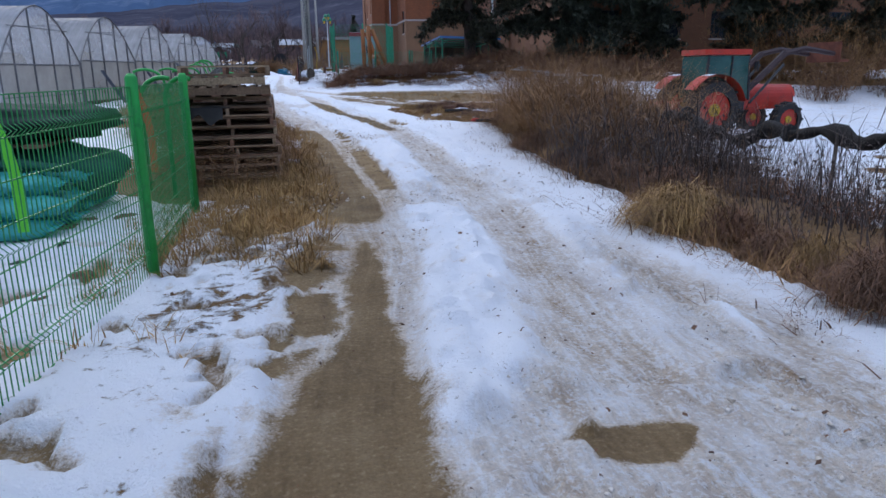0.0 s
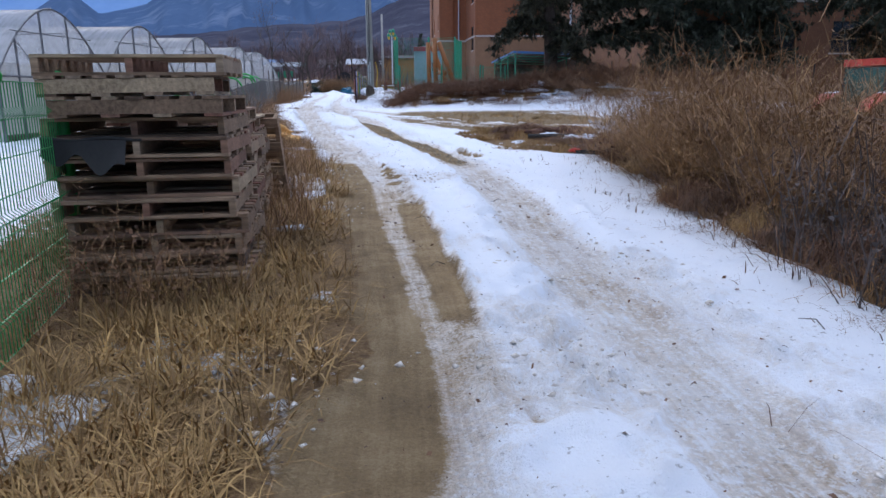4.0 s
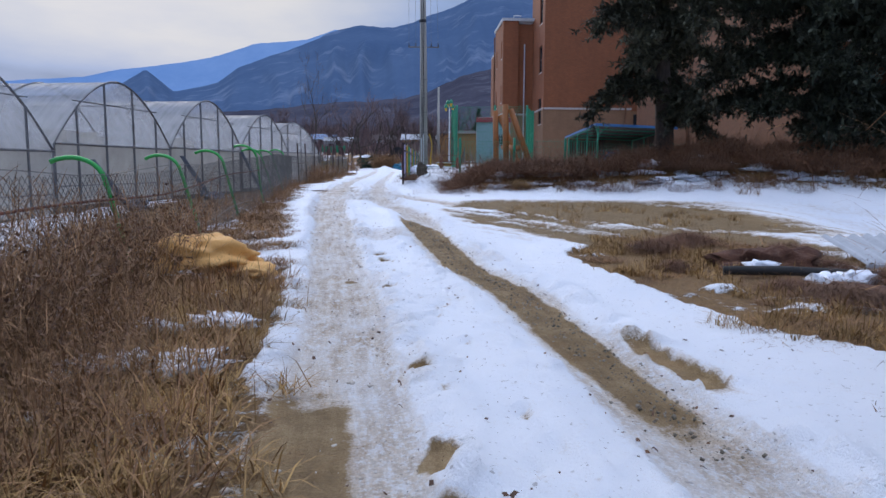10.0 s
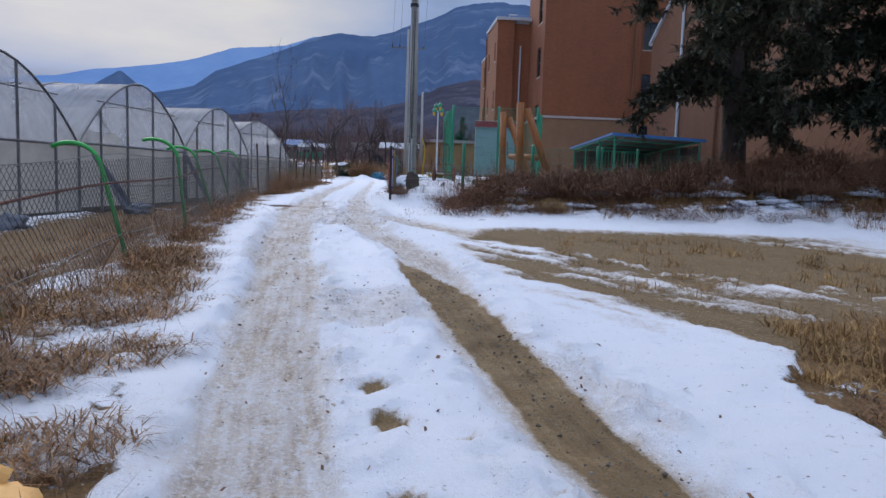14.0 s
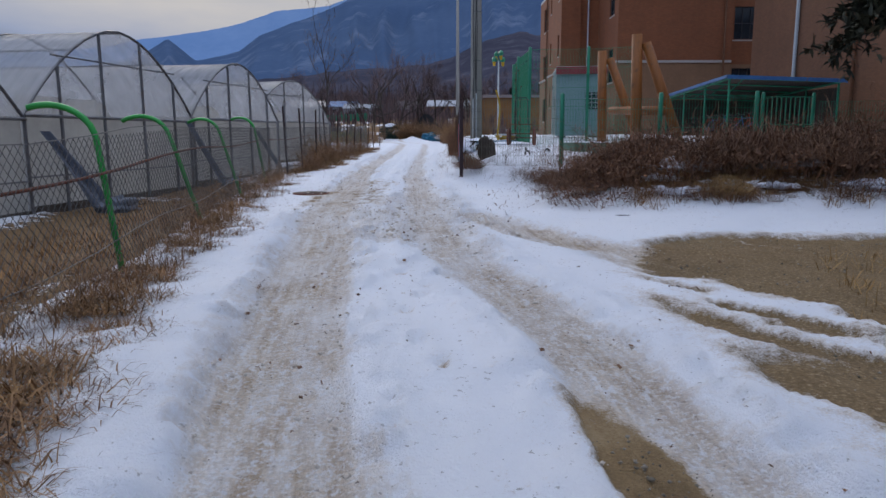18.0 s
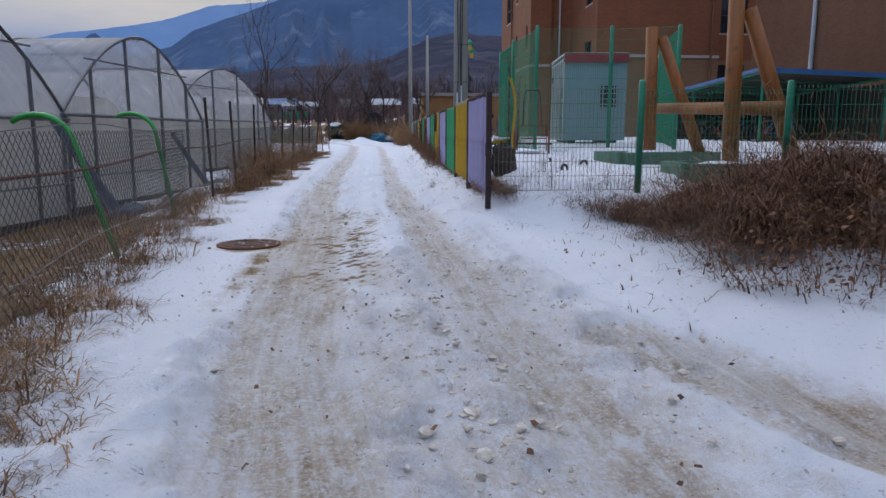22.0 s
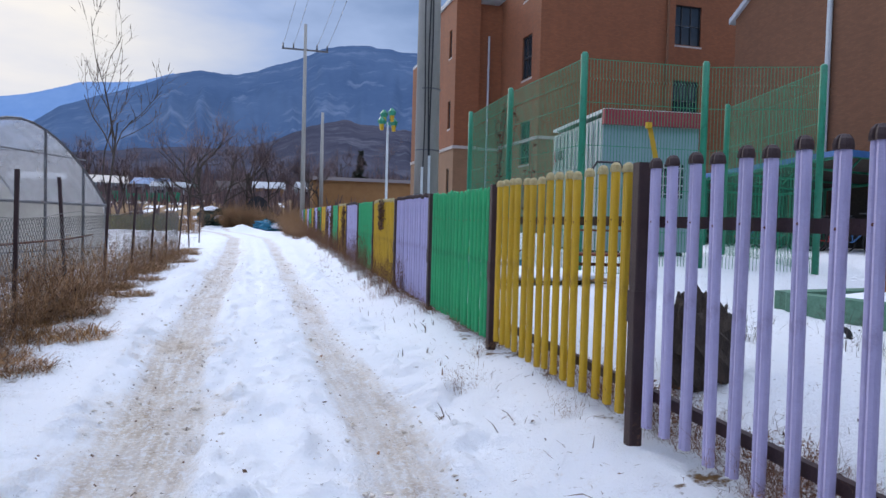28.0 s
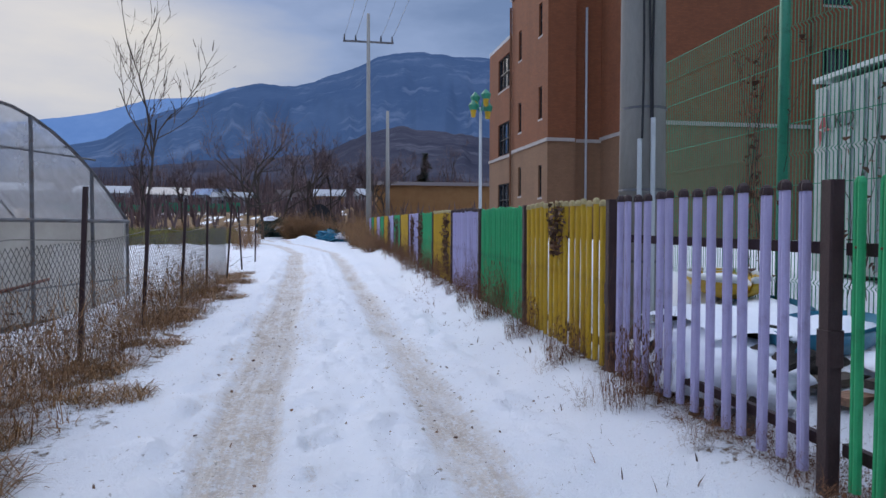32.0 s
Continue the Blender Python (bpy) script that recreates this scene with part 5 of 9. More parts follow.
# tall green ball-stop fence round the cabin
tp = [(7.64, 57.71), (7.5, 54.8), (7.55, 51.88), (9.53, 51.72), (11.1, 51.05)]
for i in range(4):
    mesh_panel("tall_green_fence", tp[i], tp[i + 1], 1.3, 4.5, M_net, M_teal, "tall sea-green mesh fence round the site cabin", "tall fence panels", 0.05, 0.64, 0.0046, (0,), 0.055, 0.0, (0.3, 1.6, 2.9))
mesh_panel("tall_green_fence", (11.1, 51.05), (12.0, 54.4), 1.3, 4.45, M_net, M_teal, "tall sea-green mesh fence round the site cabin", "tall fence panels", 0.05, 0.64, 0.0046, True, 0.055, 0.0, (0.3, 1.6, 2.9))


# ---------------------------------------------------------------- site cabin
def cabin():
    a = -0.12
    p = root("site_cabin", Matrix.Translation((8.76, 53.49, 1.5)) @ Matrix.Rotation(a, 4, "Z"), "pale teal metal site cabin with a maroon eave", "cabin")
    w, d, h = 1.8, 2.85, 2.36
    g = Geo().box((w / 2, 0.02, h / 2 + 0.08), (w, 0.06, h))
    part("front_wall", g, M_container, p, "pale teal front panel")
    side = part("side_wall", Geo().box((0.02, d / 2, h / 2 + 0.08), (0.06, d - 0.04, h)), M_cabin_side, p, "white ribbed side wall")
    rib = Geo().box((-0.025, 0, h / 2 + 0.08), (0.014, 0.08, h - 0.1)).mesh("rib", M_cabin_side)
    for k in range(1, 12):
        part("rib", rib, None, side, m=Matrix.Translation((0, k * d / 12, 0)))
    part("side_wall", Geo().box((w - 0.02, d / 2, h / 2 + 0.08), (0.06, d - 0.04, h)), M_cabin_side, p, "white ribbed side wall")
    part("back_wall", Geo().box((w / 2, d - 0.02, h / 2 + 0.08), (w, 0.06, h)), M_cabin_side, p)
    part("eave", Geo().box((w / 2, -0.05, h + 0.08), (w + 0.06, 0.1, 0.26)), M_maroon, p, "maroon corrugated eave")
    part("roof", Geo().box((w / 2, d / 2, h + 0.2), (w + 0.02, d + 0.1, 0.06)), M_white, p, "white metal roof")
    for dx in (0.3, w - 0.3):
        part("skid", Geo().box((dx, d / 2, 0.04), (0.14, d, 0.1)), M_black, p)
    win = part("window", Geo().box((1.28, -0.03, 1.35), (0.44, 0.05, 0.6)), M_glass, p, "small barred window")
    hbar = Geo().box((1.28, -0.07, 0), (0.46, 0.015, 0.02)).mesh("bar", M_coping)
    vbar = Geo().box((0, -0.07, 1.35), (0.02, 0.015, 0.62)).mesh("bar", M_coping)
    for k in range(4):
        part("bar", hbar, None, win, m=Matrix.Translation((0, 0, 1.12 + k * 0.155)))
    for k in range(3):
        part("bar", vbar, None, win, m=Matrix.Translation((1.12 + k * 0.16, 0, 0)))
    # worn marks on the side
    part("mark", Geo().add([(-0.05, 2.7, 1.9), (-0.05, 2.58, 2.12), (-0.05, 2.54, 1.92), (-0.05, 2.42, 1.86), (-0.05, 2.6, 1.86), (-0.05, 2.66, 1.66)], [(0, 1, 2), (2, 3, 4), (0, 4, 5)]), M_maroon, p, "faded red mark")
    for k, ch in enumerate("KD"):
        cu = bpy.data.curves.new("letter", "FONT")
        cu.body = ch
        cu.size = 0.26
        cu.extrude = 0.004
        cu.materials.append(M_black)
        t = new("letter", cu)
        t.parent = p
        t.matrix_basis = Matrix.Translation((-0.045, 2.4 - 0.2 * k, 1.88)) @ Matrix.Rotation(-math.pi / 2, 4, "Z") @ Matrix.Rotation(math.pi / 2, 4, "X")
        t["label"] = "black painted letter"


cabin()


# ---------------------------------------------------------------- play frame of logs
def log_frame():
    p = root("play_frame", Matrix.Translation((9.1, 46.2, 0)), "orange-stained log swing frame standing in snow", "play frame")
    for y, h in ((47.95, 3.98), (44.47, 3.96)):
        b = 1.05 + 0.03 * (y - 44)
        part("post", Geo().tube([(0.08, y - 46.2, b - 0.1), (0.0, y - 46.2, h)], [0.135, 0.125], 14), M_log, p, smooth=True)
        part("brace", Geo().tube([(1.25, y - 46.2 - 0.15, b - 0.1), (0.22, y - 46.2, h - 0.2)], [0.13, 0.12], 14), M_log, p, smooth=True)
    part("beam", Geo().tube([(0.45, 2.3, 2.32), (0.45, -2.5, 2.14)], 0.115, 14), M_log, p, "weathered horizontal log", smooth=True)


log_frame()


# ---------------------------------------------------------------- carport
def shelter():
    p = root("bicycle_shelter", Matrix.Translation((15.9, 55.4, 1.5)), "green steel bicycle shelter with a blue sheet roof", "shelter")
    w, d = 4.6, 7.6
    top = lambda x, y: 2.36 - 0.035 * x - 0.05 * y
    for x in (0.1, w - 0.1):
        for y in (0.1, d / 3, 2 * d / 3, d - 0.1):
            part("post", Geo().tube([(x, y, 0), (x, y, top(x, y))], 0.045, 8), M_teal, p)
    for x in (0.1, w - 0.1):
        part("beam", Geo().tube([(x, 0, top(x, 0) - 0.05), (x, d, top(x, d) - 0.05)], 0.045, 6), M_teal, p)
    for y in np.linspace(0.1, d - 0.1, 5):
        part("rafter", Geo().tube([(0, y, top(0, y) - 0.03), (w, y, top(w, y) - 0.03)], 0.035, 6), M_teal, p)
        part("brace", Geo().tube([(0.1, y, 1.75), (0.65, y, top(0.6, y) - 0.05)], 0.022, 6), M_teal, p)
    xs_ = np.linspace(-0.1, w + 0.1, 60)
    rows = [[(x, y, top(x, y) + 0.03 + 0.02 * (i % 2)) for y in (-0.15, d / 2, d + 0.15)] for i, x in enumerate(xs_)]
    g = Geo().sheet(rows).sheet([[(x, y, z + 0.025) for x, y, z in r] for r in rows])
    part("roof", g, M_blue_roof, p, "blue corrugated roof sheets")
    # dark sheet added below the roof, its colour stands in for the shade
    part("ceiling_board", Geo().sheet([[(x, y, top(x, y) - 0.004) for y in (-0.1, d + 0.1)] for x in (-0.05, w + 0.05)]), M_wood_dark, p, "dark sheet for the shaded underside of the roof")
    part("fascia", Geo().add([(x, -0.17, top(x, 0) + z) for x in (-0.1, w + 0.1) for z in (-0.08, 0.07)] + [(x, -0.15, top(x, 0) + z) for x in (-0.1, w + 0.1) for z in (-0.08, 0.07)], [(0, 2, 3, 1), (4, 5, 7, 6), (1, 3, 7, 5), (0, 4, 6, 2)]), M_blue_roof, p, "blue roof edge")
    part("fascia", Geo().add([(x, y, top(0, y) + z) for y in (-0.15, d + 0.15) for z in (-0.06, 0.07) for x in (-0.13, -0.11)], [(0, 2, 6, 4), (1, 5, 7, 3), (2, 3, 7, 6), (0, 4, 5, 1)]), M_blue_roof, p, "blue roof edge")
    # dark panels added along the back and the far end for the shaded inside
    for k in range(9):
        y0 = 0.1 + (d - 0.2) * k / 9
        part("cladding", Geo().box((w - 0.04, y0 + 0.4, 1.02), (0.02, 0.79, 1.9), bev=0.004), M_wood_dark, p, "dark panel for the shaded back of the shelter")
    for k in range(5):
        part("cladding", Geo().box((0.55 + 0.88 * k, d - 0.04, 0.96), (0.86, 0.02, 1.78), bev=0.004), M_wood_dark, p, "dark panel for the shaded end of the shelter")


def bicycle(x, y, z, rz, paint):
    b = root("bicycle", Matrix.Translation((x, y, z)) @ Matrix.Rotation(radians(rz), 4, "Z") @ Matrix.Rotation(radians(7), 4, "X"), "old bicycle parked under the blue-roofed shelter", "bicycle", "bicycles in the shelter")
    for u in (-0.5, 0.5):
        wh = part("wheel", Geo().tube([(u + 0.31 * math.cos(a), 0, 0.33 + 0.31 * math.sin(a)) for a in np.linspace(0, math.tau, 21)], 0.02, 6, False), M_rubber, b, "black tyre", smooth=True)
        spokes = Geo()
        for k in range(8):
            a = math.tau * k / 8
            spokes.tube([(u, 0, 0.33), (u + 0.3 * math.cos(a), 0, 0.33 + 0.3 * math.sin(a))], 0.003, 3, False)
        part("spokes", spokes, M_steel, wh)
    fr = Geo()
    for q, r in (((-0.5, 0.33), (-0.08, 0.3)), ((-0.5, 0.33), (-0.2, 0.78)), ((-0.08, 0.3), (-0.22, 0.85)), ((-0.08, 0.3), (0.36, 0.72)), ((-0.2, 0.76), (0.35, 0.8)), ((0.5, 0.33), (0.33, 0.95))):
        fr.tube([(q[0], 0, q[1]), (r[0], 0, r[1])], 0.017, 6)
    part("frame", fr, paint, b)
    part("handlebar", Geo().tube([(0.22, -0.27, 0.98), (0.32, -0.2, 1.0), (0.33, 0, 0.97), (0.32, 0.2, 1.0), (0.22, 0.27, 0.98)], 0.013, 6), M_steel, b, "bent steel handlebar")
    part("saddle", blob(Geo(), (-0.24, 0, 0.89), (0.14, 0.07, 0.035), 7, 12, 8, 0.1, 0.2, 2), M_black, b, "black saddle", smooth=True)


shelter()


# ---------------------------------------------------------------- greenhouses
def arch(w, h, wall, n=24):
    """Points of an arched section: short upright walls, then a vault."""
    pts = [(-w / 2, 0), (-w / 2, wall)]
    for k in range(1, n):
        a = math.pi * k / n
        u = -math.cos(a)
        pts.append((w / 2 * u, wall + (h - wall) * (1 - abs(u) ** 1.85)))
    return pts + [(w / 2, wall), (w / 2, 0)]


def greenhouse(peak, w, h, depth, z0, slope=0.17):
    ang = math.atan2(1.0, slope)
    x, y = peak
    # local x runs along the gable, local y away from the lane
    p = root("greenhouse", Matrix.Translation((x, y, z0)) @ Matrix.Rotation(ang, 4, "Z"), "arched greenhouse of steel pipes and milky plastic film", "greenhouse", "greenhouses beside the lane")
    wall = 1.9
    sec = arch(w, h, wall)
    # film over the vault
    rows = [[(u, d, z) for u, z in sec] for d in np.linspace(0.03, depth, 14)]
    roof = part("roof_film", Geo().sheet(rows), M_film_roof, p, "weathered see-through plastic film", smooth=True)
    part("lower_film", Geo().sheet([[(-w / 2 + 0.04, 0.06, z), (w / 2 - 0.04, 0.06, z)] for z in (0.05, 0.8, wall + 0.02)]), M_film, p, "dirty milky film")
    up = [q for q in sec if q[1] >= wall - 1e-6]
    k = len(up)
    roof.visible_shadow = False
    g = Geo().add([(u * 0.995, 0.05, z) for u, z in up] + [(u * 0.995, 0.05, wall) for u, z in up], [(i, i + 1, k + i + 1, k + i) for i in range(k - 1)])
    part("gable_film", g, M_film_clear, p, "clearer film in the gable").visible_shadow = False
    part("inner_curtain", Geo().sheet([[(u * 0.9, 1.6 + 0.15 * math.sin(u * 3), z) for z in (0.1, 1.4, min(2.4, 1.1 + 1.6 * (1 - (2 * u / w) ** 2)))] for u in np.linspace(-w / 2, w / 2, 18)]), M_film, p, "white inner curtain")
    for d in [0.0] + list(np.arange(2.5, depth, 2.5)):
        part("arch_pipe", Geo().tube([(u, d, z) for u, z in sec], 0.032, 6, False), M_steel, p, "steel arch pipe")
    for q in (-0.34, -0.12, 0.12, 0.34):
        u = q * w
        zz = float(np.interp(u, [s[0] for s in sec[1:-1]], [s[1] for s in sec[1:-1]]))
        part("stud", Geo().tube([(u, -0.02, 0), (u, -0.02, zz)], 0.036, 6), M_steel, p)
    part("rail", Geo().tube([(-w / 2, -0.03, wall), (w / 2, -0.03, wall)], 0.035, 6), M_steel, p)
    part("rail", Geo().tube([(-w / 2, -0.02, 0.75), (w / 2, -0.02, 0.75)], 0.018, 6), M_steel, p)
    part("rail", Geo().tube([(-w * 0.36, 0.0, wall + (h - wall) * 0.62), (w * 0.36, 0.0, wall + (h - wall) * 0.62)], 0.018, 6), M_steel, p)
    for q in (-0.25, 0.0, 0.25):
        u = q * w
        zz = float(np.interp(u, [s[0] for s in sec[1:-1]], [s[1] for s in sec[1:-1]])) - 0.03
        part("purlin", Geo().tube([(u, 0, zz), (u, depth, zz)], 0.018, 5), M_steel, p)
    part("base_board", Geo().box((0, 0.02, 0.08), (w, 0.05, 0.22)), M_wood_dark, p, "dark board at the foot")


for py, w_, h_ in ((31.5, 6.1, 3.86), (37.55, 6.1, 3.88), (43.6, 6.2, 3.9), (49.5, 6.1, 3.8), (60.1, 7.0, 4.12)):
    px = -2.836 + (py - 43.6) * 0.17 if py < 55 else -2.25
    zg = gz(px, py) - 0.05
    zpk = h_
    greenhouse((px, py), w_, zpk - zg, 26, zg, 0.17 if py < 55 else 0.35)


# ---------------------------------------------------------------- pallets
def pallet_master():
    L, W = 1.2, 1.1
    p = root("wooden_pallet", Matrix.Identity(4), "weathered grey-brown wooden pallet in a tall stack", "pallet", "stacked pallets")
    wide = Geo().box((0, 0, 0), (L, 0.118, 0.021), bev=0.004).mesh("board", M_pallet)
    slim = Geo().box((0, 0, 0), (L, 0.088, 0.02), bev=0.004).mesh("board", M_pallet)
    bearer = Geo().box((0, 0, 0), (0.048, W, 0.09), bev=0.004).mesh("bearer", M_pallet)
    for i in range(7):
        part("board", wide if i in (0, 3, 6) else slim, None, p, m=Matrix.Translation((0.004 * (i % 3 - 1), -W / 2 + 0.06 + i * (W - 0.12) / 6, 0.126)) @ Matrix.Rotation(radians(0.5 * (i % 3 - 1)), 4, "Z"))
    for i in range(4):
        part("board", wide, None, p, m=Matrix.Translation((0, -W / 2 + 0.06 + i * (W - 0.12) / 3, 0.0115)))
    for i in range(3):
        part("bearer", bearer, None, p, m=Matrix.Translation((-L / 2 + 0.026 + i * (L - 0.052) / 2, 0, 0.068)))
    return p


def pallets():
    rng = random.Random(9)
    master = pallet_master()
    first = True
    for cx, cy, n, face, turned in ((3.46, 12.02, 12, 2, (9, 10)), (3.36, 13.36, 9, 3, (8,)), (3.28, 14.5, 8, 1, (7,))):
        z = gz(cx, cy) - 0.02
        for k in range(n):
            turn = 90 if k in turned else 0
            m = Matrix.Translation((cx + rng.uniform(-0.05, 0.05) - 0.008 * k, cy + rng.uniform(-0.06, 0.06), z)) @ Matrix.Rotation(radians(face + turn + rng.uniform(-3.5, 3.5)), 4, "Z") @ Matrix.Rotation(radians(rng.uniform(-0.8, 0.8)), 4, "X")
            if first:
                master.matrix_basis = m
                first = False
            else:
                copy_thing(master, m)
            z += 0.1375
    lean = copy_thing(master, Matrix.Translation((3.36, 15.28, gz(3.36, 15.28) + 0.52)) @ Matrix.Rotation(radians(-5), 4, "Z") @ Matrix.Rotation(radians(-66), 4, "X"))
    tagged(lean, "weathered wooden pallet leaning upright against the stack", "pallet")
    # a torn dark sheet hangs out between the pallets
    sh = root("torn_sheet", Matrix.Translation((3.1, 11.44, 0.62)), "torn dark plastic sheet hanging between stacked pallets", "sheet")
    rows = [[(u, -0.02 - 0.035 * math.sin(9 * u) * (1 - v) - 0.05 * (1 - v), (0.16 + 0.05 * math.sin(23 * u) + 0.04 * math.sin(7 * u)) * (v - 1) + 0.2) for v in np.linspace(0, 1, 6)] for u in np.linspace(-0.3, 0.24, 26)]
    part("sheet", Geo().sheet(rows), M_rubber, sh, smooth=True)
    part("fold", Geo().tube([(u, -0.01, 0.205 + 0.008 * math.sin(15 * u)) for u in np.linspace(-0.3, 0.34, 12)], 0.014, 6), M_rubber, sh, smooth=True)


pallets()


# ---------------------------------------------------------------- plants
def blade_mesh(name, base, tip, width, material, sag=0.15, kink=None):
    """Thin tapered blades from base to tip points (arrays), each a strip of its own, bowed a little."""
    base, tip = np.asarray(base, float), np.asarray(tip, float)
    n = len(base)
    d = tip - base
    side = np.stack([-d[:, 1], d[:, 0], 0 * d[:, 0]], -1)
    ln = np.linalg.norm(side, axis=1, keepdims=True)
    rs = np.random.RandomState(n)
    alt = rs.normal(size=(n, 3)) * (1, 1, 0.2)
    side = np.where(ln > 1e-3, side / np.maximum(ln, 1e-3), alt / np.linalg.norm(alt, axis=1, keepdims=True))
    side = side + 0.6 * alt / np.linalg.norm(alt, axis=1, keepdims=True)
    w = np.asarray(width).reshape(-1, 1) * side / 2
    mid = base + d * 0.55 + np.array([0, 0, 1.0]) * (sag * np.linalg.norm(d, axis=1, keepdims=True))
    v = np.stack([base - w, base + w, mid - w * 0.8, mid + w * 0.8, tip], 1).reshape(-1, 3)
    k = 5 * np.arange(n)[:, None]
    quads = (k + np.array([[0, 1, 3, 2]])).ravel()
    tris = (k + np.array([[2, 3, 4]])).ravel()
    me = bpy.data.meshes.new(name)
    me.vertices.add(len(v))
    me.vertices.foreach_set("co", v.astype(np.float32).ravel())
    loops = np.concatenate([quads, tris]).astype(np.int32)
    me.loops.add(len(loops))
    me.loops.foreach_set("vertex_index", loops)
    starts = np.concatenate([np.arange(n) * 4, 4 * n + np.arange(n) * 3]).astype(np.int32)
    me.polygons.add(2 * n)
    me.polygons.foreach_set("loop_start", starts)
    me.update(calc_edges=True)
    me.materials.append(material)
    return me


def branch_points(rs, n, r, h, splay, curl, twigs, low=0.0):
    """Bases and tips of stems that rise from a patch, each with side twigs; returns bases, tips, widths."""
    B, T, W = [], [], []
    for _ in range(n):
        a, q = rs.uniform(0, math.tau), r * math.sqrt(rs.rand())
        p = np.array([q * math.cos(a), q * math.sin(a), -0.05 + low * rs.rand()])
        out = np.array([math.cos(a), math.sin(a), 0]) * splay * (0.3 + q / max(r, 1e-3)) + rs.normal(size=3) * (0.25, 0.25, 0.0)
        hh = h * rs.uniform(0.55, 1.08)
        d = out + np.array([0, 0, 1.0])
        segs = 4
        for s in range(segs):
            t = p + d * hh / segs
            B.append(p), T.append(t), W.append(0.011 * (1 - 0.17 * s))
            for _t in range(twigs):
                if rs.rand() < 0.75:
                    u = p + (t - p) * rs.rand()
                    td = rs.normal(size=3) * (1, 1, 0.55) + (0, 0, 0.35)
                    B.append(u), T.append(u + td / np.linalg.norm(td) * hh * rs.uniform(0.08, 0.26)), W.append(0.006)
            p = t
            d = d + rs.normal(size=3) * (curl, curl, curl * 0.5) + np.array([0, 0, -0.22 * curl * s])
    return np.array(B), np.array(T), np.array(W)


def leaf_cloud(rs, n, r, h, size, floor=0.05):
    a, q = rs.uniform(0, math.tau, n), r * np.sqrt(rs.rand(n))
    z = floor + (h - floor) * rs.rand(n) ** 0.9 * (1 - 0.6 * (q / r) ** 2)
    B = np.stack([q * np.cos(a), q * np.sin(a), z], -1)
    d = rs.normal(size=(n, 3))
    d /= np.linalg.norm(d, axis=1, keepdims=True)
    s = size * rs.uniform(0.5, 1.3, n)
    return B, B + d * s[:, None], s * 0.75


def bush_variants(kind, count, seed):
    out = []
    for k in range(count):
        rs = np.random.RandomState(seed + k)
        if kind == "hedge":
            b, t, w = branch_points(rs, 210, 0.66, 1.5, 0.32, 0.5, 5)
            w = w * 0.8
            me1 = blade_mesh("stems", b, t, w, M_dry if k % 2 else M_weed, 0.04)
            b, t, w = leaf_cloud(rs, 800, 0.72, 1.25, 0.045)
            me2 = blade_mesh("dead_leaves", b, t, w, M_leaf_brown, 0.1)
        elif kind == "mat":
            # flattened tuft of brown grass thawed out of the snow
            n = 900
            a, q = rs.uniform(0, math.tau, n), 0.42 * np.sqrt(rs.rand(n))
            b = np.stack([q * np.cos(a), q * np.sin(a), 0.02 + 0.08 * rs.rand(n)], -1)
            a2, out_ = rs.uniform(0, math.tau, n), rs.uniform(0.08, 0.3, n)
            t = b + np.stack([out_ * np.cos(a2), out_ * np.sin(a2), rs.uniform(-0.03, 0.12, n)], -1)
            me1 = blade_mesh("stems", b, t, rs.uniform(0.004, 0.009, n), M_weed if k % 2 else M_dry, 0.2)
            b, t, w = branch_points(rs, 9, 0.35, 0.35, 0.5, 0.5, 3)
            me2 = blade_mesh("dead_leaves", b, t, w * 0.5, M_leaf_brown, 0.1)
        elif kind in ("tussock", "straw"):
            # a mound of dead grass and creepers, combed down and out by the snow
            n = 2600
            a, q = rs.uniform(0, math.tau, n), 0.5 * np.sqrt(rs.rand(n))
            top = 0.5 * (1 - (q / 0.62) ** 2) * rs.uniform(0.55, 1.15, n)
            b = np.stack([q * np.cos(a), q * np.sin(a), top], -1)
            a2, out_ = a + rs.normal(size=n) * (1.1 if kind == "straw" else 2.2), rs.uniform(0.08, 0.5 if kind == "straw" else 0.36, n)
            t = b + np.stack([out_ * np.cos(a2), out_ * np.sin(a2), -top * rs.uniform(0.3 if kind == "straw" else -0.25, 1.0, n) - 0.02], -1)
            me1 = blade_mesh("stems", b, t, rs.uniform(0.003, 0.008, n), M_straw if kind == "straw" else (M_bramble if k % 3 else M_leaf_brown), 0.34)
            b, t, w = branch_points(rs, 40, 0.7, 0.75, 0.8, 0.8, 4)
            me2 = blade_mesh("dead_leaves", b, t, w * 0.8, M_leaf_brown, 0.12)
        elif kind == "bank":
            b, t, w = branch_points(rs, 210, 0.9, 0.62, 0.75, 0.75, 5)
            me1 = blade_mesh("stems", b, t, w * 0.85, M_bramble, 0.14)
            b, t, w = leaf_cloud(rs, 800, 0.95, 0.55, 0.042)
            me2 = blade_mesh("dead_leaves", b, t, w, M_bramble, 0.1)
        elif kind == "weed":
            b, t, w = branch_points(rs, 26, 0.36, 1.15, 0.14, 0.22, 6)
            me1 = blade_mesh("stems", b, t, w * 0.8, M_weed, 0.03)
            b, t, w = leaf_cloud(rs, 90, 0.34, 1.05, 0.035, 0.15)
            me2 = blade_mesh("dead_leaves", b, t, w, M_leaf_brown, 0.1)
        else:
            b, t, w = branch_points(rs, 34, 0.5, 1.5, 0.16, 0.14, 2)
            me1 = blade_mesh("stems", b, t, w * 1.3, M_twig, 0.02)
            b, t, w = leaf_cloud(rs, 60, 0.5, 1.3, 0.04, 0.3)
            me2 = blade_mesh("dead_leaves", b, t, w, M_twig, 0.1)
        out.append((me1, me2))
    return out


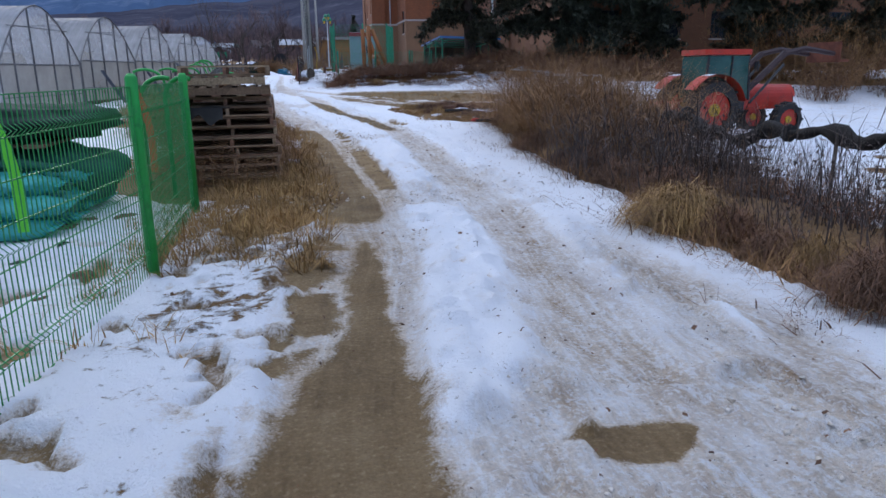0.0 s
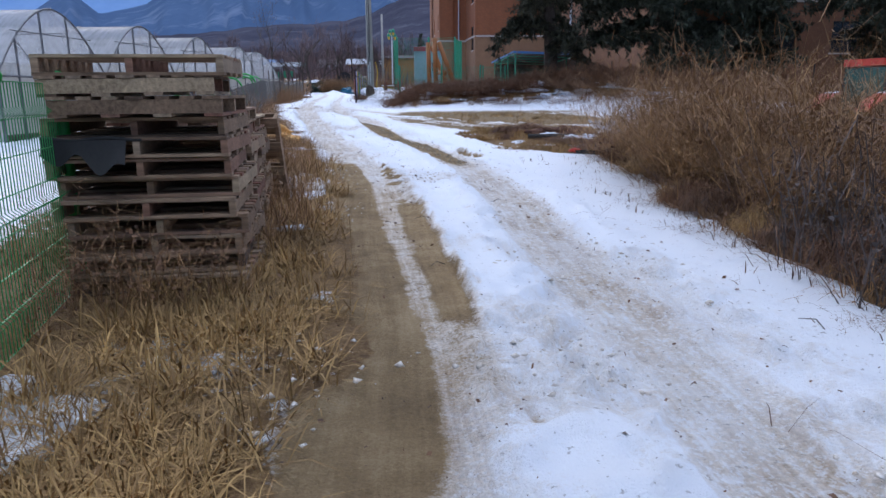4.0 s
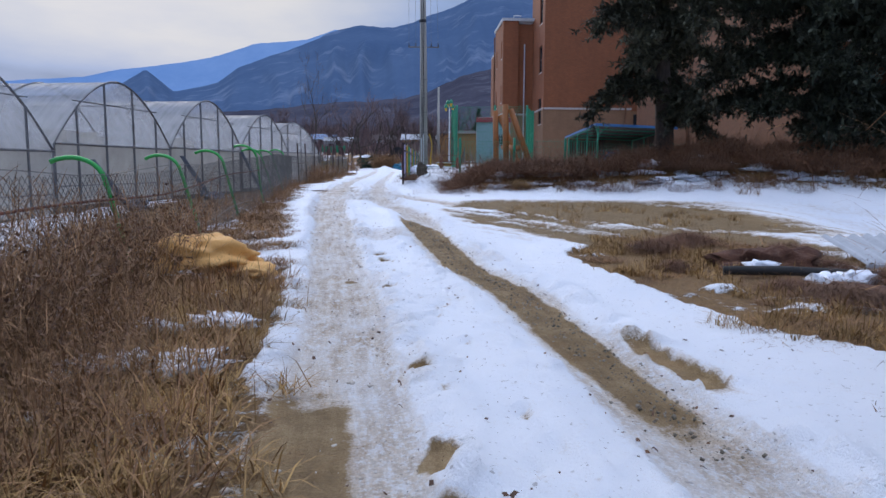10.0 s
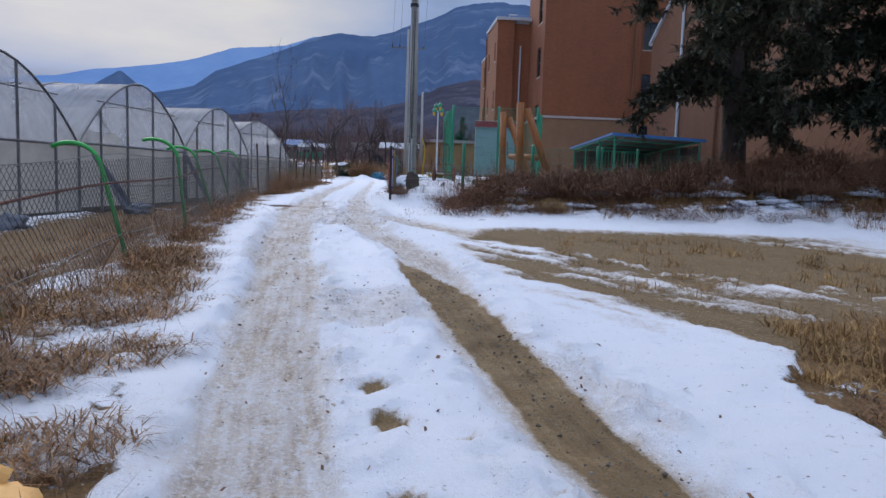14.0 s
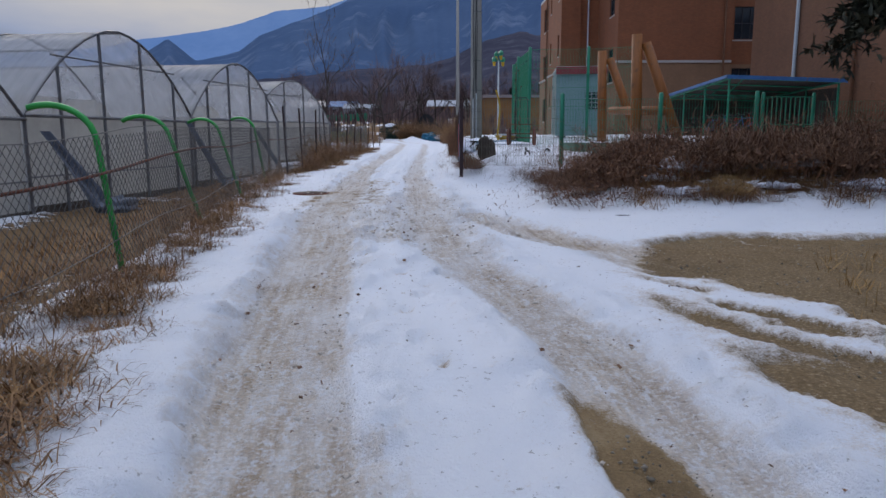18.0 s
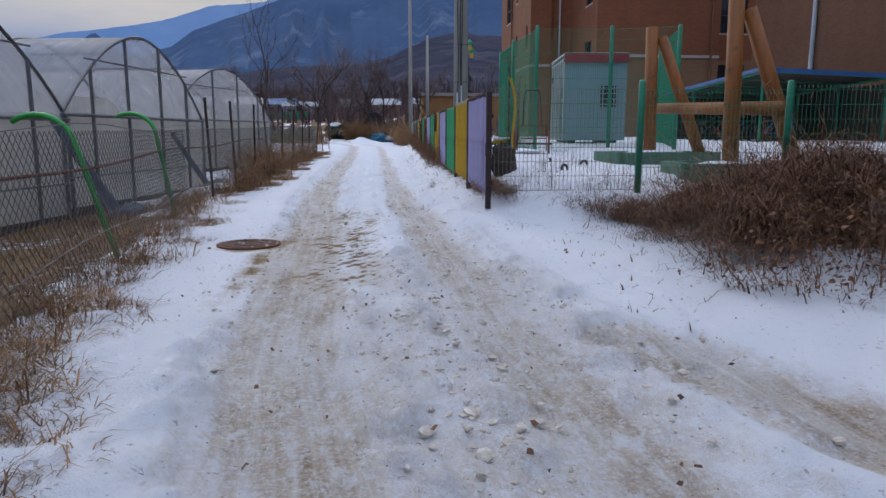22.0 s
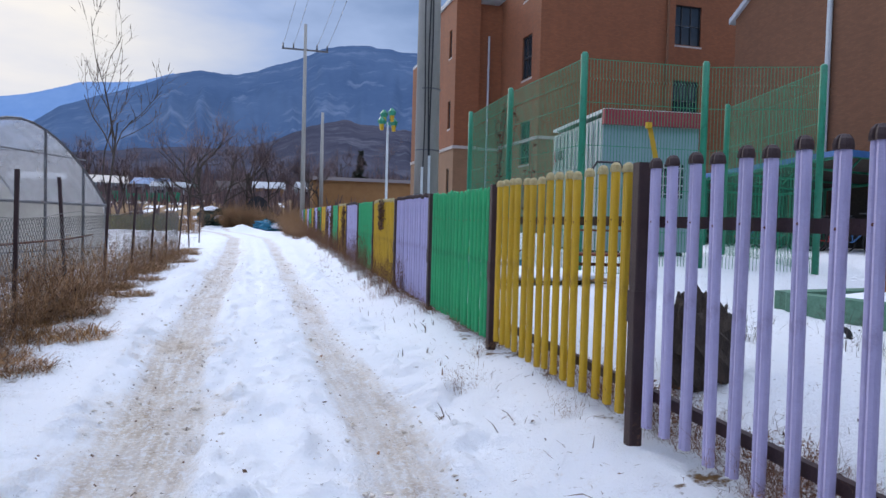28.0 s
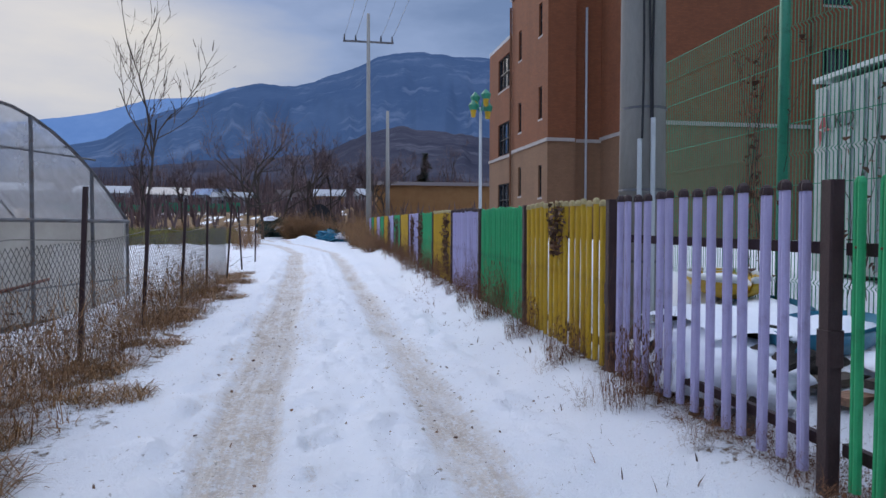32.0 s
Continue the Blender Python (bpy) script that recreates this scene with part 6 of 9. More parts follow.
V_hedge, V_bank, V_weed, V_bare = bush_variants("hedge", 4, 100), bush_variants("bank", 4, 200), bush_variants("weed", 4, 300), bush_variants("bare", 3, 400)
V_tussock, V_straw = bush_variants("tussock", 5, 500), bush_variants("straw", 3, 600)
V_mat = bush_variants("mat", 4, 700)
plant_rng = random.Random(21)


def hedge_size(x, y):
    """The dead hedge stands tall along the lane's bend and is low where it opens to the field."""
    return 1 - 0.5 * float(step(-0.7, 0.5, x - 4.24 - 0.56 * (y - 1.41))) * float(1 - step(14, 16, y))



def plant(variants, x, y, s, name, label, group, sz=None, z=None):
    v = plant_rng.choice(variants)
    m = Matrix.Translation((x, y, (gz(x, y) if z is None else z) - 0.03)) @ Matrix.Rotation(plant_rng.uniform(0, math.tau), 4, "Z") @ Matrix.Diagonal((s, s, sz or s, 1))
    r = root(name, m, label, "bush", group)
    part("stalk_tangle", v[0], None, r)["kind"] = "stuff"
    part("dead_foliage", v[1], None, r)["kind"] = "stuff"


# hedge of dead growth beside the lane
for k in range(46):
    u = k / 45
    y = 4.2 + 14.6 * u + plant_rng.uniform(-0.3, 0.3)
    edge = float(hedge_edge(y))
    x = edge + 0.85 + plant_rng.uniform(0, 1.2)
    if y < 8.5 and x > edge + 1.3:
        continue
    s = hedge_size(x, y) * plant_rng.uniform(0.8, 1.05) * float(np.interp(y, [4, 8, 10, 12, 15], [0.30, 0.36, 0.6, 1.0, 1.15]))
    plant(V_hedge, x, y, s, "dry_bush", "dense brown bush of dead weeds and vines beside the lane", "dead hedge")
for k in range(14):
    x, y = plant_rng.uniform(9.7, 11.4), plant_rng.uniform(13.5, 18.5)
    plant(V_hedge, x, y, hedge_size(x, y) * plant_rng.uniform(0.9, 1.1), "dry_bush", "dense brown bush of dead weeds and vines beside the lane", "dead hedge")
for k in range(52):
    y = plant_rng.uniform(3.6, 12.0)
    x = plant_rng.uniform(8.2, 10.4)
    plant(V_bare, x, y, plant_rng.uniform(0.6, 0.9), "bare_shrub", "bare grey-brown shrub with upright stems over snow", "bare shrubs")
for k in range(40):
    y = 3.6 + 10.4 * k / 39
    plant(V_weed if k % 3 else V_bank, plant_rng.uniform(10.2, 10.9), y, plant_rng.uniform(0.6, 0.85), "dry_bush", "dead brown vines and stems grown through the shade net", "growth along the net")
for k in range(16):
    plant(V_hedge, plant_rng.uniform(30, 46), plant_rng.uniform(30, 37), plant_rng.uniform(1.6, 2.6), "dry_bush", "tall brown thicket beyond the field", "thicket beyond the field")
for k in range(22):
    y = plant_rng.uniform(11, 19.5)
    x = plant_rng.uniform(9.6, 11.8)
    plant(V_hedge, x, y, hedge_size(x, y) * plant_rng.uniform(0.8, 1.1), "dry_bush", "dense brown bush of dead weeds and vines beside the lane", "dead hedge")
for k in range(28):
    y = 3.6 + 14.6 * k / 27 + plant_rng.uniform(-0.25, 0.25)
    e = float(hedge_edge(y)) + 0.2
    plant(V_straw if k % 4 == 0 else V_tussock, e + plant_rng.uniform(0.15, 0.6), y, plant_rng.uniform(0.5, 0.8), "straw_tussock", "drooping clump of brown dead grass beside the lane", "straw tussocks")
plant(V_straw, 7.85, 7.3, 0.9, "straw_tussock", "large drooping clump of straw-coloured dead grass", "straw tussocks")
for k in range(14):
    y = 3.6 + 13.5 * k / 13 + plant_rng.uniform(-0.3, 0.3)
    e = float(hedge_edge(y)) + 0.2
    plant(V_weed, e - plant_rng.uniform(0.15, 0.55), y, plant_rng.uniform(0.3, 0.42), "dead_weed", "low dead weed poking out of the snow", "weeds before the hedge", sz=plant_rng.uniform(0.14, 0.24))
# growth on the bank below the playground
for k in range(110):
    x = 7.2 + 16.5 * (k / 109) + plant_rng.uniform(-0.5, 0.5)
    y = 40.3 - 0.16 * (x - 7) + plant_rng.uniform(-1.5, 1.5)
    plant(V_tussock if k % 3 else V_bank, x, y, plant_rng.uniform(0.85, 1.3), "bank_scrub", "low drooping mound of brown dead grass and creepers on the bank", "bank scrub")
for x, y, s in ((6.5, 43.2, 0.7), (6.9, 42.6, 0.9), (7.1, 41.9, 1.0), (7.5, 41.2, 1.2), (7.4, 40.4, 1.1), (7.8, 42.4, 1.2), (8.1, 41.7, 1.3), (8.3, 40.7, 1.3), (8.6, 42.3, 1.2), (7.7, 39.6, 0.9), (8.9, 41.4, 1.3), (9.3, 42.2, 1.2), (6.7, 41.2, 0.5), (7.0, 40.6, 0.5), (7.9, 43.0, 1.0)):
    plant(V_bank, x + 0.25, y - 0.2, s * 0.8, "bank_scrub", "low tangle of dark brown dead brambles on the bank", "bank scrub", sz=s * 0.75)
    plant(V_tussock if s > 0.8 else V_bank, x, y, s * 0.85, "bank_scrub", "low tangle of dark brown dead creepers on the bank", "bank scrub", sz=s * 0.65)
plant(V_straw, 8.75, 38.0, 0.62, "straw_tussock", "rounded clump of golden dead grass on the bank", "straw tussocks")
for k in range(18):
    x = plant_rng.uniform(18, 36)
    plant(V_tussock, x, 38.5 + plant_rng.uniform(-1.5, 1.5), plant_rng.uniform(1.0, 1.5), "dry_bush", "brown dead weeds under the trees", "weeds under the trees")


def chain_x(y):
    return float(np.interp(y, [19, 26, 34, 45, 54, 64, 80], [1.95, 1.7, 1.25, 0.15, 0.2, 0.5, 0.9]))


for k in range(40):
    x, y = plant_rng.uniform(7.9, 11.2), plant_rng.uniform(20.6, 27.4)
    plant(V_mat if k % 3 else V_tussock, x, y, plant_rng.uniform(0.5, 1.0), "grass_tuft", "flattened tangle of brown dead grass beside the lot", "grass tufts by the lot", sz=plant_rng.uniform(0.25, 0.5))


# dead creepers grown into the fences
def creeper(name, label, x, y, z0, z1, width, strands, leaves, seed):
    """Wiry stems climbing a fence that runs along y, with dry leaves still hanging on them."""
    rs = np.random.RandomState(seed)
    c = root(name, Matrix.Translation((x, y, z0)), label, "creeper", "dead creepers on the fences")
    h, B, T = z1 - z0, [], []
    for k in range(strands):
        u0 = rs.uniform(-0.5, 0.5) * width * 0.5
        pts = [(rs.uniform(-0.02, 0.02), u0 + width * 0.3 * (v - 0.2) * math.sin(3.1 * v + k) + rs.uniform(-0.04, 0.04), v * h * rs.uniform(0.85, 1.0)) for v in np.linspace(0, 1, 9)]
        part("stem", Geo().tube(pts, [0.0045 - 0.0003 * i for i in range(9)], 5), M_bark, c)
        for _ in range(leaves // strands):
            i = rs.randint(8)
            p = np.array(pts[i]) + (np.array(pts[i + 1]) - np.array(pts[i])) * rs.rand() + rs.normal(size=3) * (0.02, 0.07, 0.06)
            a = rs.uniform(0, math.tau)
            B.append(p)
            T.append(p + np.array([0.025 * math.cos(a), 0.05 * math.sin(a), rs.uniform(-0.07, 0.02)]))
    part("dead_leaves", blade_mesh("dead_leaves", np.array(B), np.array(T), rs.uniform(0.02, 0.06, len(B)), M_leaf_brown, 0.1), None, c, "dry brown leaves")["kind"] = "stuff"


creeper("dead_creeper", "dry brown creeper climbing the tall green mesh fence", 7.47, 55.1, 1.5, 4.45, 1.5, 9, 260, 3)
creeper("dead_creeper", "dry brown creeper climbing the tall green mesh fence", 7.45, 53.6, 1.5, 3.4, 0.8, 4, 60, 4)
for k, (y, zt, w) in enumerate(((55.2, 2.4, 0.5), (62.3, 2.45, 0.9), (66.5, 2.5, 1.2), (68.6, 2.5, 1.0), (73.5, 2.55, 1.4), (77.0, 2.55, 1.2))):
    creeper("dead_creeper", "tangle of dry brown creeper hanging over the painted fence", yard_line(y) - 0.06, y, zt - (0.5 if k == 0 else 1.2), zt, w, 8, 200 if k == 0 else 420, 20 + k)


# flattened tufts between the wire fence and the tracks
for k in range(54):
    y = 23.5 + 44 * (k / 53) ** 1.15 + plant_rng.uniform(-0.3, 0.3)
    a_, b_ = chain_x(y) + 0.1, float(verge_edge(y)) - 0.15
    x = a_ + (b_ - a_) * plant_rng.random() ** 2
    plant(V_mat, x, y, plant_rng.uniform(0.6, 1.15) * (0.6 if 31 < y < 47 else 1.0), "grass_tuft", "flattened tuft of red-brown dead grass in the snow", "grass tufts on the verge")
for k in range(36):
    y = 47.8 + 0.42 * k
    plant(V_weed, chain_x(y) + plant_rng.uniform(-0.35, 0.3), y, plant_rng.uniform(0.6, 1.0), "dead_weed", "tall dead brown weed grown into the wire fence", "weeds along the wire fence")
for k in range(20):
    y = 49.8 + 0.26 * k
    plant(V_weed, chain_x(y) + plant_rng.uniform(-0.2, 0.16), y, plant_rng.uniform(0.65, 1.05), "dead_weed", "tall dead brown weed grown into the wire fence", "weeds along the wire fence")
for x, y, s in ((1.56, 36.6, 0.75), (1.72, 36.05, 0.85), (1.45, 37.7, 0.5), (0.95, 38.6, 0.8), (1.05, 37.6, 0.9), (1.3, 36.9, 0.9), (1.75, 31.0, 1.2), (2.35, 29.8, 1.0), (2.3, 30.9, 0.9), (2.15, 32.1, 0.8), (1.6, 35.0, 0.8), (2.7, 30.1, 0.6), (1.95, 30.3, 1.2), (2.0, 31.6, 0.8), (1.7, 32.8, 1.0), (2.6, 27.6, 1.1), (2.9, 26.4, 1.0), (2.4, 28.6, 1.2), (2.2, 25.8, 1.2), (2.9, 28.3, 0.7), (3.2, 24.9, 0.9), (2.5, 33.4, 0.5), (1.5, 33.8, 0.9)):
    plant(V_mat, x, y, s, "grass_tuft", "flattened tuft of red-brown dead grass in the snow", "grass tufts on the verge")
for k in range(20):
    x = 7.6 + 9.5 * k / 19
    plant(V_bank, x, 37.9 - 0.16 * (x - 8) + plant_rng.uniform(-0.4, 0.5), plant_rng.uniform(0.3, 0.55), "bank_scrub", "small dark bramble in the snow at the foot of the bank", "bank scrub")
# weeds along the wire fence
for k in range(108):
    y = 16.5 + 9.5 * plant_rng.random() ** 1.1
    x = chain_x(y) + plant_rng.uniform(-1.3, 0.85 if y < 22 else 0.6)
    plant(V_weed, x, y, plant_rng.uniform(0.7, 1.25) * (0.62 if x > chain_x(y) + 0.8 else 1.0), "dead_weed", "tall dead brown weed by the wire fence", "weeds along the wire fence")
for k in range(70):
    y = 12.6 + 8.6 * plant_rng.random()
    x = float(verge_edge(y)) - 0.75 - 1.9 * plant_rng.random()
    plant(V_weed, x, y, plant_rng.uniform(0.42, 0.7), "dead_weed", "dead red-brown weed standing in the grass verge", "weeds in the grass verge")
for k in range(66):
    y = plant_rng.uniform(30, 66)
    x = chain_x(y) + plant_rng.uniform(-0.2, 0.45)
    plant(V_weed, x, y, plant_rng.uniform(0.3, 0.62) * (1.25 if y > 48 else 1), "dead_weed", "dead brown weed by the wire fence", "weeds along the wire fence")
for k in range(30):
    y = plant_rng.uniform(45, 92)
    plant(V_weed, yard_line(y) - plant_rng.uniform(0.05, 0.5), y, plant_rng.uniform(0.2, 0.42) * (1.6 if y > 56 else 1), "dead_weed", "dead brown weed at the foot of the painted fence", "weeds along the painted fence")
for k in range(20):
    y = 53 + 1.5 * k
    plant(V_bank, yard_line(y) - 0.18, y, plant_rng.uniform(0.2, 0.32), "fence_creeper", "brown dead creeper climbing the painted fence", "creepers on the painted fence", sz=plant_rng.uniform(0.7, 1.6))
for k in range(34):
    y = 43.6 + 0.33 * k + plant_rng.uniform(-0.1, 0.1)
    plant(V_bank, yard_line(y) + plant_rng.uniform(0.1, 0.4), y, plant_rng.uniform(0.16, 0.34), "fence_scrub", "dark dead twigs and leaves at the foot of the painted fence", "scrub behind the painted fence", z=0.86)
for x, y, s in ((5.3, 43.6, 0.4), (5.9, 43.75, 0.45), (6.5, 43.6, 0.35), (6.9, 43.7, 0.5), (6.2, 45.0, 0.4), (7.1, 46.4, 0.35), (8.0, 43.7, 0.4), (5.6, 44.3, 0.3), (6.6, 47.0, 0.3)):
    plant(V_bare, x, y, s, "yard_weed", "dry weed standing in the snow behind the mesh fence", "weeds in the yard", sz=s * 0.8)
for x, y in ((3.3, 11.0), (3.0, 10.6), (3.5, 10.9), (2.7, 10.8), (3.9, 11.15), (2.4, 10.7), (3.15, 11.1), (2.9, 11.2), (2.75, 11.5), (3.65, 11.1), (2.65, 12.2)):
    plant(V_weed, x, y, plant_rng.uniform(0.5, 0.8), "dead_weed", "dead brown weed beside the pallets", "weeds by the pallets")


def grass_patch(name, label, spots, material, seed, hmin, hmax, lean, width=0.006):
    """Blades over spots (x, y, rx, ry, count)."""
    rs = np.random.RandomState(seed)
    B, T, W = [], [], []
    for x, y, rx, ry, n in spots:
        clump = rs.normal(size=(max(3, n // 45), 2)) * (rx, ry) * 0.62
        c = clump[rs.randint(len(clump), size=n)] + rs.normal(size=(n, 2)) * 0.07
        p = np.stack([x + c[:, 0], y + c[:, 1]], -1)
        z = ground_z(p[:, 0], p[:, 1]) - 0.01
        h = rs.uniform(hmin, hmax, n)
        a = rs.uniform(0, math.tau, n)
        q = lean * rs.rand(n) ** 0.6
        B.append(np.stack([p[:, 0], p[:, 1], z], -1))
        T.append(np.stack([p[:, 0] + np.cos(a) * q * h, p[:, 1] + np.sin(a) * q * h, z + h * np.sqrt(np.maximum(0.03, 1 - (q / 1.6) ** 2)) * (1 - 0.35 * q)], -1))
        W.append(np.full(n, width) * rs.uniform(0.7, 1.4, n))
    me = blade_mesh(name, np.concatenate(B), np.concatenate(T), np.concatenate(W), material, 0.12)
    tagged(new(name, me), label, "grass", kind="stuff")


verge = []
for y in np.arange(7.2, 23.2, 0.42):
    e = float(verge_edge(y)) - 0.05
    verge += [(e - 0.15, y, 0.22, 0.3, 150), (e - 0.6, y, 0.3, 0.3, 300), (e - 1.15, y, 0.35, 0.3, 260)]
    if y > 15:
        verge.append((e - 1.8, y, 0.5, 0.3, 210))
grass_patch("verge_grass", "matted straw-coloured dry grass along the lane", verge, M_straw, 1, 0.08, 0.34, 1.55)
brown_verge = []
for y in np.arange(12.6, 24.0, 0.36):
    e = float(verge_edge(y)) - 0.05
    brown_verge += [(e - 0.45, y, 0.3, 0.3, 90), (e - 1.0, y, 0.35, 0.3, 210), (e - 1.6, y, 0.4, 0.3, 210), (e - 2.2, y, 0.4, 0.3, 190)]
grass_patch("brown_grass", "tangled red-brown dead grass and stalks along the lane", brown_verge, M_weed, 9, 0.12, 0.5, 1.3)
verge2 = []
vr = random.Random(31)
for y in np.arange(26, 66, 0.7):
    e = float(verge_edge(y)) - 0.1
    c = chain_x(y)
    for _ in range(3 if y < 31 else 1):
        verge2.append((vr.uniform(c - 0.1, min(c + 0.6, e)), y + vr.uniform(-0.4, 0.4), 0.22, 0.22, 130))
    verge2.append((c + 0.15, y, 0.22, 0.4, 220))
    verge2.append((c - 0.7, y, 0.4, 0.4, 120))
inner = []
for y in np.arange(23, 50, 0.5):
    c = chain_x(y)
    inner += [(c - vr.uniform(0.3, 2.6), y + vr.uniform(-0.3, 0.3), 0.4, 0.3, 110) for _ in range(3)]
grass_patch("inner_grass", "flattened brown dead grass between wire fence and greenhouses", inner, M_dry, 12, 0.06, 0.22, 1.6)
grass_patch("fence_grass", "tufts of brown dry grass in the snow by the wire fence", verge2, M_weed, 2, 0.08, 0.3, 1.6)
hedge_grass = []
for y in np.arange(3.8, 19.5, 0.4):
    e = float(hedge_edge(y)) + 0.12
    hedge_grass += [(e + 0.1, y, 0.2, 0.3, 70), (e + 0.55, y, 0.3, 0.3, 130)]
grass_patch("hedge_grass", "long straw-coloured dry grass at the foot of the hedge", hedge_grass, M_dry, 3, 0.12, 0.42, 1.55)
lot_grass = [(vr.gauss(9.0, 1.0), vr.gauss(21.8, 1.1), 0.3, 0.3, 190) for _ in range(26)] + [(vr.gauss(9.5, 1.1), vr.gauss(25.5, 1.0), 0.3, 0.3, 230) for _ in range(40)] + [(vr.uniform(7.6, 13), vr.uniform(28.5, 34.5), 0.3, 0.25, 70) for _ in range(40)] + [(8.5, 37.9, 0.3, 0.25, 900), (8.9, 37.8, 0.25, 0.2, 500)]
lot_grass = [q for q in lot_grass if q[0] > 7.7]
grass_patch("lot_grass", "short dry grass between snow patches", lot_grass, M_straw, 4, 0.06, 0.24, 1.2)
bank_grass = [(7.5 + 14 * vr.random(), 0, 0.4, 0.35, 240) for _ in range(70)]
bank_grass = [(x, 38.3 - 0.16 * (x - 7) + vr.uniform(-0.6, 1.6), a, b, n) for x, _, a, b, n in bank_grass]
grass_patch("bank_grass", "dead brown grass over the bank", bank_grass, M_dry, 5, 0.15, 0.45, 1.1)
start_grass = [(vr.uniform(3.3, 4.25), vr.uniform(7.2, 10.6), 0.25, 0.25, 260) for _ in range(34)] + [(vr.uniform(2.7, 3.6), vr.uniform(5.5, 9.6), 0.18, 0.25, 70) for _ in range(22)]
grass_patch("start_grass", "clumps of straw-coloured dry grass by the green fence", start_grass, M_straw, 6, 0.08, 0.27, 1.6)
lot_twigs = [(float(right_track(y)) + vr.uniform(1.0, 2.0), y, 0.25, 0.25, 14) for y in np.arange(3, 20, 0.45)] + [(yard_line(y) - vr.uniform(0.2, 0.9), y, 0.2, 0.2, 14) for y in np.arange(44, 66, 0.45)] + [(vr.uniform(5.2, 7.2), vr.uniform(38, 42.5), 0.25, 0.25, 12) for _ in range(40)]
grass_patch("snow_twigs", "scattered dead twigs and leaves sticking out of the snow", lot_twigs, M_leaf_brown, 7, 0.04, 0.2, 1.3, 0.009)

field = [(vr.uniform(-15, -2.2), vr.uniform(94, 100), 0.6, 0.6, 190) for _ in range(90)]
grass_patch("field_grass", "tall olive-green winter growth along the edge of the snowy field", field, M_olive, 8, 0.5, 1.35, 0.5, 0.016)


# ---------------------------------------------------------------- trees
def conifer(x, y, h, crown_r, clear, seed, label, droop=0.25, dense=1.0, lean=0.0, needles=None, cone=False):
    rs = np.random.RandomState(seed)
    z0 = gz(x, y) - 0.1
    t = root("conifer", Matrix.Translation((x, y, z0)), label, "tree", "conifers by the school")
    top = h * 0.98
    bend = lambda z: np.array([lean * z / h * 2.0 + 0.12 * math.sin(z * 0.7 + seed), 0.1 * math.sin(z * 0.5), z])
    part("trunk", Geo().tube([tuple(bend(z)) for z in np.linspace(0, top, 12)], list(np.linspace(0.30, 0.04, 12) * (h / 12)), 10), M_bark, t, smooth=True)
    limbs, B, T, W = Geo(), [], [], []
    n = int(34 * dense * h / 10)
    for k in range(n):
        u = (k + rs.rand()) / n
        z = clear + (top - clear) * u
        a = rs.uniform(0, math.tau)
        shape = (math.sin(math.pi * min(1, 0.22 + 0.78 * u)) ** 0.7) * (1 - 0.25 * u)
        if cone:
            shape = 1.02 - u
        L = crown_r * shape * rs.uniform(0.5, 1.2)
        p0 = bend(z)
        d = np.array([math.cos(a), math.sin(a), rs.uniform(-0.1, 0.35)])
        pts = [p0 + d * L * s + np.array([0, 0, -droop * L * s * s]) + rs.normal(size=3) * 0.06 * s for s in np.linspace(0, 1, 5)]
        limbs.tube([tuple(p) for p in pts], [0.045 * (1 - 0.8 * s) * (h / 12) + 0.007 for s in np.linspace(0, 1, 5)], 4, False)
        # side shoots hang from the limb, needles stand along each shoot
        m = max(8, int(22 * L))
        s = 0.03 + 0.97 * rs.rand(m) ** 0.9
        c0 = pts[0] + (pts[-1] - pts[0]) * s[:, None]
        c0[:, 2] -= droop * L * (s * s - s)
        q = rs.normal(size=(m, 3)) * (0.8, 0.8, 0.3) + d * 0.5 + (0, 0, -droop)
        q = q / np.linalg.norm(q, axis=1, keepdims=True) * rs.uniform(0.3, 0.75, m)[:, None] * (0.6 + 0.25 * L)
        B.append(c0), T.append(c0 + q), W.append(np.full(m, 0.012))
        e = 42
        r = rs.rand(m, e, 1)
        c = c0[:, None] + q[:, None] * r + rs.normal(size=(m, e, 3)) * 0.035
        w = rs.normal(size=(m, e, 3)) * (1, 1, 0.8) + q[:, None] * 1.2
        w = w / np.linalg.norm(w, axis=2, keepdims=True) * rs.uniform(0.12, 0.30, (m, e, 1))
        B.append(c.reshape(-1, 3)), T.append((c + w).reshape(-1, 3)), W.append(rs.uniform(0.035, 0.085, m * e))
    part("limb_work", limbs, M_bark, t)["kind"] = "stuff"
    part("crown", blade_mesh("crown", np.concatenate(B), np.concatenate(T), np.concatenate(W), needles or M_needles, 0.1), None, t, "dark green-brown needles")["kind"] = "stuff"


conifer(14.1, 39.9, 14.0, 2.7, 2.0, 1, "tall thin-crowned olive conifer with drooping boughs on the bank", 0.5, 1.25, 0.0, M_needles_dull)
conifer(20.2, 40.3, 11.0, 4.6, 1.7, 2, "broad dark pine with a leaning trunk", 0.25, 1.3, -0.3)
conifer(26.2, 42.6, 11.0, 3.6, 1.3, 3, "dark conifer before the school wall", 0.3, 1.4)
conifer(31.5, 38.5, 10.0, 4.2, 1.8, 5, "broad dark pine beyond the field", 0.15, 1.4)
conifer(37.0, 37.0, 10.0, 4.0, 1.6, 6, "dark conifer beyond the field", 0.2, 1.2)
conifer(16.8, 135.0, 8.2, 2.0, 0.3, 7, "small dark spruce behind the long low house", 0.3, 1.6, cone=True)


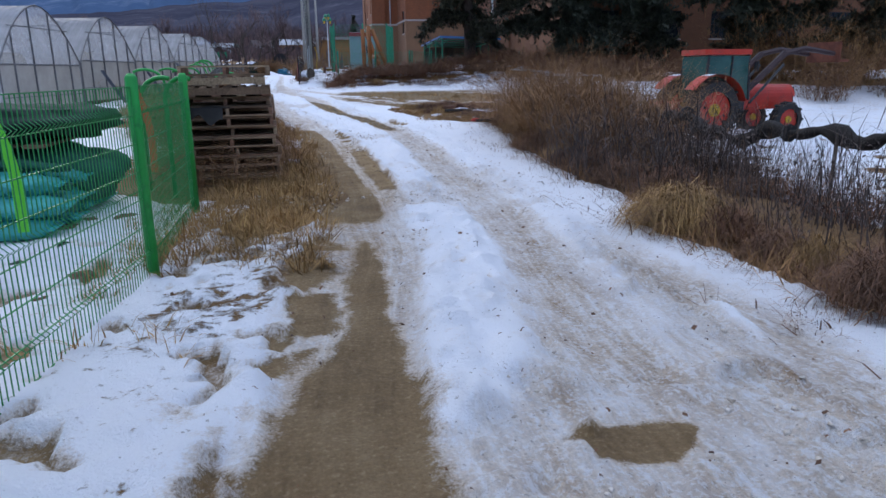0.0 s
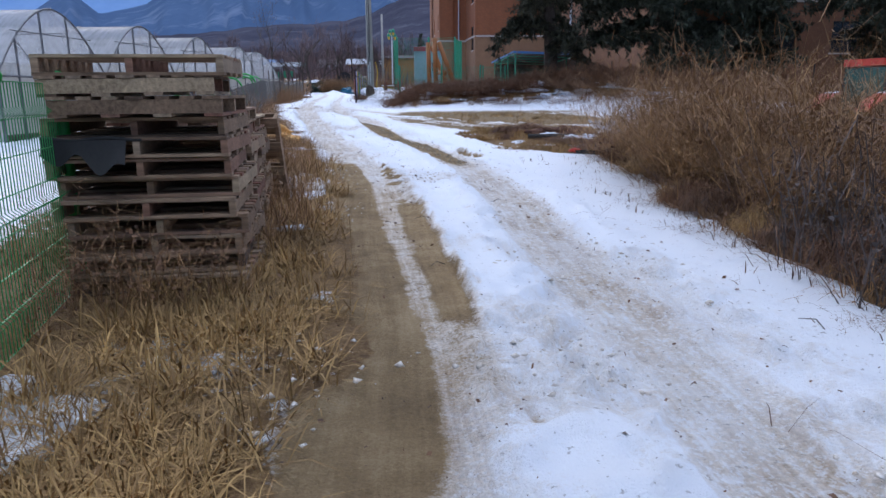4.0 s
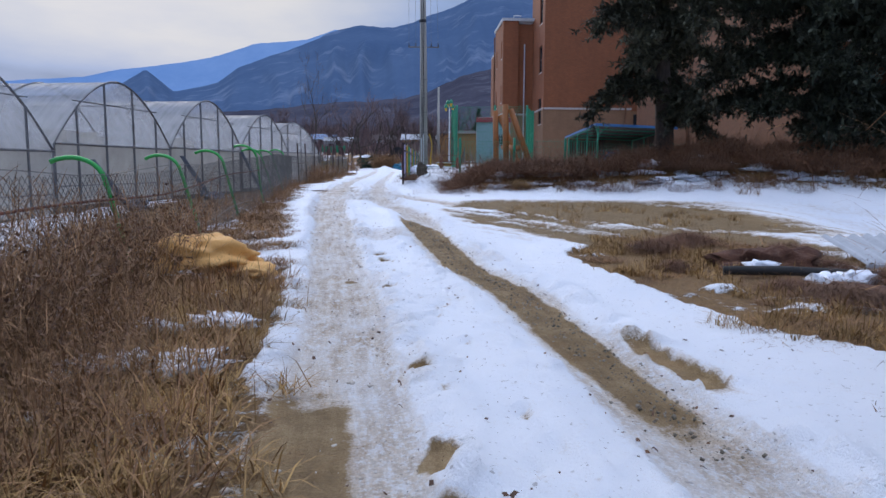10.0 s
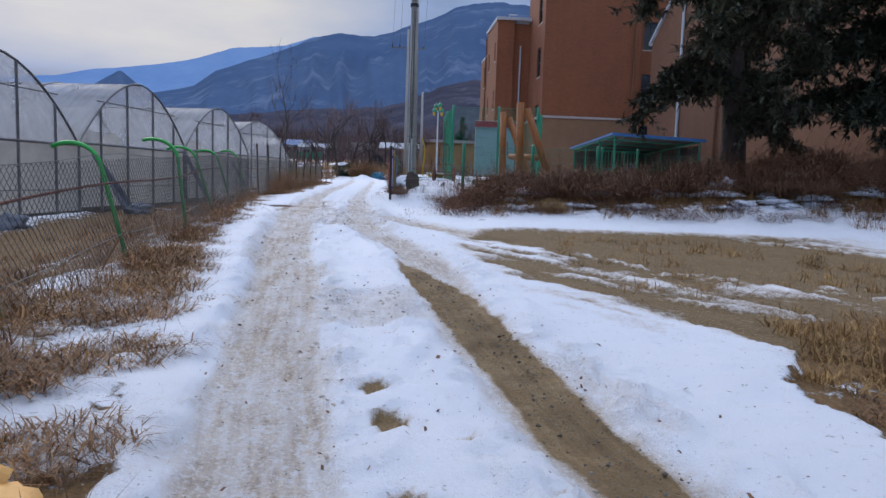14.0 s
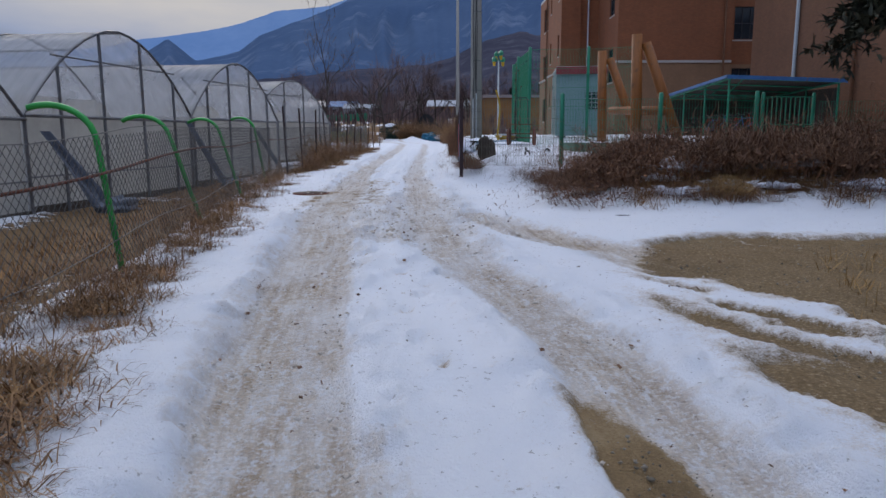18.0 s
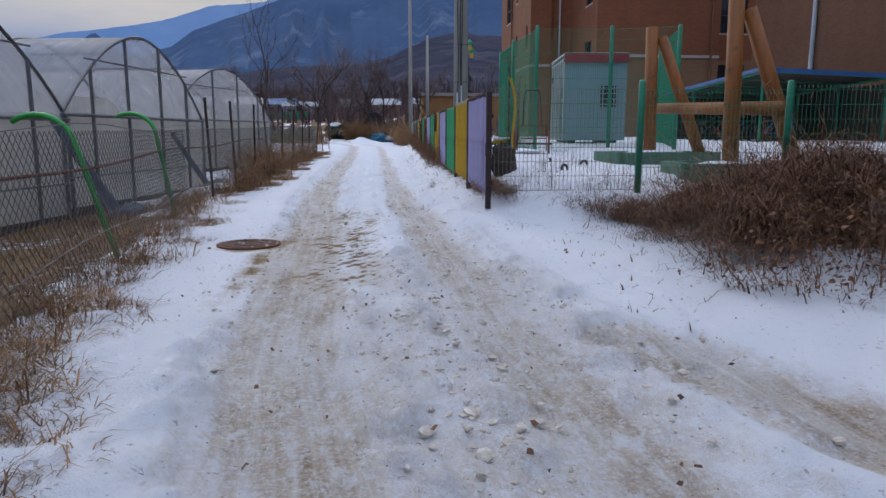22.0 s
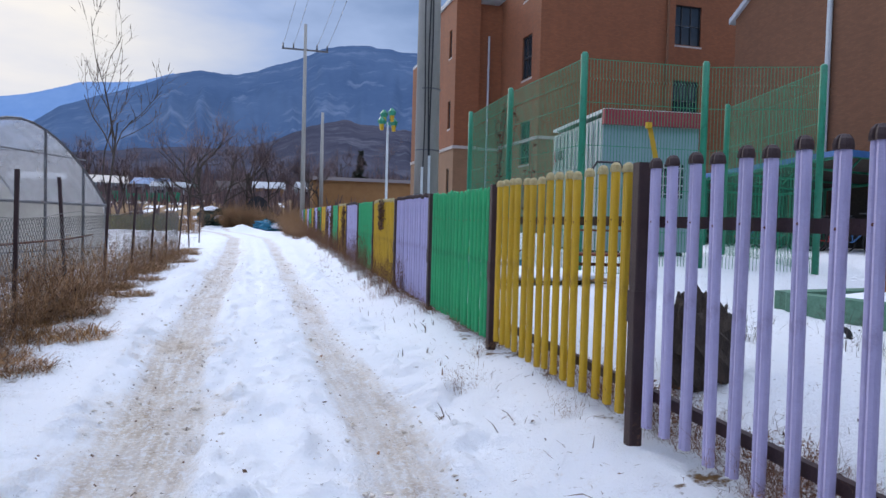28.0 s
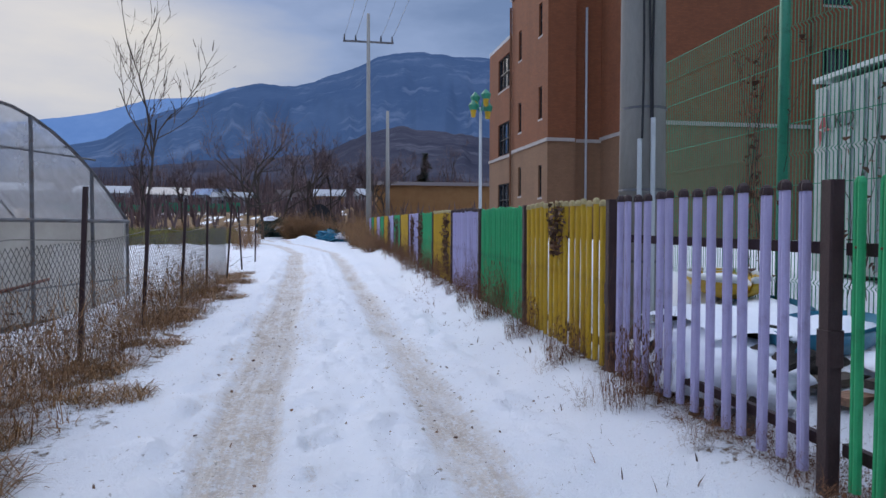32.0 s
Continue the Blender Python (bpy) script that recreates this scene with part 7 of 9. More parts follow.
def bare_tree(x, y, h, seed, label, spread=0.5, material=None, depth=4, thick=0.014, group=""):
    rs = np.random.RandomState(seed)
    t = root("bare_tree", Matrix.Translation((x, y, gz(x, y) - 0.1)), label, "tree", group)
    g, tw = Geo(), Geo()
    B, T, W = [], [], []

    def grow(p, d, L, r, lev):
        pts = [p]
        for _ in range(3):
            d = d + rs.normal(size=3) * 0.13 + (0, 0, 0.05)
            d = d / np.linalg.norm(d)
            pts.append(pts[-1] + d * L / 3)
        if lev >= depth - 1:
            for a, b in zip(pts, pts[1:]):
                B.append(a), T.append(b + (b - a) * 0.2), W.append(max(0.02, r * 1.6))
            if lev >= depth:
                return
        else:
            g.tube([tuple(q) for q in pts], [r, r * 0.85, r * 0.72, r * 0.6], 6, False)
        for k in range(3 if lev else 5):
            s = rs.uniform(0.35, 1.0)
            i = min(2, int(s * 3))
            q = pts[i] + (pts[i + 1] - pts[i]) * (s * 3 - i)
            e = d + rs.normal(size=3) * spread
            e[2] = abs(e[2]) * 0.8 + 0.2
            grow(q, e / np.linalg.norm(e), L * rs.uniform(0.5, 0.72), r * 0.55, lev + 1)

    grow(np.zeros(3), np.array([0, 0, 1.0]), h * 0.52, h * thick, 0)
    if group:
        q = np.array(T)[rs.randint(len(T), size=900)]
        e = rs.normal(size=(900, 3)) * (0.6, 0.6, 0.5) + (0, 0, 0.45)
        B += list(q)
        T += list(q + e)
        W += [0.02] * 900
    part("trunk", g, M_bark, t)
    part("twig_crown", blade_mesh("twig_crown", np.array(B), np.array(T), np.array(W), material or M_twig, 0.0), None, t)["kind"] = "stuff"


bare_tree(-2.9, 73.2, 9.5, 17, "young bare tree beside the snowy field", 0.5, M_twig, 4, 0.0055)
for k, (x, y, h) in enumerate(((-1.7, 98.5, 9), (-1.2, 104, 10), (0.1, 110, 9), (2.2, 116, 9.5), (3.2, 118, 10), (4.4, 117, 8.5), (8.2, 112, 7.5), (9.4, 114, 7), (-9.5, 118, 7.5), (-14, 122, 8), (-20, 118, 7), (-26, 128, 8), (13, 132, 8), (20, 134, 9), (-5.5, 128, 7.5))):
    bare_tree(x, y, h, 40 + k, "bare brown tree beyond the bend", 0.6, M_far_wood, 4, 0.013, "bare trees beyond the bend")


def far_woods():
    rs = np.random.RandomState(3)
    n = 26000
    x = rs.uniform(-150, 120, n)
    y = rs.uniform(196, 330, n)
    z = ground_z(x, y)
    h = rs.uniform(3, 9.5, n)
    B = np.stack([x, y, z], -1)
    T = B + np.stack([rs.normal(size=n) * 1.3, rs.normal(size=n) * 1.0, h], -1)
    tagged(new("far_woods", blade_mesh("far_woods", B, T, rs.uniform(0.08, 0.32, n), M_far_wood, 0.0)), "far bare brown woodland", "trees", kind="stuff")


far_woods()


def snow_litter():
    """Crumbs of soil, leaf bits and broken crust strewn over the lane."""
    rs = np.random.RandomState(12)
    n = 9000
    y = rs.uniform(2, 62, n)
    x = (left_track(y) + right_track(y)) / 2 + rs.normal(size=n) * 1.5
    keep = (x > left_track(y) - 2.2) & (x < right_track(y) + 2.6)
    x, y = x[keep], y[keep]
    n = len(x)
    z = ground_z(x, y) + 0.035 + rs.uniform(-0.01, 0.02, n)
    a = rs.uniform(0, math.tau, n)
    s = 0.004 + 0.02 * rs.rand(n) ** 5
    B = np.stack([x, y, z], -1)
    T = B + np.stack([np.cos(a) * s * 1.6, np.sin(a) * s * 1.6, rs.uniform(0, 1, n) * s], -1)
    tagged(new("snow_litter", blade_mesh("snow_litter", B, T, s * 1.1, M_leaf_brown, 0.3)), "crumbs of soil and dead leaf on the snow", "litter", kind="stuff")


snow_litter()


def snow_crumbs():
    """Broken bits of snow crust thrown up beside the wheel tracks."""
    rs = np.random.RandomState(14)
    n = 15000
    y = 2 + 56 * rs.rand(n)
    left = rs.rand(n) < 0.4
    c = np.where(left, left_track(y), right_track(y))
    off = rs.choice([-0.52, 0.5], n) + rs.normal(size=n) * 0.22
    x = c + off
    clump = fbm(x * 1.1, y * 0.9, 3, 81)
    keep = (clump > 0.47) & (np.hypot(x - 5.6, y - 3.84) > 0.4) & ~((x > 5) & (y > 17.5) & (y < 31.5)) & ((y > 7) | (x > 5))
    x, y = x[keep], y[keep]
    n = len(x)
    s = 0.005 + 0.02 * rs.rand(n) ** 3
    z = ground_z(x, y) + 0.03
    base = np.array([(1, 0, 0), (0, 1, 0), (-1, 0, 0), (0, -1, 0), (0, 0, 0.75), (0, 0, -0.75)], float)
    v = base[None] + rs.normal(size=(n, 6, 3)) * 0.28
    v = v * s[:, None, None] * np.array([1, 1, 0.7]) + np.stack([x, y, z], -1)[:, None]
    f = np.array([(0, 1, 4), (1, 2, 4), (2, 3, 4), (3, 0, 4), (1, 0, 5), (2, 1, 5), (3, 2, 5), (0, 3, 5)])
    me = bpy.data.meshes.new("snow_crumbs")
    me.vertices.add(n * 6)
    me.vertices.foreach_set("co", v.astype(np.float32).ravel())
    loops = (np.arange(n)[:, None, None] * 6 + f[None]).astype(np.int32).ravel()
    me.loops.add(len(loops))
    me.loops.foreach_set("vertex_index", loops)
    me.polygons.add(n * 8)
    me.polygons.foreach_set("loop_start", np.arange(0, n * 24, 3, dtype=np.int32))
    me.update(calc_edges=True)
    me.materials.append(M_snow_soiled)
    tagged(new("snow_crumbs", me), "soiled crumbs of broken snow crust beside the wheel tracks", "snow", kind="stuff")


snow_crumbs()


def snow_chunks():
    """Slabs of crust broken loose by turning wheels."""
    rng = random.Random(19)
    for k in range(64):
        if k < 34:
            x, y = rng.gauss(3.8, 0.16), rng.gauss(36.7, 0.4)
        elif k < 50:
            y = rng.uniform(35.2, 38.2)
            x = float(np.interp(y, [35.2, 36.1, 37.4, 38.6], [5.7, 5.2, 4.95, 4.8])) + rng.gauss(0, 0.07)
        else:
            y = rng.uniform(33, 39)
            x = float(right_track(y)) + rng.choice((-0.5, 0.45)) + rng.gauss(0, 0.12)
        q = rng.uniform(0.016, 0.036) * (1.7 if k % 11 == 0 else 1)
        g = Geo()
        n = 7
        for zz, f in ((-0.5, 1.0), (0.25, 1.05), (0.5, 0.7)):
            g.v += [(q * f * math.cos(math.tau * i / n) * rng.uniform(0.75, 1.25), q * f * 0.75 * math.sin(math.tau * i / n) * rng.uniform(0.75, 1.25), q * 0.55 * zz) for i in range(n)]
        g.f = [tuple(range(n - 1, -1, -1)), tuple(range(2 * n, 3 * n))] + [(r * n + i, r * n + (i + 1) % n, (r + 1) * n + (i + 1) % n, (r + 1) * n + i) for r in (0, 1) for i in range(n)]
        thing("snow_chunk", g, M_snow_soiled, "soiled broken slab of old snow crust on the lane", "snow", "snow chunks on the lane", m=Matrix.Translation((x, y, gz(x, y) + 0.012)) @ Matrix.Rotation(rng.uniform(0, math.tau), 4, "Z") @ Matrix.Rotation(rng.uniform(-0.5, 0.5), 4, "X"))


snow_chunks()


def pebbles():
    """Small stones on the bare soil of the lot and in the wheel strip."""
    rs = np.random.RandomState(15)
    n = 5200
    lot = rs.rand(n) < 0.62
    y = np.where(lot, rs.uniform(28, 35.6, n), rs.uniform(18.6, 30.6, n))
    strip = np.interp(y, [16, 18.7, 20.5, 23, 25, 28.7, 30.3, 31.5], [6.9, 6.76, 6.56, 6.37, 5.93, 5.5, 5.16, 5.05])
    x = np.where(lot, 6.4 + 6.5 * rs.rand(n) ** 1.2, strip + rs.normal(size=n) * 0.14)
    s = 0.004 + 0.014 * rs.rand(n) ** 4
    z = ground_z(x, y) + np.where(lot, 0.0, -0.005) + 0.004
    base = np.array([(1, 0, 0), (0, 1, 0), (-1, 0, 0), (0, -1, 0), (0, 0, 0.7), (0, 0, -0.7)], float)
    v = base[None] + rs.normal(size=(n, 6, 3)) * 0.22
    v = v * s[:, None, None] + np.stack([x, y, z], -1)[:, None]
    f = np.array([(0, 1, 4), (1, 2, 4), (2, 3, 4), (3, 0, 4), (1, 0, 5), (2, 1, 5), (3, 2, 5), (0, 3, 5)])
    me = bpy.data.meshes.new("pebbles")
    me.vertices.add(n * 6)
    me.vertices.foreach_set("co", v.astype(np.float32).ravel())
    loops = (np.arange(n)[:, None, None] * 6 + f[None]).astype(np.int32).ravel()
    me.loops.add(len(loops))
    me.loops.foreach_set("vertex_index", loops)
    me.polygons.add(n * 8)
    me.polygons.foreach_set("loop_start", np.arange(0, n * 24, 3, dtype=np.int32))
    me.update(calc_edges=True)
    me.materials.append(M_pebble)
    tagged(new("pebbles", me), "small stones on the bare soil", "gravel", kind="stuff")


pebbles()


# ---------------------------------------------------------------- wire fence by the greenhouses
def chain_link():
    post_pts = [(0, 0, -0.2), (0, 0, 1.3)] + [(-0.42 + 0.42 * math.cos(a), 0, 1.3 + 0.36 * math.sin(a)) for a in np.linspace(0.15, 1.85, 9)]
    pm = Geo().tube(post_pts, 0.03, 8).mesh("pole", M_green_post, True)
    for y in (17.5, 20.8, 24.1, 27.4, 30.7, 34.0, 37.3, 40.6, 43.9):
        x = chain_x(y)
        r = root("bent_fence_post", Matrix.Translation((x, y, gz(x, y))) @ Matrix.Rotation(plant_rng.uniform(-0.25, 0.15), 4, "Z") @ Matrix.Rotation(plant_rng.uniform(-0.30, -0.10), 4, "Y"), "green steel fence post with a bent-over top", "fence post", "posts of the wire fence")
        part("pole", pm, None, r)
    sm = Geo().box((0, 0, 0.85), (0.045, 0.045, 2.1)).mesh("pole", M_brown_metal)
    for y in (46.8, 49.0, 51.4, 53.7, 56.0, 58.4, 60.8, 63.2, 66.0, 69.0, 72.5):
        x = chain_x(y)
        r = root("steel_fence_post", Matrix.Translation((x, y, gz(x, y))) @ Matrix.Rotation(plant_rng.uniform(-0.08, 0.08), 4, "Y"), "thin rusty steel fence post", "fence post", "posts of the wire fence")
        part("pole", sm, None, r)
    h, cell = 1.4, 0.1
    ys = np.arange(17.5, 66, cell)
    k = int(h / cell)
    B, T = [], []
    for i, y in enumerate(ys):
        x0, x1 = chain_x(y), chain_x(y + cell)
        z = gz(x0, y) + 0.03
        for j in range(k):
            up = j % 2 == 0
            a = (x0, y, z + j * cell) if up else (x1, y + cell, z + j * cell)
            b = (x1, y + cell, z + (j + 1) * cell) if up else (x0, y, z + (j + 1) * cell)
            B.append(a), T.append(b)
            B.append((2 * x0 - a[0], 2 * y - a[1] + (0 if up else 0), a[2])), T.append((2 * x0 - b[0], 2 * y - b[1], b[2]))
    B, T = np.array(B), np.array(T)
    n = len(B)
    w = 0.0032
    v = np.stack([B + (0, 0, w), B - (0, 0, w), T - (0, 0, w), T + (0, 0, w)], 1).reshape(-1, 3)
    v2 = np.stack([B + (w, 0, 0), B - (w, 0, 0), T - (w, 0, 0), T + (w, 0, 0)], 1).reshape(-1, 3)
    v = np.concatenate([v, v2])
    me = bpy.data.meshes.new("chain_link")
    me.vertices.add(len(v))
    me.vertices.foreach_set("co", v.astype(np.float32).ravel())
    me.loops.add(len(v))
    me.loops.foreach_set("vertex_index", np.arange(len(v), dtype=np.int32))
    me.polygons.add(len(v) // 4)
    me.polygons.foreach_set("loop_start", np.arange(0, len(v), 4, dtype=np.int32))
    me.update(calc_edges=True)
    me.materials.append(M_galv)
    tagged(new("chain_link_mesh", me), "old grey chain-link wire mesh strung between posts", "fence", kind="stuff")
    rod = [(chain_x(y) - 0.02, y, gz(chain_x(y), y) + 1.02 + 0.03 * math.sin(y * 0.9)) for y in np.arange(17.5, 56, 0.7)]
    thing("fence_rod", Geo().tube(rod, 0.014, 6), M_rust, "rusty steel rod wired along the fence", "rod", smooth=True)
    for z in (0.35, 1.36):
        pts = [(chain_x(y), y, gz(chain_x(y), y) + z + 0.04 * math.sin(y * 1.3)) for y in np.arange(17.5, 72, 1.0)]
        thing("tension_wire", Geo().tube(pts, 0.006, 4), M_galv, "rusty tension wire along the fence", "wire", "tension wires")


chain_link()


# ---------------------------------------------------------------- manhole
def manhole():
    x, y = 1.73, 41.56
    p = root("manhole_cover", Matrix.Translation((x, y, gz(x, y) + 0.003)), "round dark iron manhole cover in the lane", "manhole")
    part("ring", Geo().tube([(0, 0, -0.05), (0, 0, 0.010)], 0.37, 28), M_rust, p, "rusty iron rim")
    prof = [(0.0, 0.016), (0.05, 0.016), (0.06, 0.008), (0.11, 0.008), (0.12, 0.016), (0.17, 0.016), (0.18, 0.008), (0.23, 0.008), (0.24, 0.016), (0.31, 0.016), (0.33, 0.0)]
    g = Geo().sheet([[(q * math.cos(a), q * math.sin(a), z) for q, z in prof] for a in np.linspace(0, math.tau, 33)])
    part("cover", g, surface("worn_iron", (0.045, 0.029, 0.021), (0.105, 0.064, 0.044), 7, 50, 0.9), p, "rusty cover with raised rings")


manhole()


# ---------------------------------------------------------------- orange sack
def blob(g, c, s, seed, n=18, m=14, amp=0.12, flat=0.0, freq=1.6):
    """A lumpy closed form about c with half sizes s; flat cuts its underside."""
    off = Vector((seed * 3.7, seed * 1.9, 0))
    k = len(g.v)
    for i in range(m + 1):
        th = math.pi * i / m
        for j in range(n):
            ph = math.tau * j / n
            d = Vector((math.sin(th) * math.cos(ph), math.sin(th) * math.sin(ph), math.cos(th)))
            r = 1 + amp * noise.noise(d * freq + off) * 2 + amp * 0.5 * noise.noise(d * freq * 3 + off)
            z = d.z * r
            if z < -1 + flat:
                z = -1 + flat
            g.v.append((c[0] + d.x * r * s[0], c[1] + d.y * r * s[1], c[2] + z * s[2]))
    for i in range(m):
        for j in range(n):
            a, b = k + i * n + j, k + i * n + (j + 1) % n
            g.f.append((a, b, b + n, a + n))
    return g


def sack():
    x, y = 2.5, 24.2
    p = root("orange_sack", Matrix.Translation((x, y, gz(x, y))) @ Matrix.Rotation(radians(-8), 4, "Z"), "large crumpled orange plastic sack lying on dry grass", "sack")
    g = blob(Geo(), (0, 0, 0.2), (0.74, 0.40, 0.33), 3, 64, 40, 0.19, 0.35, 2.5)
    part("body", g, M_bag, p, smooth=True)
    part("neck", blob(Geo(), (-0.72, 0.08, 0.24), (0.2, 0.17, 0.17), 5, 22, 16, 0.2, 0.2, 2.4), M_bag, p, "bunched end of the sack", smooth=True)
    part("fold", blob(Geo(), (0.72, -0.08, 0.1), (0.28, 0.3, 0.11), 8, 24, 14, 0.2, 0.3, 2.4), M_bag, p, "flattened open end", smooth=True)
    for k in range(5):
        u = -0.3 + 0.11 * k
        marks = Geo()
        marks.box((u, -0.335 + 0.03 * abs(k - 2), 0.27 + 0.015 * (k % 2)), (0.07, 0.03, 0.018 + 0.02 * (k % 3)), rz=6 * (k - 2))
        part("print_mark", marks, M_leaf_brown, p, "unreadable dark print")


sack()


for k in range(8):
    bicycle(17.0 + 0.08 * (k % 3), 56.0 + 0.82 * k, 1.5, 8 * (k % 3) - 6, (M_blue_roof, M_red, M_black, M_galv)[k % 4])


# ---------------------------------------------------------------- covers left along the greenhouse fronts
def leaning_covers():
    for k, (x, y, w, h, rz) in enumerate(((-2.75, 41.2, 0.6, 1.6, 78), (-1.9, 46.3, 0.5, 1.8, 80), (-3.6, 36.2, 0.6, 1.5, 80), (-1.45, 51.6, 0.4, 1.5, 76))):
        m = Matrix.Translation((x + 0.55, y, gz(x, y) - 0.02)) @ Matrix.Rotation(radians(rz), 4, "Z")
        r = root("leaning_cover", m, "grey-blue plastic cover leaning against the greenhouse front", "cover", "covers at the greenhouses")
        rows = [[(u * w * (1 - 0.55 * v) - 0.9 * v, 0.05 + 0.5 * v + 0.05 * math.sin(7 * u + 3 * v + k), h * v) for v in np.linspace(0, 1, 8)] for u in np.linspace(-0.5, 0.5, 16)]
        part("cover", Geo().sheet(rows), M_grey_cover, r, smooth=True)
        part("cover_foot", blob(Geo(), (0.1, -0.1, 0.1), (0.5, 0.25, 0.2), 150 + k, 22, 14, 0.3, 0.4, 2.4), M_grey_cover, r, "crumpled foot of the cover", smooth=True)


M_grey_cover = surface("grey_blue_cover", (0.06, 0.075, 0.10), (0.14, 0.16, 0.20), 2, 30, 0.55, relief=0.5, depth=0.03)
leaning_covers()


# ---------------------------------------------------------------- tractor
def wheel(parent, c, r, w, label):
    t = part("tyre", Geo(), M_rubber, parent, label)
    g = Geo()
    ring = [(r * 0.62, -w / 2), (r * 0.92, -w / 2), (r, -w * 0.3), (r, w * 0.3), (r * 0.92, w / 2), (r * 0.62, w / 2)]
    n = 32
    for i in range(n):
        a = math.tau * i / n
        g.v += [(q * math.cos(a), b, q * math.sin(a)) for q, b in ring]
    for i in range(n):
        for j in range(5):
            g.f.append((i * 6 + j, ((i + 1) % n) * 6 + j, ((i + 1) % n) * 6 + j + 1, i * 6 + j + 1))
    for i in range(20):
        a = math.tau * i / 20
        g.box((r * math.cos(a), (0.12 if i % 2 else -0.12) * w, r * math.sin(a)), (0.05, w * 0.7, 0.07), m=Matrix.Rotation(-a, 4, "Y"))
    t.data = g.mesh("tyre", M_rubber)
    t.matrix_basis = Matrix.Translation(c)
    part("rim", Geo().tube([(0, -w * 0.32, 0), (0, w * 0.32, 0)], r * 0.63, 24), M_red, t, "red wheel rim")
    part("hub", Geo().tube([(0, -w * 0.4, 0), (0, w * 0.4, 0)], r * 0.22, 14), M_yellow, t, "yellow hub")


def tractor():
    x, y = 18.15, 23.0
    p = root("tractor", Matrix.Translation((x, y, gz(x, y) - 0.04)) @ Matrix.Rotation(radians(4), 4, "Z") @ Matrix.Scale(1.14, 4), "red farm tractor with glazed cab and loader on snow", "tractor")
    for sy in (-0.75, 0.75):
        wheel(p, (-0.4, sy, 0.84), 0.84, 0.44, "large rear tyre")
        wheel(p, (2.25, sy, 0.5), 0.5, 0.3, "front tyre")
    g = Geo().box((0.25, 0, 1.0), (1.6, 0.8, 0.5), bev=0.05)
    part("chassis", g, M_black, p)
    hood = Geo().sheet([[(u, 0.36 * math.cos(a), 1.15 + 0.42 * math.sin(a) * (1 - 0.12 * u / 2.8)) for a in np.linspace(0, math.pi, 12)] for u in (0.95, 1.6, 2.4, 2.75, 2.85)])
    hood.box((1.9, 0, 0.98), (1.85, 0.7, 0.36), bev=0.04)
    part("hood", hood, M_red, p, "red engine hood", smooth=False)
    part("grille", Geo().box((2.86, 0, 1.15), (0.05, 0.56, 0.55), bev=0.01), M_black, p)
    cab = Geo()
    corners = [(-0.55, 0.62), (-0.55, -0.62), (0.95, -0.62), (0.95, 0.62)]
    for cx, cy in corners:
        cab.tube([(cx, cy, 1.1), (cx * 0.9 + 0.02, cy * 0.92, 2.4)], 0.045, 6)
    part("cab_frame", cab, M_black, p, "black cab pillars")
    for cy in (-0.6, 0.6):
        part("side_window", Geo().box((0.2, cy, 1.75), (1.42, 0.02, 1.2)), M_cab, p, "greenish cab glass")
    for cx in (-0.52, 0.92):
        part("windscreen", Geo().box((cx, 0, 1.75), (0.02, 1.16, 1.2)), M_cab, p, "greenish cab glass")
    part("door_frame", Geo().tube([(0.25, -0.63, 1.15), (0.3, -0.63, 2.35)], 0.03, 6), M_black, p)
    part("seat", Geo().box((-0.05, 0, 1.35), (0.45, 0.5, 0.15), bev=0.03).box((-0.28, 0, 1.65), (0.12, 0.48, 0.6), bev=0.03), M_black, p)
    part("cab_roof", Geo().box((0.2, 0, 2.46), (1.6, 1.36, 0.15), bev=0.12), M_red, p, "red cab roof")
    for sy in (-0.78, 0.78):
        pts = [(-0.4 + 0.97 * math.cos(a), sy, 0.84 + 0.97 * math.sin(a)) for a in np.linspace(0.25, 2.5, 12)]
        f_ = Geo().sheet([[(q[0], q[1] - 0.24, q[2]), (q[0], q[1] + 0.24, q[2])] for q in pts]).sheet([[(q[0], q[1] + 0.24, q[2] + 0.03), (q[0], q[1] - 0.24, q[2] + 0.03)] for q in pts])
        fd = part("fender", f_, M_red, p, "red rear fender")
        part("snow_cap", Geo().sheet([[(q[0], q[1] - 0.2, q[2] + 0.045), (q[0], q[1] + 0.2, q[2] + 0.045)] for q in pts[3:9]]), M_snow, fd, "snow on the fender")
    for sy in (-0.5, 0.5):
        arm = Geo().tube([(1.0, sy, 1.4), (2.2, sy, 2.42), (2.9, sy, 2.55), (4.0, sy, 2.4)], [0.09, 0.1, 0.085, 0.07], 6)
        part("loader_arm", arm, M_brown_metal, p, "dark grey loader arm")
        part("loader_ram", Geo().tube([(1.1, sy, 1.0), (2.2, sy, 2.1)], 0.04, 6), M_black, p)
    part("loader_fork", Geo().box((4.1, 0, 2.45), (0.1, 1.3, 0.6), bev=0.03).box((4.35, 0.4, 2.2), (0.6, 0.1, 0.08)).box((4.35, -0.4, 2.2), (0.6, 0.1, 0.08)), M_rust, p, "dull rusty red loader fork")
    part("rear_blade", Geo().add([(-1.4, -0.7, 0.35), (-1.4, 0.7, 0.35), (-2.0, 0.7, 0.3), (-2.0, -0.7, 0.3), (-1.4, -0.7, 1.1), (-1.4, 0.7, 1.1), (-1.5, 0.7, 1.1), (-1.5, -0.7, 1.1)], [(0, 1, 2, 3), (4, 7, 6, 5), (0, 4, 5, 1), (2, 6, 7, 3), (0, 3, 7, 4), (1, 5, 6, 2)]), M_red, p, "red rear implement")
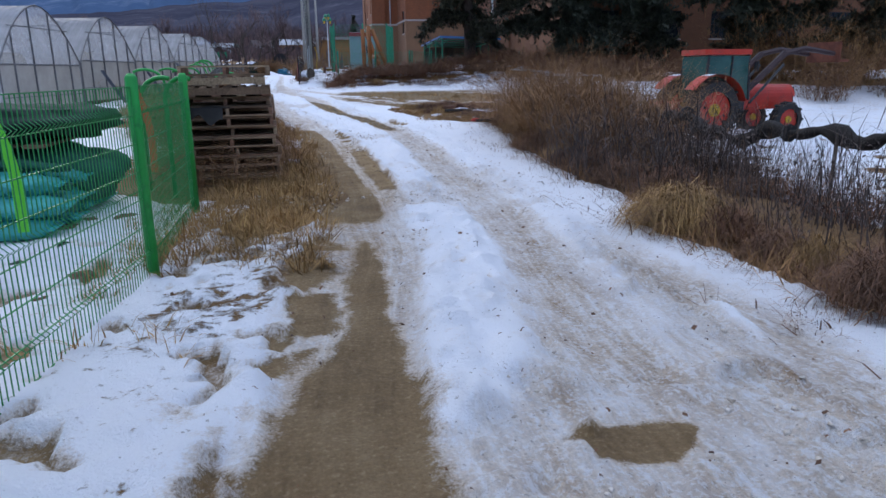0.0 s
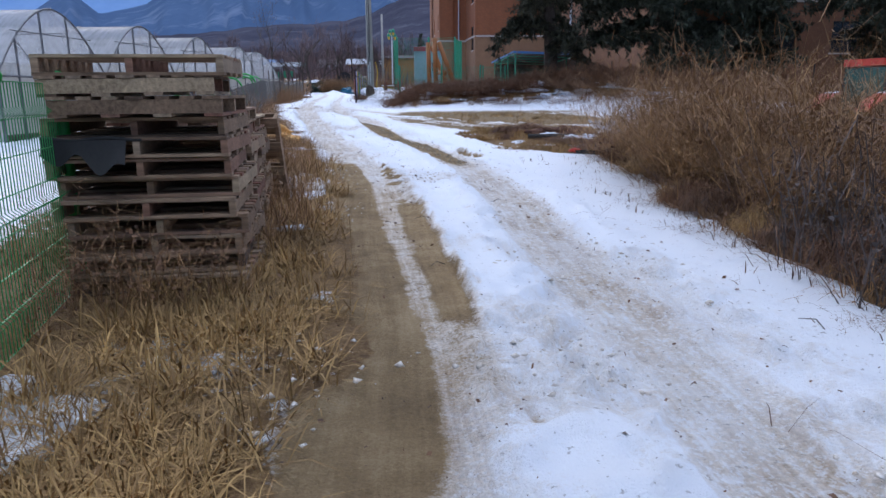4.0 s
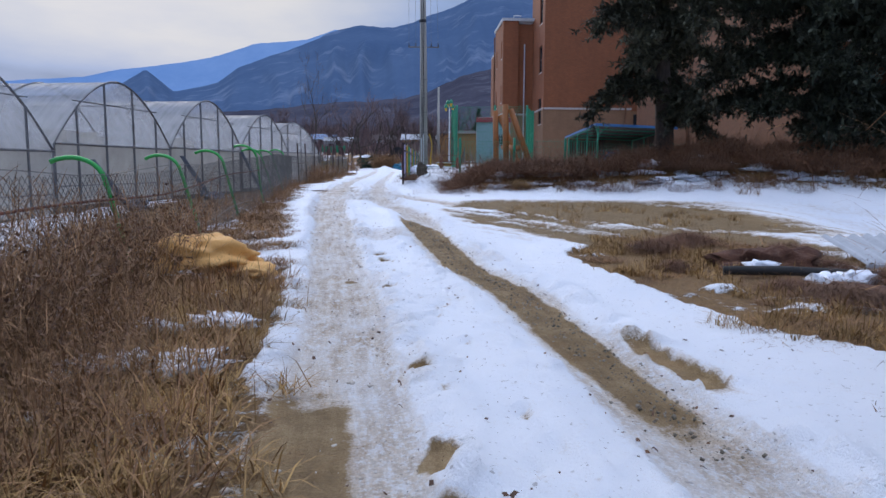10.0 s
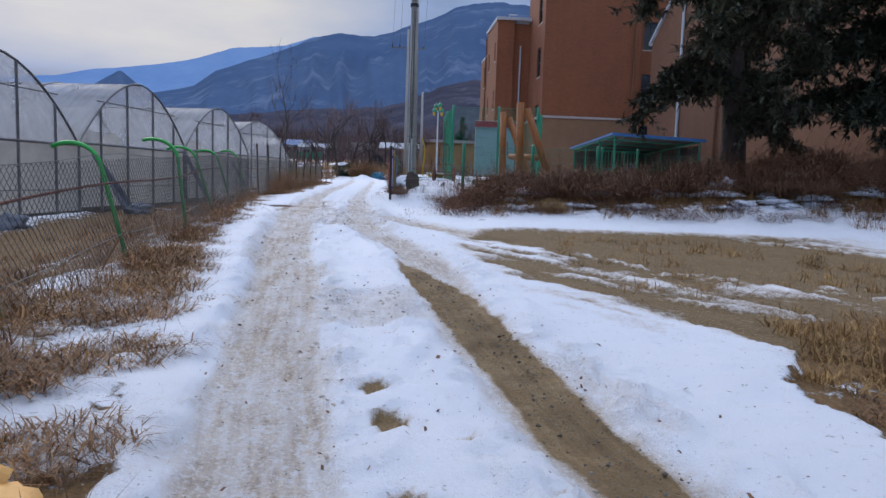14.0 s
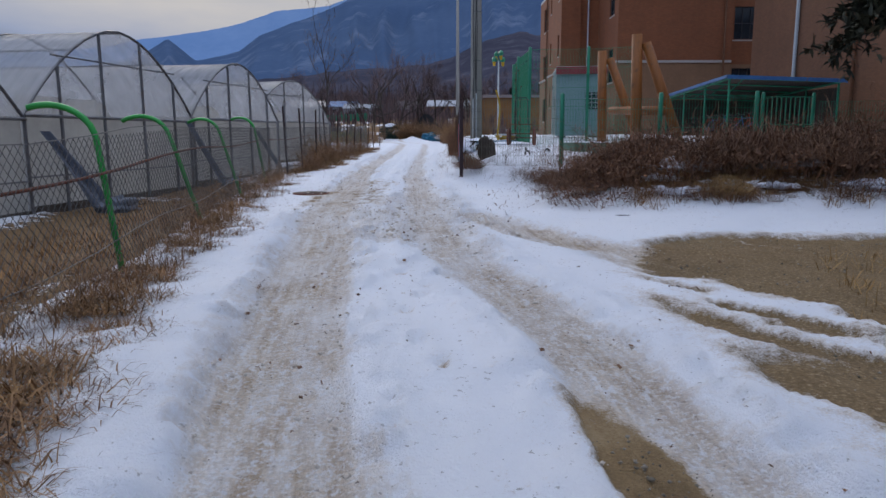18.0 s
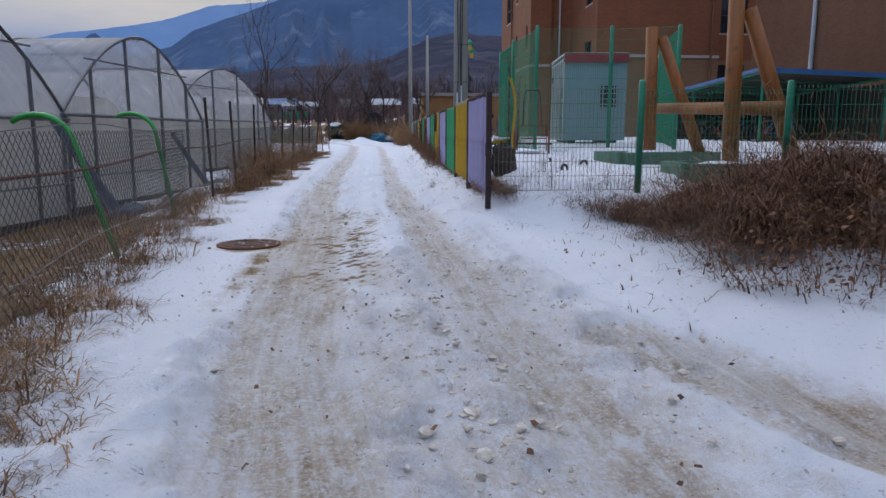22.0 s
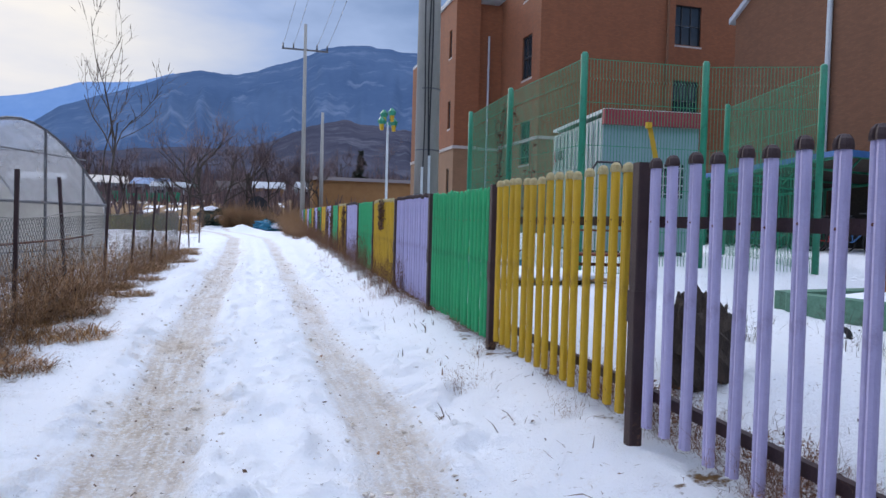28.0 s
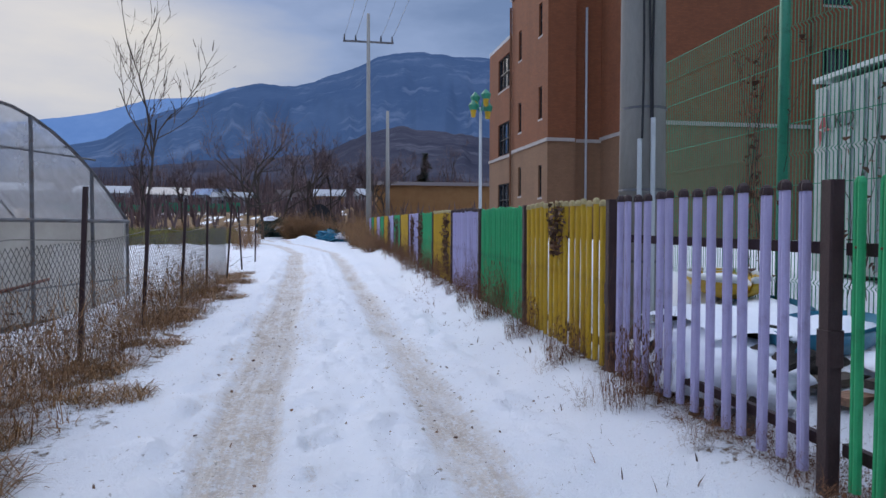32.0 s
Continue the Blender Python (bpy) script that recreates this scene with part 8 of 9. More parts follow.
    part("exhaust", Geo().tube([(1.15, 0.45, 1.4), (1.15, 0.45, 2.3)], 0.05, 8), M_black, p)
    part("mirror", Geo().box((0.95, -0.85, 2.05), (0.05, 0.18, 0.28), bev=0.02), M_black, p)


M_cab = surface("cab_glass", (0.02, 0.07, 0.06), (0.05, 0.13, 0.11), 1.5, 10, 0.08, relief=0)
tractor()


# ---------------------------------------------------------------- black net roll and shrubs' support beside the field
def net_roll():
    r = root("shade_net_roll", Matrix.Translation((10.6, 3.2, 0)), "sagging roll of black shade net lying over dead shrubs", "net")
    for k in range(5):
        ys_ = np.linspace(3.2 + 2.06 * k, 5.26 + 2.06 * k, 15)
        pts = [(0.25 * math.sin(y), y - 3.2, gz(10.8, y) + 1.02 + 0.07 * math.sin(1.7 * y) + 0.05 * math.sin(7.3 * y) - 0.12 * math.sin(math.pi * (y - 3.2) / 2.06) ** 2) for y in ys_]
        part("net_length", Geo().tube(pts, [0.085 + 0.03 * math.sin(5.3 * y) + 0.03 * math.sin(13.1 * y + 1) for y in ys_], 9, k in (0, 4)), M_old_net, r, smooth=True)
        part("tie", Geo().tube([(pts[0][0], pts[0][1] - 0.02, pts[0][2]), (pts[0][0], pts[0][1] + 0.02, pts[0][2])], 0.12, 9), M_rubber, r)
    for y in (4.0, 6.3, 8.6, 10.9, 13.2):
        xx = 10.65
        r = root("net_post", Matrix.Translation((xx, y, gz(xx, y))), "thin dark stake under the shade net", "stake", "stakes under the net")
        part("stake", Geo().tube([(0, 0, -0.2), (0.02, 0, 1.0)], 0.025, 6), M_wood_dark, r)


net_roll()
for k in range(8):
    xx, yy = 17.5 + 2.6 * k, 40.6 - 0.15 * k
    r = root("boundary_post", Matrix.Translation((xx, yy, gz(xx, yy))), "thin dark boundary fence post under the trees", "fence post", "boundary posts")
    part("post", Geo().tube([(0, 0, -0.2), (0, 0, 1.65)], 0.035, 6), M_wood_dark, r)


# ---------------------------------------------------------------- dumped things beside the lot
def debris():
    r = root("black_pipe", Matrix.Translation((10.15, 23.8, gz(10.15, 23.8) + 0.1)), "length of black plastic drain pipe lying in the grass", "pipe")
    part("pipe", Geo().tube([(-0.95, 0.2, 0), (-0.3, 0.06, 0.02), (0.4, -0.05, 0.0), (0.95, -0.2, -0.02)], 0.06, 12), M_rubber, r, smooth=True)
    g = blob(Geo(), (0, 0, 0.05), (0.75, 0.4, 0.24), 12, 30, 18, 0.35, 0.6, 2.4)
    thing("dirt_mound", g, M_rot, "small heap of red-brown soil and rotting leaves", "heap", m=Matrix.Translation((10.2, 24.75, gz(10.2, 24.75))), smooth=True)
    rows = [[(u, v, 0.03 * math.sin(u * 26) + 0.1 * v) for v in (0, 0.45, 0.9)] for u in np.linspace(0, 1.1, 50)]
    s = root("roof_sheet", Matrix.Translation((11.3, 24.3, gz(11.3, 24.3) + 0.12)) @ Matrix.Rotation(radians(10), 4, "Z") @ Matrix.Rotation(radians(14), 4, "X"), "grey corrugated sheet lying on debris", "metal sheet")
    part("sheet", Geo().sheet(rows).sheet([[(a, b, c + 0.006) for a, b, c in row] for row in rows]), M_coping, s)
    part("edge_fold", Geo().box((0.55, 0.0, -0.02), (1.1, 0.03, 0.05)), M_coping, s)
    # rotten brown cover sagging over a low ridge of rubbish
    t = root("brown_cover", Matrix.Translation((11.3, 22.9, gz(11.3, 22.9))), "rotten red-brown cover lying over a ridge of rubbish", "tarpaulin")
    rows = [[(u, v, 0.03 + (0.24 - 0.08 * abs(u)) * math.exp(-((v - 0.12 * math.sin(2.2 * u)) / 0.24) ** 2) * (0.8 + 0.35 * math.sin(4.1 * u + 1)) + 0.02 * math.sin(17 * v + 5 * u)) for v in np.linspace(-0.5, 0.5, 15)] for u in np.linspace(-1.3, 1.3, 40)]
    part("cover", Geo().sheet(rows), M_rot, t, smooth=True)
    part("hem", Geo().tube([(u, -0.5, 0.03 + 0.01 * math.sin(9 * u)) for u in np.linspace(-1.3, 1.3, 24)], 0.016, 6), M_rot, t, smooth=True)
    for k, (x, y, sx) in enumerate(((9.9, 24.4, 0.26), (10.55, 23.5, 0.3), (10.15, 23.35, 0.22))):
        thing("snow_patch", blob(Geo(), (0, 0, 0.02), (sx, 0.16, 0.1), 140 + k, 18, 10, 0.4, 0.3, 3.0), M_snow, "scrap of old snow lying among dumped things", "snow", "snow among dumped things", m=Matrix.Translation((x, y, gz(x, y) + 0.04)), smooth=True)
    c = root("red_rag", Matrix.Translation((9.2, 20.05, gz(9.2, 20.05) + 0.07)), "small crumpled red plastic rag among twigs", "rag")
    part("rag", blob(Geo(), (0, 0, 0.02), (0.115, 0.07, 0.04), 33, 18, 12, 0.4, 0.3, 3.0), M_redplastic, c, smooth=True)
    part("tail", Geo().sheet([[(0.08 + 0.1 * q, 0.02 * math.sin(6 * q) + w_, 0.02 - 0.03 * q) for w_ in (-0.02, 0.02)] for q in np.linspace(0, 1, 6)]), M_redplastic, c)
    b = root("black_sack", Matrix.Translation((9.6, 19.8, gz(9.6, 19.8))), "crumpled dark plastic sack in dead grass", "sack")
    part("body", blob(Geo(), (0, 0, 0.06), (0.42, 0.2, 0.09), 15, 24, 16, 0.38, 0.4, 2.8), M_rubber, b, smooth=True)
    part("knot", blob(Geo(), (0.38, 0.1, 0.07), (0.1, 0.08, 0.07), 16, 12, 10, 0.3, 0.2, 2.5), M_rubber, b, smooth=True)
    h = root("bent_hose", Matrix.Translation((7.1, 37.2, gz(7.1, 37.2) + 0.004)), "bent black hose lying half sunk in the snow", "hose")
    part("hose", Geo().tube([(-0.3, 0.22, 0.0), (-0.2, 0.2, 0.022), (-0.06, 0.1, 0.03), (0.06, 0.06, 0.022), (0.16, -0.08, 0.01), (0.17, -0.2, -0.01)], 0.018, 8), M_rubber, h, smooth=True)
    for x, y, s_ in ((9.9, 20.6, 0.5), (10.4, 20.4, 0.6), (10.2, 21.2, 0.5), (11.2, 21.8, 0.55), (11.6, 21.2, 0.6)):
        plant(V_bare, x, y, s_, "bare_shrub", "small bare twiggy shrub among dumped things", "shrubs by the lot", sz=s_ * 0.9)
    for x, y in ((9.7, 20.9), (10.3, 21.6), (10.0, 22.4), (11.0, 21.5), (10.7, 20.5)):
        plant(V_tussock, x, y, 0.6, "straw_tussock", "matted dead grass over dumped things", "tussocks by the lot", sz=0.35)
    # sticks on the snow
    rng = random.Random(77)
    for k in range(9):
        x, y = rng.uniform(5.2, 8.0), rng.uniform(6, 18)
        a = rng.uniform(0, math.tau)
        L = rng.uniform(0.08, 0.2)
        z = gz(x, y) + 0.06
        thing("fallen_twig", Geo().tube([(x, y, z), (x + L * 0.5 * math.cos(a), y + L * 0.5 * math.sin(a), z + 0.03), (x + L * math.cos(a + 0.3), y + L * math.sin(a + 0.3), z + 0.01)], [0.004, 0.003, 0.002], 5), M_bark, "small dark twig lying on the snow", "twig", "fallen twigs")


M_rot = surface("rotten_brown_cover", (0.045, 0.016, 0.009), (0.13, 0.052, 0.026), 4, 30, 0.9, relief=0.7, depth=0.03)
M_redplastic = surface("red_plastic", (0.55, 0.02, 0.015), (0.7, 0.04, 0.02), 3, 40, 0.4)
debris()


# ---------------------------------------------------------------- storage yard behind the green fence
def storage():
    rng = random.Random(3)
    for k in range(24):
        col, row, lay = k % 2, (k // 2) % 4, k // 8
        x, y = 1.52 - 0.95 * col + 0.05 * (lay % 2), 8.55 + 0.58 * row + 0.1 * lay
        z = gz(x, y) + 0.02 + 0.19 * lay
        b = root("teal_sack", Matrix.Translation((x + rng.uniform(-0.08, 0.08), y, z)) @ Matrix.Rotation(rng.uniform(-0.15, 0.15), 4, "Z"), "teal woven sack lying in a low stack behind the green fence", "sack", "stacked teal sacks")
        part("body", blob(Geo(), (0, 0, 0.1), (0.5, 0.33, 0.13), 20 + k, 18, 10, 0.12, 0.15, 1.8), M_tarp, b, smooth=True)
        part("seam", Geo().box((0.5, 0, 0.1), (0.05, 0.42, 0.02)), M_tarp, b)
    r = root("net_bale", Matrix.Translation((1.15, 10.0, gz(1.15, 10.0))), "stack of dark green shade net bales with boards between", "bale")
    part("bale", blob(Geo(), (0, 0, 0.42), (1.1, 1.15, 0.42), 44, 30, 20, 0.12, 0.1, 2.4), M_shade_green, r, smooth=True)
    for k in range(5):
        part("board", Geo().box((-0.7 + 0.33 * k, 0.05 * (k % 2), 0.84 + 0.01 * (k % 3)), (0.2, 2.3, 0.03), bev=0.004), M_wood, r, "weathered plank between the bales")
    part("bale", blob(Geo(), (0.05, 0, 1.02), (1.05, 1.1, 0.22), 47, 30, 18, 0.16, 0.1, 2.6), M_dark_net, r, smooth=True)
    for k in range(3):
        part("fold", Geo().tube([(-0.9 + 0.3 * q, -1.08 + 0.03 * math.sin(3 * q + k), 0.22 + 0.22 * k + 0.03 * math.sin(2.3 * q + 2 * k)) for q in np.linspace(0, 6, 16)], 0.045, 7), M_shade_green, r, "rolled edge of net", smooth=True)
    c = root("black_tarpaulin", Matrix.Translation((-1.3, 9.3, gz(-1.3, 9.3))), "black tarpaulin thrown over a stack", "tarpaulin")
    rows = [[(u, v, 1.2 + 0.1 * math.sin(2.1 * u + v) + 0.05 * math.sin(5 * v) - 0.45 * max(0, abs(v) - 1.2) - 0.5 * max(0, abs(u) - 0.9)) for v in np.linspace(-2.0, 2.0, 22)] for u in np.linspace(-1.4, 1.4, 16)]
    part("cover", Geo().sheet(rows), M_dark_net, c, smooth=True)
    part("stack", Geo().box((0, 0, 0.56), (2.1, 2.5, 1.1), bev=0.06), M_wood_dark, c, "dark stack under the cover")
    for k in range(26):
        x, y = rng.uniform(0.8, 2.7), rng.uniform(4.5, 9.4)
        g = blob(Geo(), (0, 0, 0.02), (rng.uniform(0.06, 0.16), rng.uniform(0.05, 0.14), 0.04), 60 + k, 10, 8, 0.3, 0.4, 2)
        thing("scrap_clod", g, M_dark_net if k % 2 else M_soil, "clod of scrap net and soil in the snow", "clod", "clods in the storage yard", m=Matrix.Translation((x, y, gz(x, y))))
    # ribbons tied to the fence
    for dx, dy, z, mat_, word in ((2.95, 7.95, 0.62, M_redplastic, "red"), (2.55, 5.9, 0.55, M_lime, "lime green")):
        t = root("plastic_ribbon", Matrix.Translation((dx, dy, z)), f"{word} plastic strip hanging behind the green fence", "ribbon", "plastic strips")
        part("strip", Geo().sheet([[(0.03 * math.sin(4 * s) - 0.03 + 0.1 * s, 0, 0.5 - s * 0.7), (0.03 * math.sin(4 * s) + 0.03 + 0.1 * s, 0.01, 0.5 - s * 0.7)] for s in np.linspace(0, 1, 8)]), mat_, t)
        part("knot", Geo().box((0, 0, 0.5), (0.05, 0.04, 0.05), bev=0.01), mat_, t)
    # bent green hoop pipes behind the fence
    for k, (x, y) in enumerate(((2.75, 10.6), (2.35, 11.2), (2.9, 14.6))):
        r = root("bent_fence_post", Matrix.Translation((x, y, gz(x, y))) @ Matrix.Rotation(0.4 * k - 0.6, 4, "Z"), "green steel fence post with a bent-over top", "fence post", "posts of the wire fence")
        pts = [(0, 0, -0.2), (0, 0, 1.2)] + [(0.3 - 0.3 * math.cos(a), 0, 1.2 + 0.28 * math.sin(a)) for a in np.linspace(0.15, 1.9, 9)]
        part("pole", Geo().tube(pts, 0.03, 8), M_green_post, r, smooth=True)


M_lime = surface("lime_plastic", (0.10, 0.55, 0.02), (0.15, 0.68, 0.05), 3, 40, 0.4)
storage()


# ---------------------------------------------------------------- things behind the painted fence
def stone_bed(x, y, L, W, rz):
    z = gz(x, y) - 0.05
    r = root("planter_kerb", Matrix.Translation((x, y, z)) @ Matrix.Rotation(radians(rz), 4, "Z"), "low green-grey stone kerb round a snow-filled bed", "kerb", "planter kerbs")
    for sx, sy, a, b in ((0, -W / 2, L, 0.22), (0, W / 2, L, 0.22), (-L / 2, 0, 0.22, W - 0.22), (L / 2, 0, 0.22, W - 0.22)):
        part("stone", Geo().box((sx, sy, 0.11), (a, b, 0.40), bev=0.03), M_moss, r)
    part("snow", blob(Geo(), (0, 0, 0.2), (L / 2 - 0.1, W / 2 - 0.1, 0.14), 71, 24, 10, 0.08, 0.4, 2), M_snow, r, "snow in the bed", smooth=True)


M_moss = surface("mossy_stone", (0.05, 0.14, 0.09), (0.12, 0.24, 0.17), 3, 30, 0.85, dirt=(0.05, 0.08, 0.06))
stone_bed(9.3, 47.9, 2.2, 1.3, 10)
stone_bed(9.4, 44.5, 2.2, 1.3, -5)


def yard_things():
    s = root("tree_stump", Matrix.Translation((5.64, 46.3, 0.92)), "thick split dark-brown tree stump in the snow", "stump")
    part("trunk", blob(Geo(), (0, 0, 0.27), (0.21, 0.19, 0.36), 61, 22, 14, 0.22, 0.3, 4.5), M_bark, s)
    part("slab", blob(Geo(), (0.17, 0.03, 0.2), (0.1, 0.13, 0.31), 62, 16, 10, 0.25, 0.3, 5.5), M_bark, s)
    part("splinter", Geo().tube([(-0.1, 0.02, 0.3), (-0.13, 0.03, 0.55), (-0.15, 0.02, 0.66)], [0.06, 0.04, 0.008], 6), M_wood_dark, s, "splintered edge")
    for x, y, rz in ((6.7, 45.8, 20), (7.4, 46.9, -30), (6.9, 47.6, 70)):
        t = root("tyre_ring", Matrix.Translation((x, y, gz(x, y) + 0.07)) @ Matrix.Rotation(radians(rz), 4, "Z") @ Matrix.Rotation(radians(82), 4, "X"), "small black rubber ring standing in the snow", "tyre", "black rings")
        part("ring", Geo().tube([(0.065 * math.cos(a), 0.065 * math.sin(a), 0) for a in np.linspace(0, math.tau, 17)], 0.022, 8, False), M_rubber, t, smooth=True)
        part("rim", Geo().tube([(0.045 * math.cos(a), 0.045 * math.sin(a), 0) for a in np.linspace(0, math.tau, 17)], 0.008, 6, False), M_black, t)
    # two-wheeled hand cart with round rusty discs
    c = root("hand_cart", Matrix.Translation((7.1, 50.3, 1.2)) @ Matrix.Rotation(radians(-15), 4, "Z"), "rusty two-wheeled hand cart with solid wheels and a bent handle", "cart")
    for dx in (-0.42, 0.42):
        part("wheel", Geo().tube([(dx - 0.025, 0, 0.32), (dx + 0.025, 0, 0.32)], 0.32, 22), M_rust, c, "rusty solid wheel")
    part("axle", Geo().tube([(-0.5, 0, 0.32), (0.5, 0, 0.32)], 0.022, 6), M_rust, c)
    part("frame", Geo().tube([(-0.36, 0.1, 0.15), (-0.36, -0.1, 0.75), (0.36, -0.1, 0.75), (0.36, 0.1, 0.15)], 0.018, 6), M_rust, c)
    part("handle", Geo().tube([(-0.22, -0.1, 0.75), (-0.2, -0.12, 1.5), (-0.14, -0.12, 1.6), (0.14, -0.12, 1.6), (0.2, -0.12, 1.5), (0.22, -0.1, 0.75)], 0.016, 6), M_black, c, "bent black handle")
    part("bed", Geo().box((0, 0.0, 0.45), (0.7, 0.5, 0.03)), M_rust, c)
    # snow-covered heap, blue tub, boat
    h = root("snowy_heap", Matrix.Translation((5.85, 53.2, 0.95)), "heap of old carpets and branches under a slab of snow", "heap")
    part("mound", blob(Geo(), (0.1, 0.1, 0.16), (0.62, 0.85, 0.32), 81, 34, 20, 0.28, 0.5, 2.6), M_old_net, h, smooth=True)
    hr = random.Random(6)
    for k in range(16):
        a = hr.uniform(-0.5, 0.5) + (math.pi / 2 if k % 3 == 0 else 0)
        x0, y0, z0 = hr.uniform(-0.42, 0.3), hr.uniform(-0.7, 0.7), hr.uniform(0.05, 0.42)
        q = hr.uniform(0.3, 0.6)
        part("roll", Geo().tube([(x0 - q * math.sin(a), y0 - q * math.cos(a), z0 - 0.05), (x0, y0, z0 + 0.04), (x0 + q * math.sin(a), y0 + q * math.cos(a), z0 - 0.03)], hr.uniform(0.025, 0.07), 7), (M_old_net, M_bark, M_coping, M_wood_dark)[k % 4], h, smooth=True)
    rows = [[(u, v, 0.50 + 0.06 * math.cos(2.6 * v) - 0.24 * (u + 0.1) ** 2 - 0.16 * max(0, abs(v) - 0.45) + 0.02 * math.sin(6 * u + 4 * v)) for v in np.linspace(-0.66, 0.66, 18)] for u in np.linspace(-0.52, 0.5, 16)]
    part("snow_layer", Geo().sheet(rows).sheet([[(a * 0.97, b * 0.97, c - 0.11) for a, b, c in row] for row in rows]), M_snow, h, "thick slab of snow", smooth=True)
    part("snow_drape", blob(Geo(), (-0.34, -0.3, 0.16), (0.36, 0.85, 0.3), 84, 30, 16, 0.18, 0.5, 2.2), M_snow, h, "snow slid down over the heap", smooth=True)
    for k in range(9):
        y0 = -1.15 + 0.24 * k
        part("branch", Geo().tube([(-0.62 - 0.04 * (k % 3), y0, -0.08), (-0.5, y0 + 0.12, 0.1), (-0.2, y0 + 0.3 * (-1) ** k, 0.36 + 0.05 * (k % 2))], [0.035, 0.03, 0.018], 6), (M_bark, M_old_net, M_wood_dark)[k % 3], h)
    part("snow_rim", Geo().tube([(*((0.5 * math.cos(a), 0.64 * math.sin(a))), 0.42 - 0.1 * abs(math.sin(a)) - 0.05 * math.cos(a) ** 2) for a in np.linspace(0, math.tau, 29)], 0.06, 8, False), M_snow, h, smooth=True)
    hull = [[(u, w * (1 - (u / 0.95) ** 2) ** 0.5 * math.cos(a), 0.28 - 0.26 * math.sin(a) * (1 - 0.5 * (u / 0.95) ** 2)) for a in np.linspace(0, math.pi, 12)] for u in np.linspace(-0.94, 0.94, 16) for w in (0.38,)]
    for bx, by, rz in ((6.55, 53.0, 37), (6.95, 54.25, 62)):
        t = root("blue_boat", Matrix.Translation((bx, by, 1.12)) @ Matrix.Rotation(radians(rz), 4, "Z"), "blue plastic boat hull half filled with snow", "boat", "blue boats")
        part("hull", Geo().sheet(hull).sheet([[(a * 0.96, b * 0.93, c + 0.02) for a, b, c in row] for row in hull]), M_blueplastic, t, "blue hull", smooth=True)
        part("snow", blob(Geo(), (0, 0, 0.22), (0.82, 0.3, 0.1), 83, 22, 10, 0.1, 0.6, 2), M_snow, t, "snow inside", smooth=True)
    p = root("timber_stack", Matrix.Translation((6.75, 51.6, 1.05)) @ Matrix.Rotation(radians(12), 4, "Z"), "low platform of old boards under snow", "timber")
    for k in range(8):
        part("board", Geo().box((0.03 * (k % 3), -0.7 + 0.2 * k, 0.06 + 0.06 * (k % 3)), (1.9, 0.17, 0.05), bev=0.005), M_wood_dark if k % 2 else M_wood, p)
    part("snow_layer", blob(Geo(), (0.05, 0.05, 0.24), (0.92, 0.78, 0.1), 85, 30, 12, 0.12, 0.6, 2), M_snow, p, "snow on the boards", smooth=True)
    y = root("yellow_boat", Matrix.Translation((7.1, 55.2, 1.25)) @ Matrix.Rotation(radians(70), 4, "Z"), "yellow and white fibreglass boat with snow inside", "boat")
    part("hull", Geo().sheet([[(a_, b_, c_ + 0.1) for a_, b_, c_ in row] for row in hull]).sheet([[(a_ * 0.96, b_ * 0.93, c_ + 0.12) for a_, b_, c_ in row] for row in hull]), M_yellow, y, "yellow hull", smooth=True)
    for sg in (1, -1):
        part("gunwale", Geo().tube([(u, sg * 0.38 * (1 - (u / 0.95) ** 2) ** 0.5, 0.38) for u in np.linspace(-0.94, 0.94, 14)], 0.035, 6), M_white, y, "white gunwale", smooth=True)
    part("snow", blob(Geo(), (0.1, 0, 0.3), (0.7, 0.26, 0.08), 87, 20, 10, 0.15, 0.6, 2), M_snow, y, "snow inside", smooth=True)
    st = root("warning_strip", Matrix.Translation((6.0, 47.6, 1.1)), "torn yellow plastic strip hanging behind the green pickets", "strip")
    part("strip", Geo().sheet([[(0.06 * math.sin(5 * s) + 0.12 * s, 0.02 * s, 1.75 - 1.4 * s), (0.06 * math.sin(5 * s) + 0.05 + 0.12 * s, 0.02 * s, 1.75 - 1.4 * s)] for s in np.linspace(0, 1, 12)]), M_yellow, st)
    part("tie", Geo().box((0.02, 0, 1.75), (0.06, 0.03, 0.05), bev=0.01), M_yellow, st)
    bn = root("banner_rag", Matrix.Translation((4.80, 43.6, 1.35)), "red and blue rag tied to the lilac pickets", "rag")
    for k, m_ in enumerate((M_redplastic, M_blueplastic)):
        part("cloth", Geo().sheet([[(0.0, 0.08 * k - 0.03 + 0.02 * math.sin(6 * s), 0.5 - 0.75 * s - 0.1 * k), (0.015, 0.08 * k + 0.05 + 0.02 * math.sin(6 * s), 0.5 - 0.75 * s - 0.1 * k)] for s in np.linspace(0, 1, 8)]), m_, bn)


M_blueplastic = surface("blue_plastic", (0.012, 0.13, 0.22), (0.04, 0.25, 0.36), 3, 40, 0.4)
yard_things()


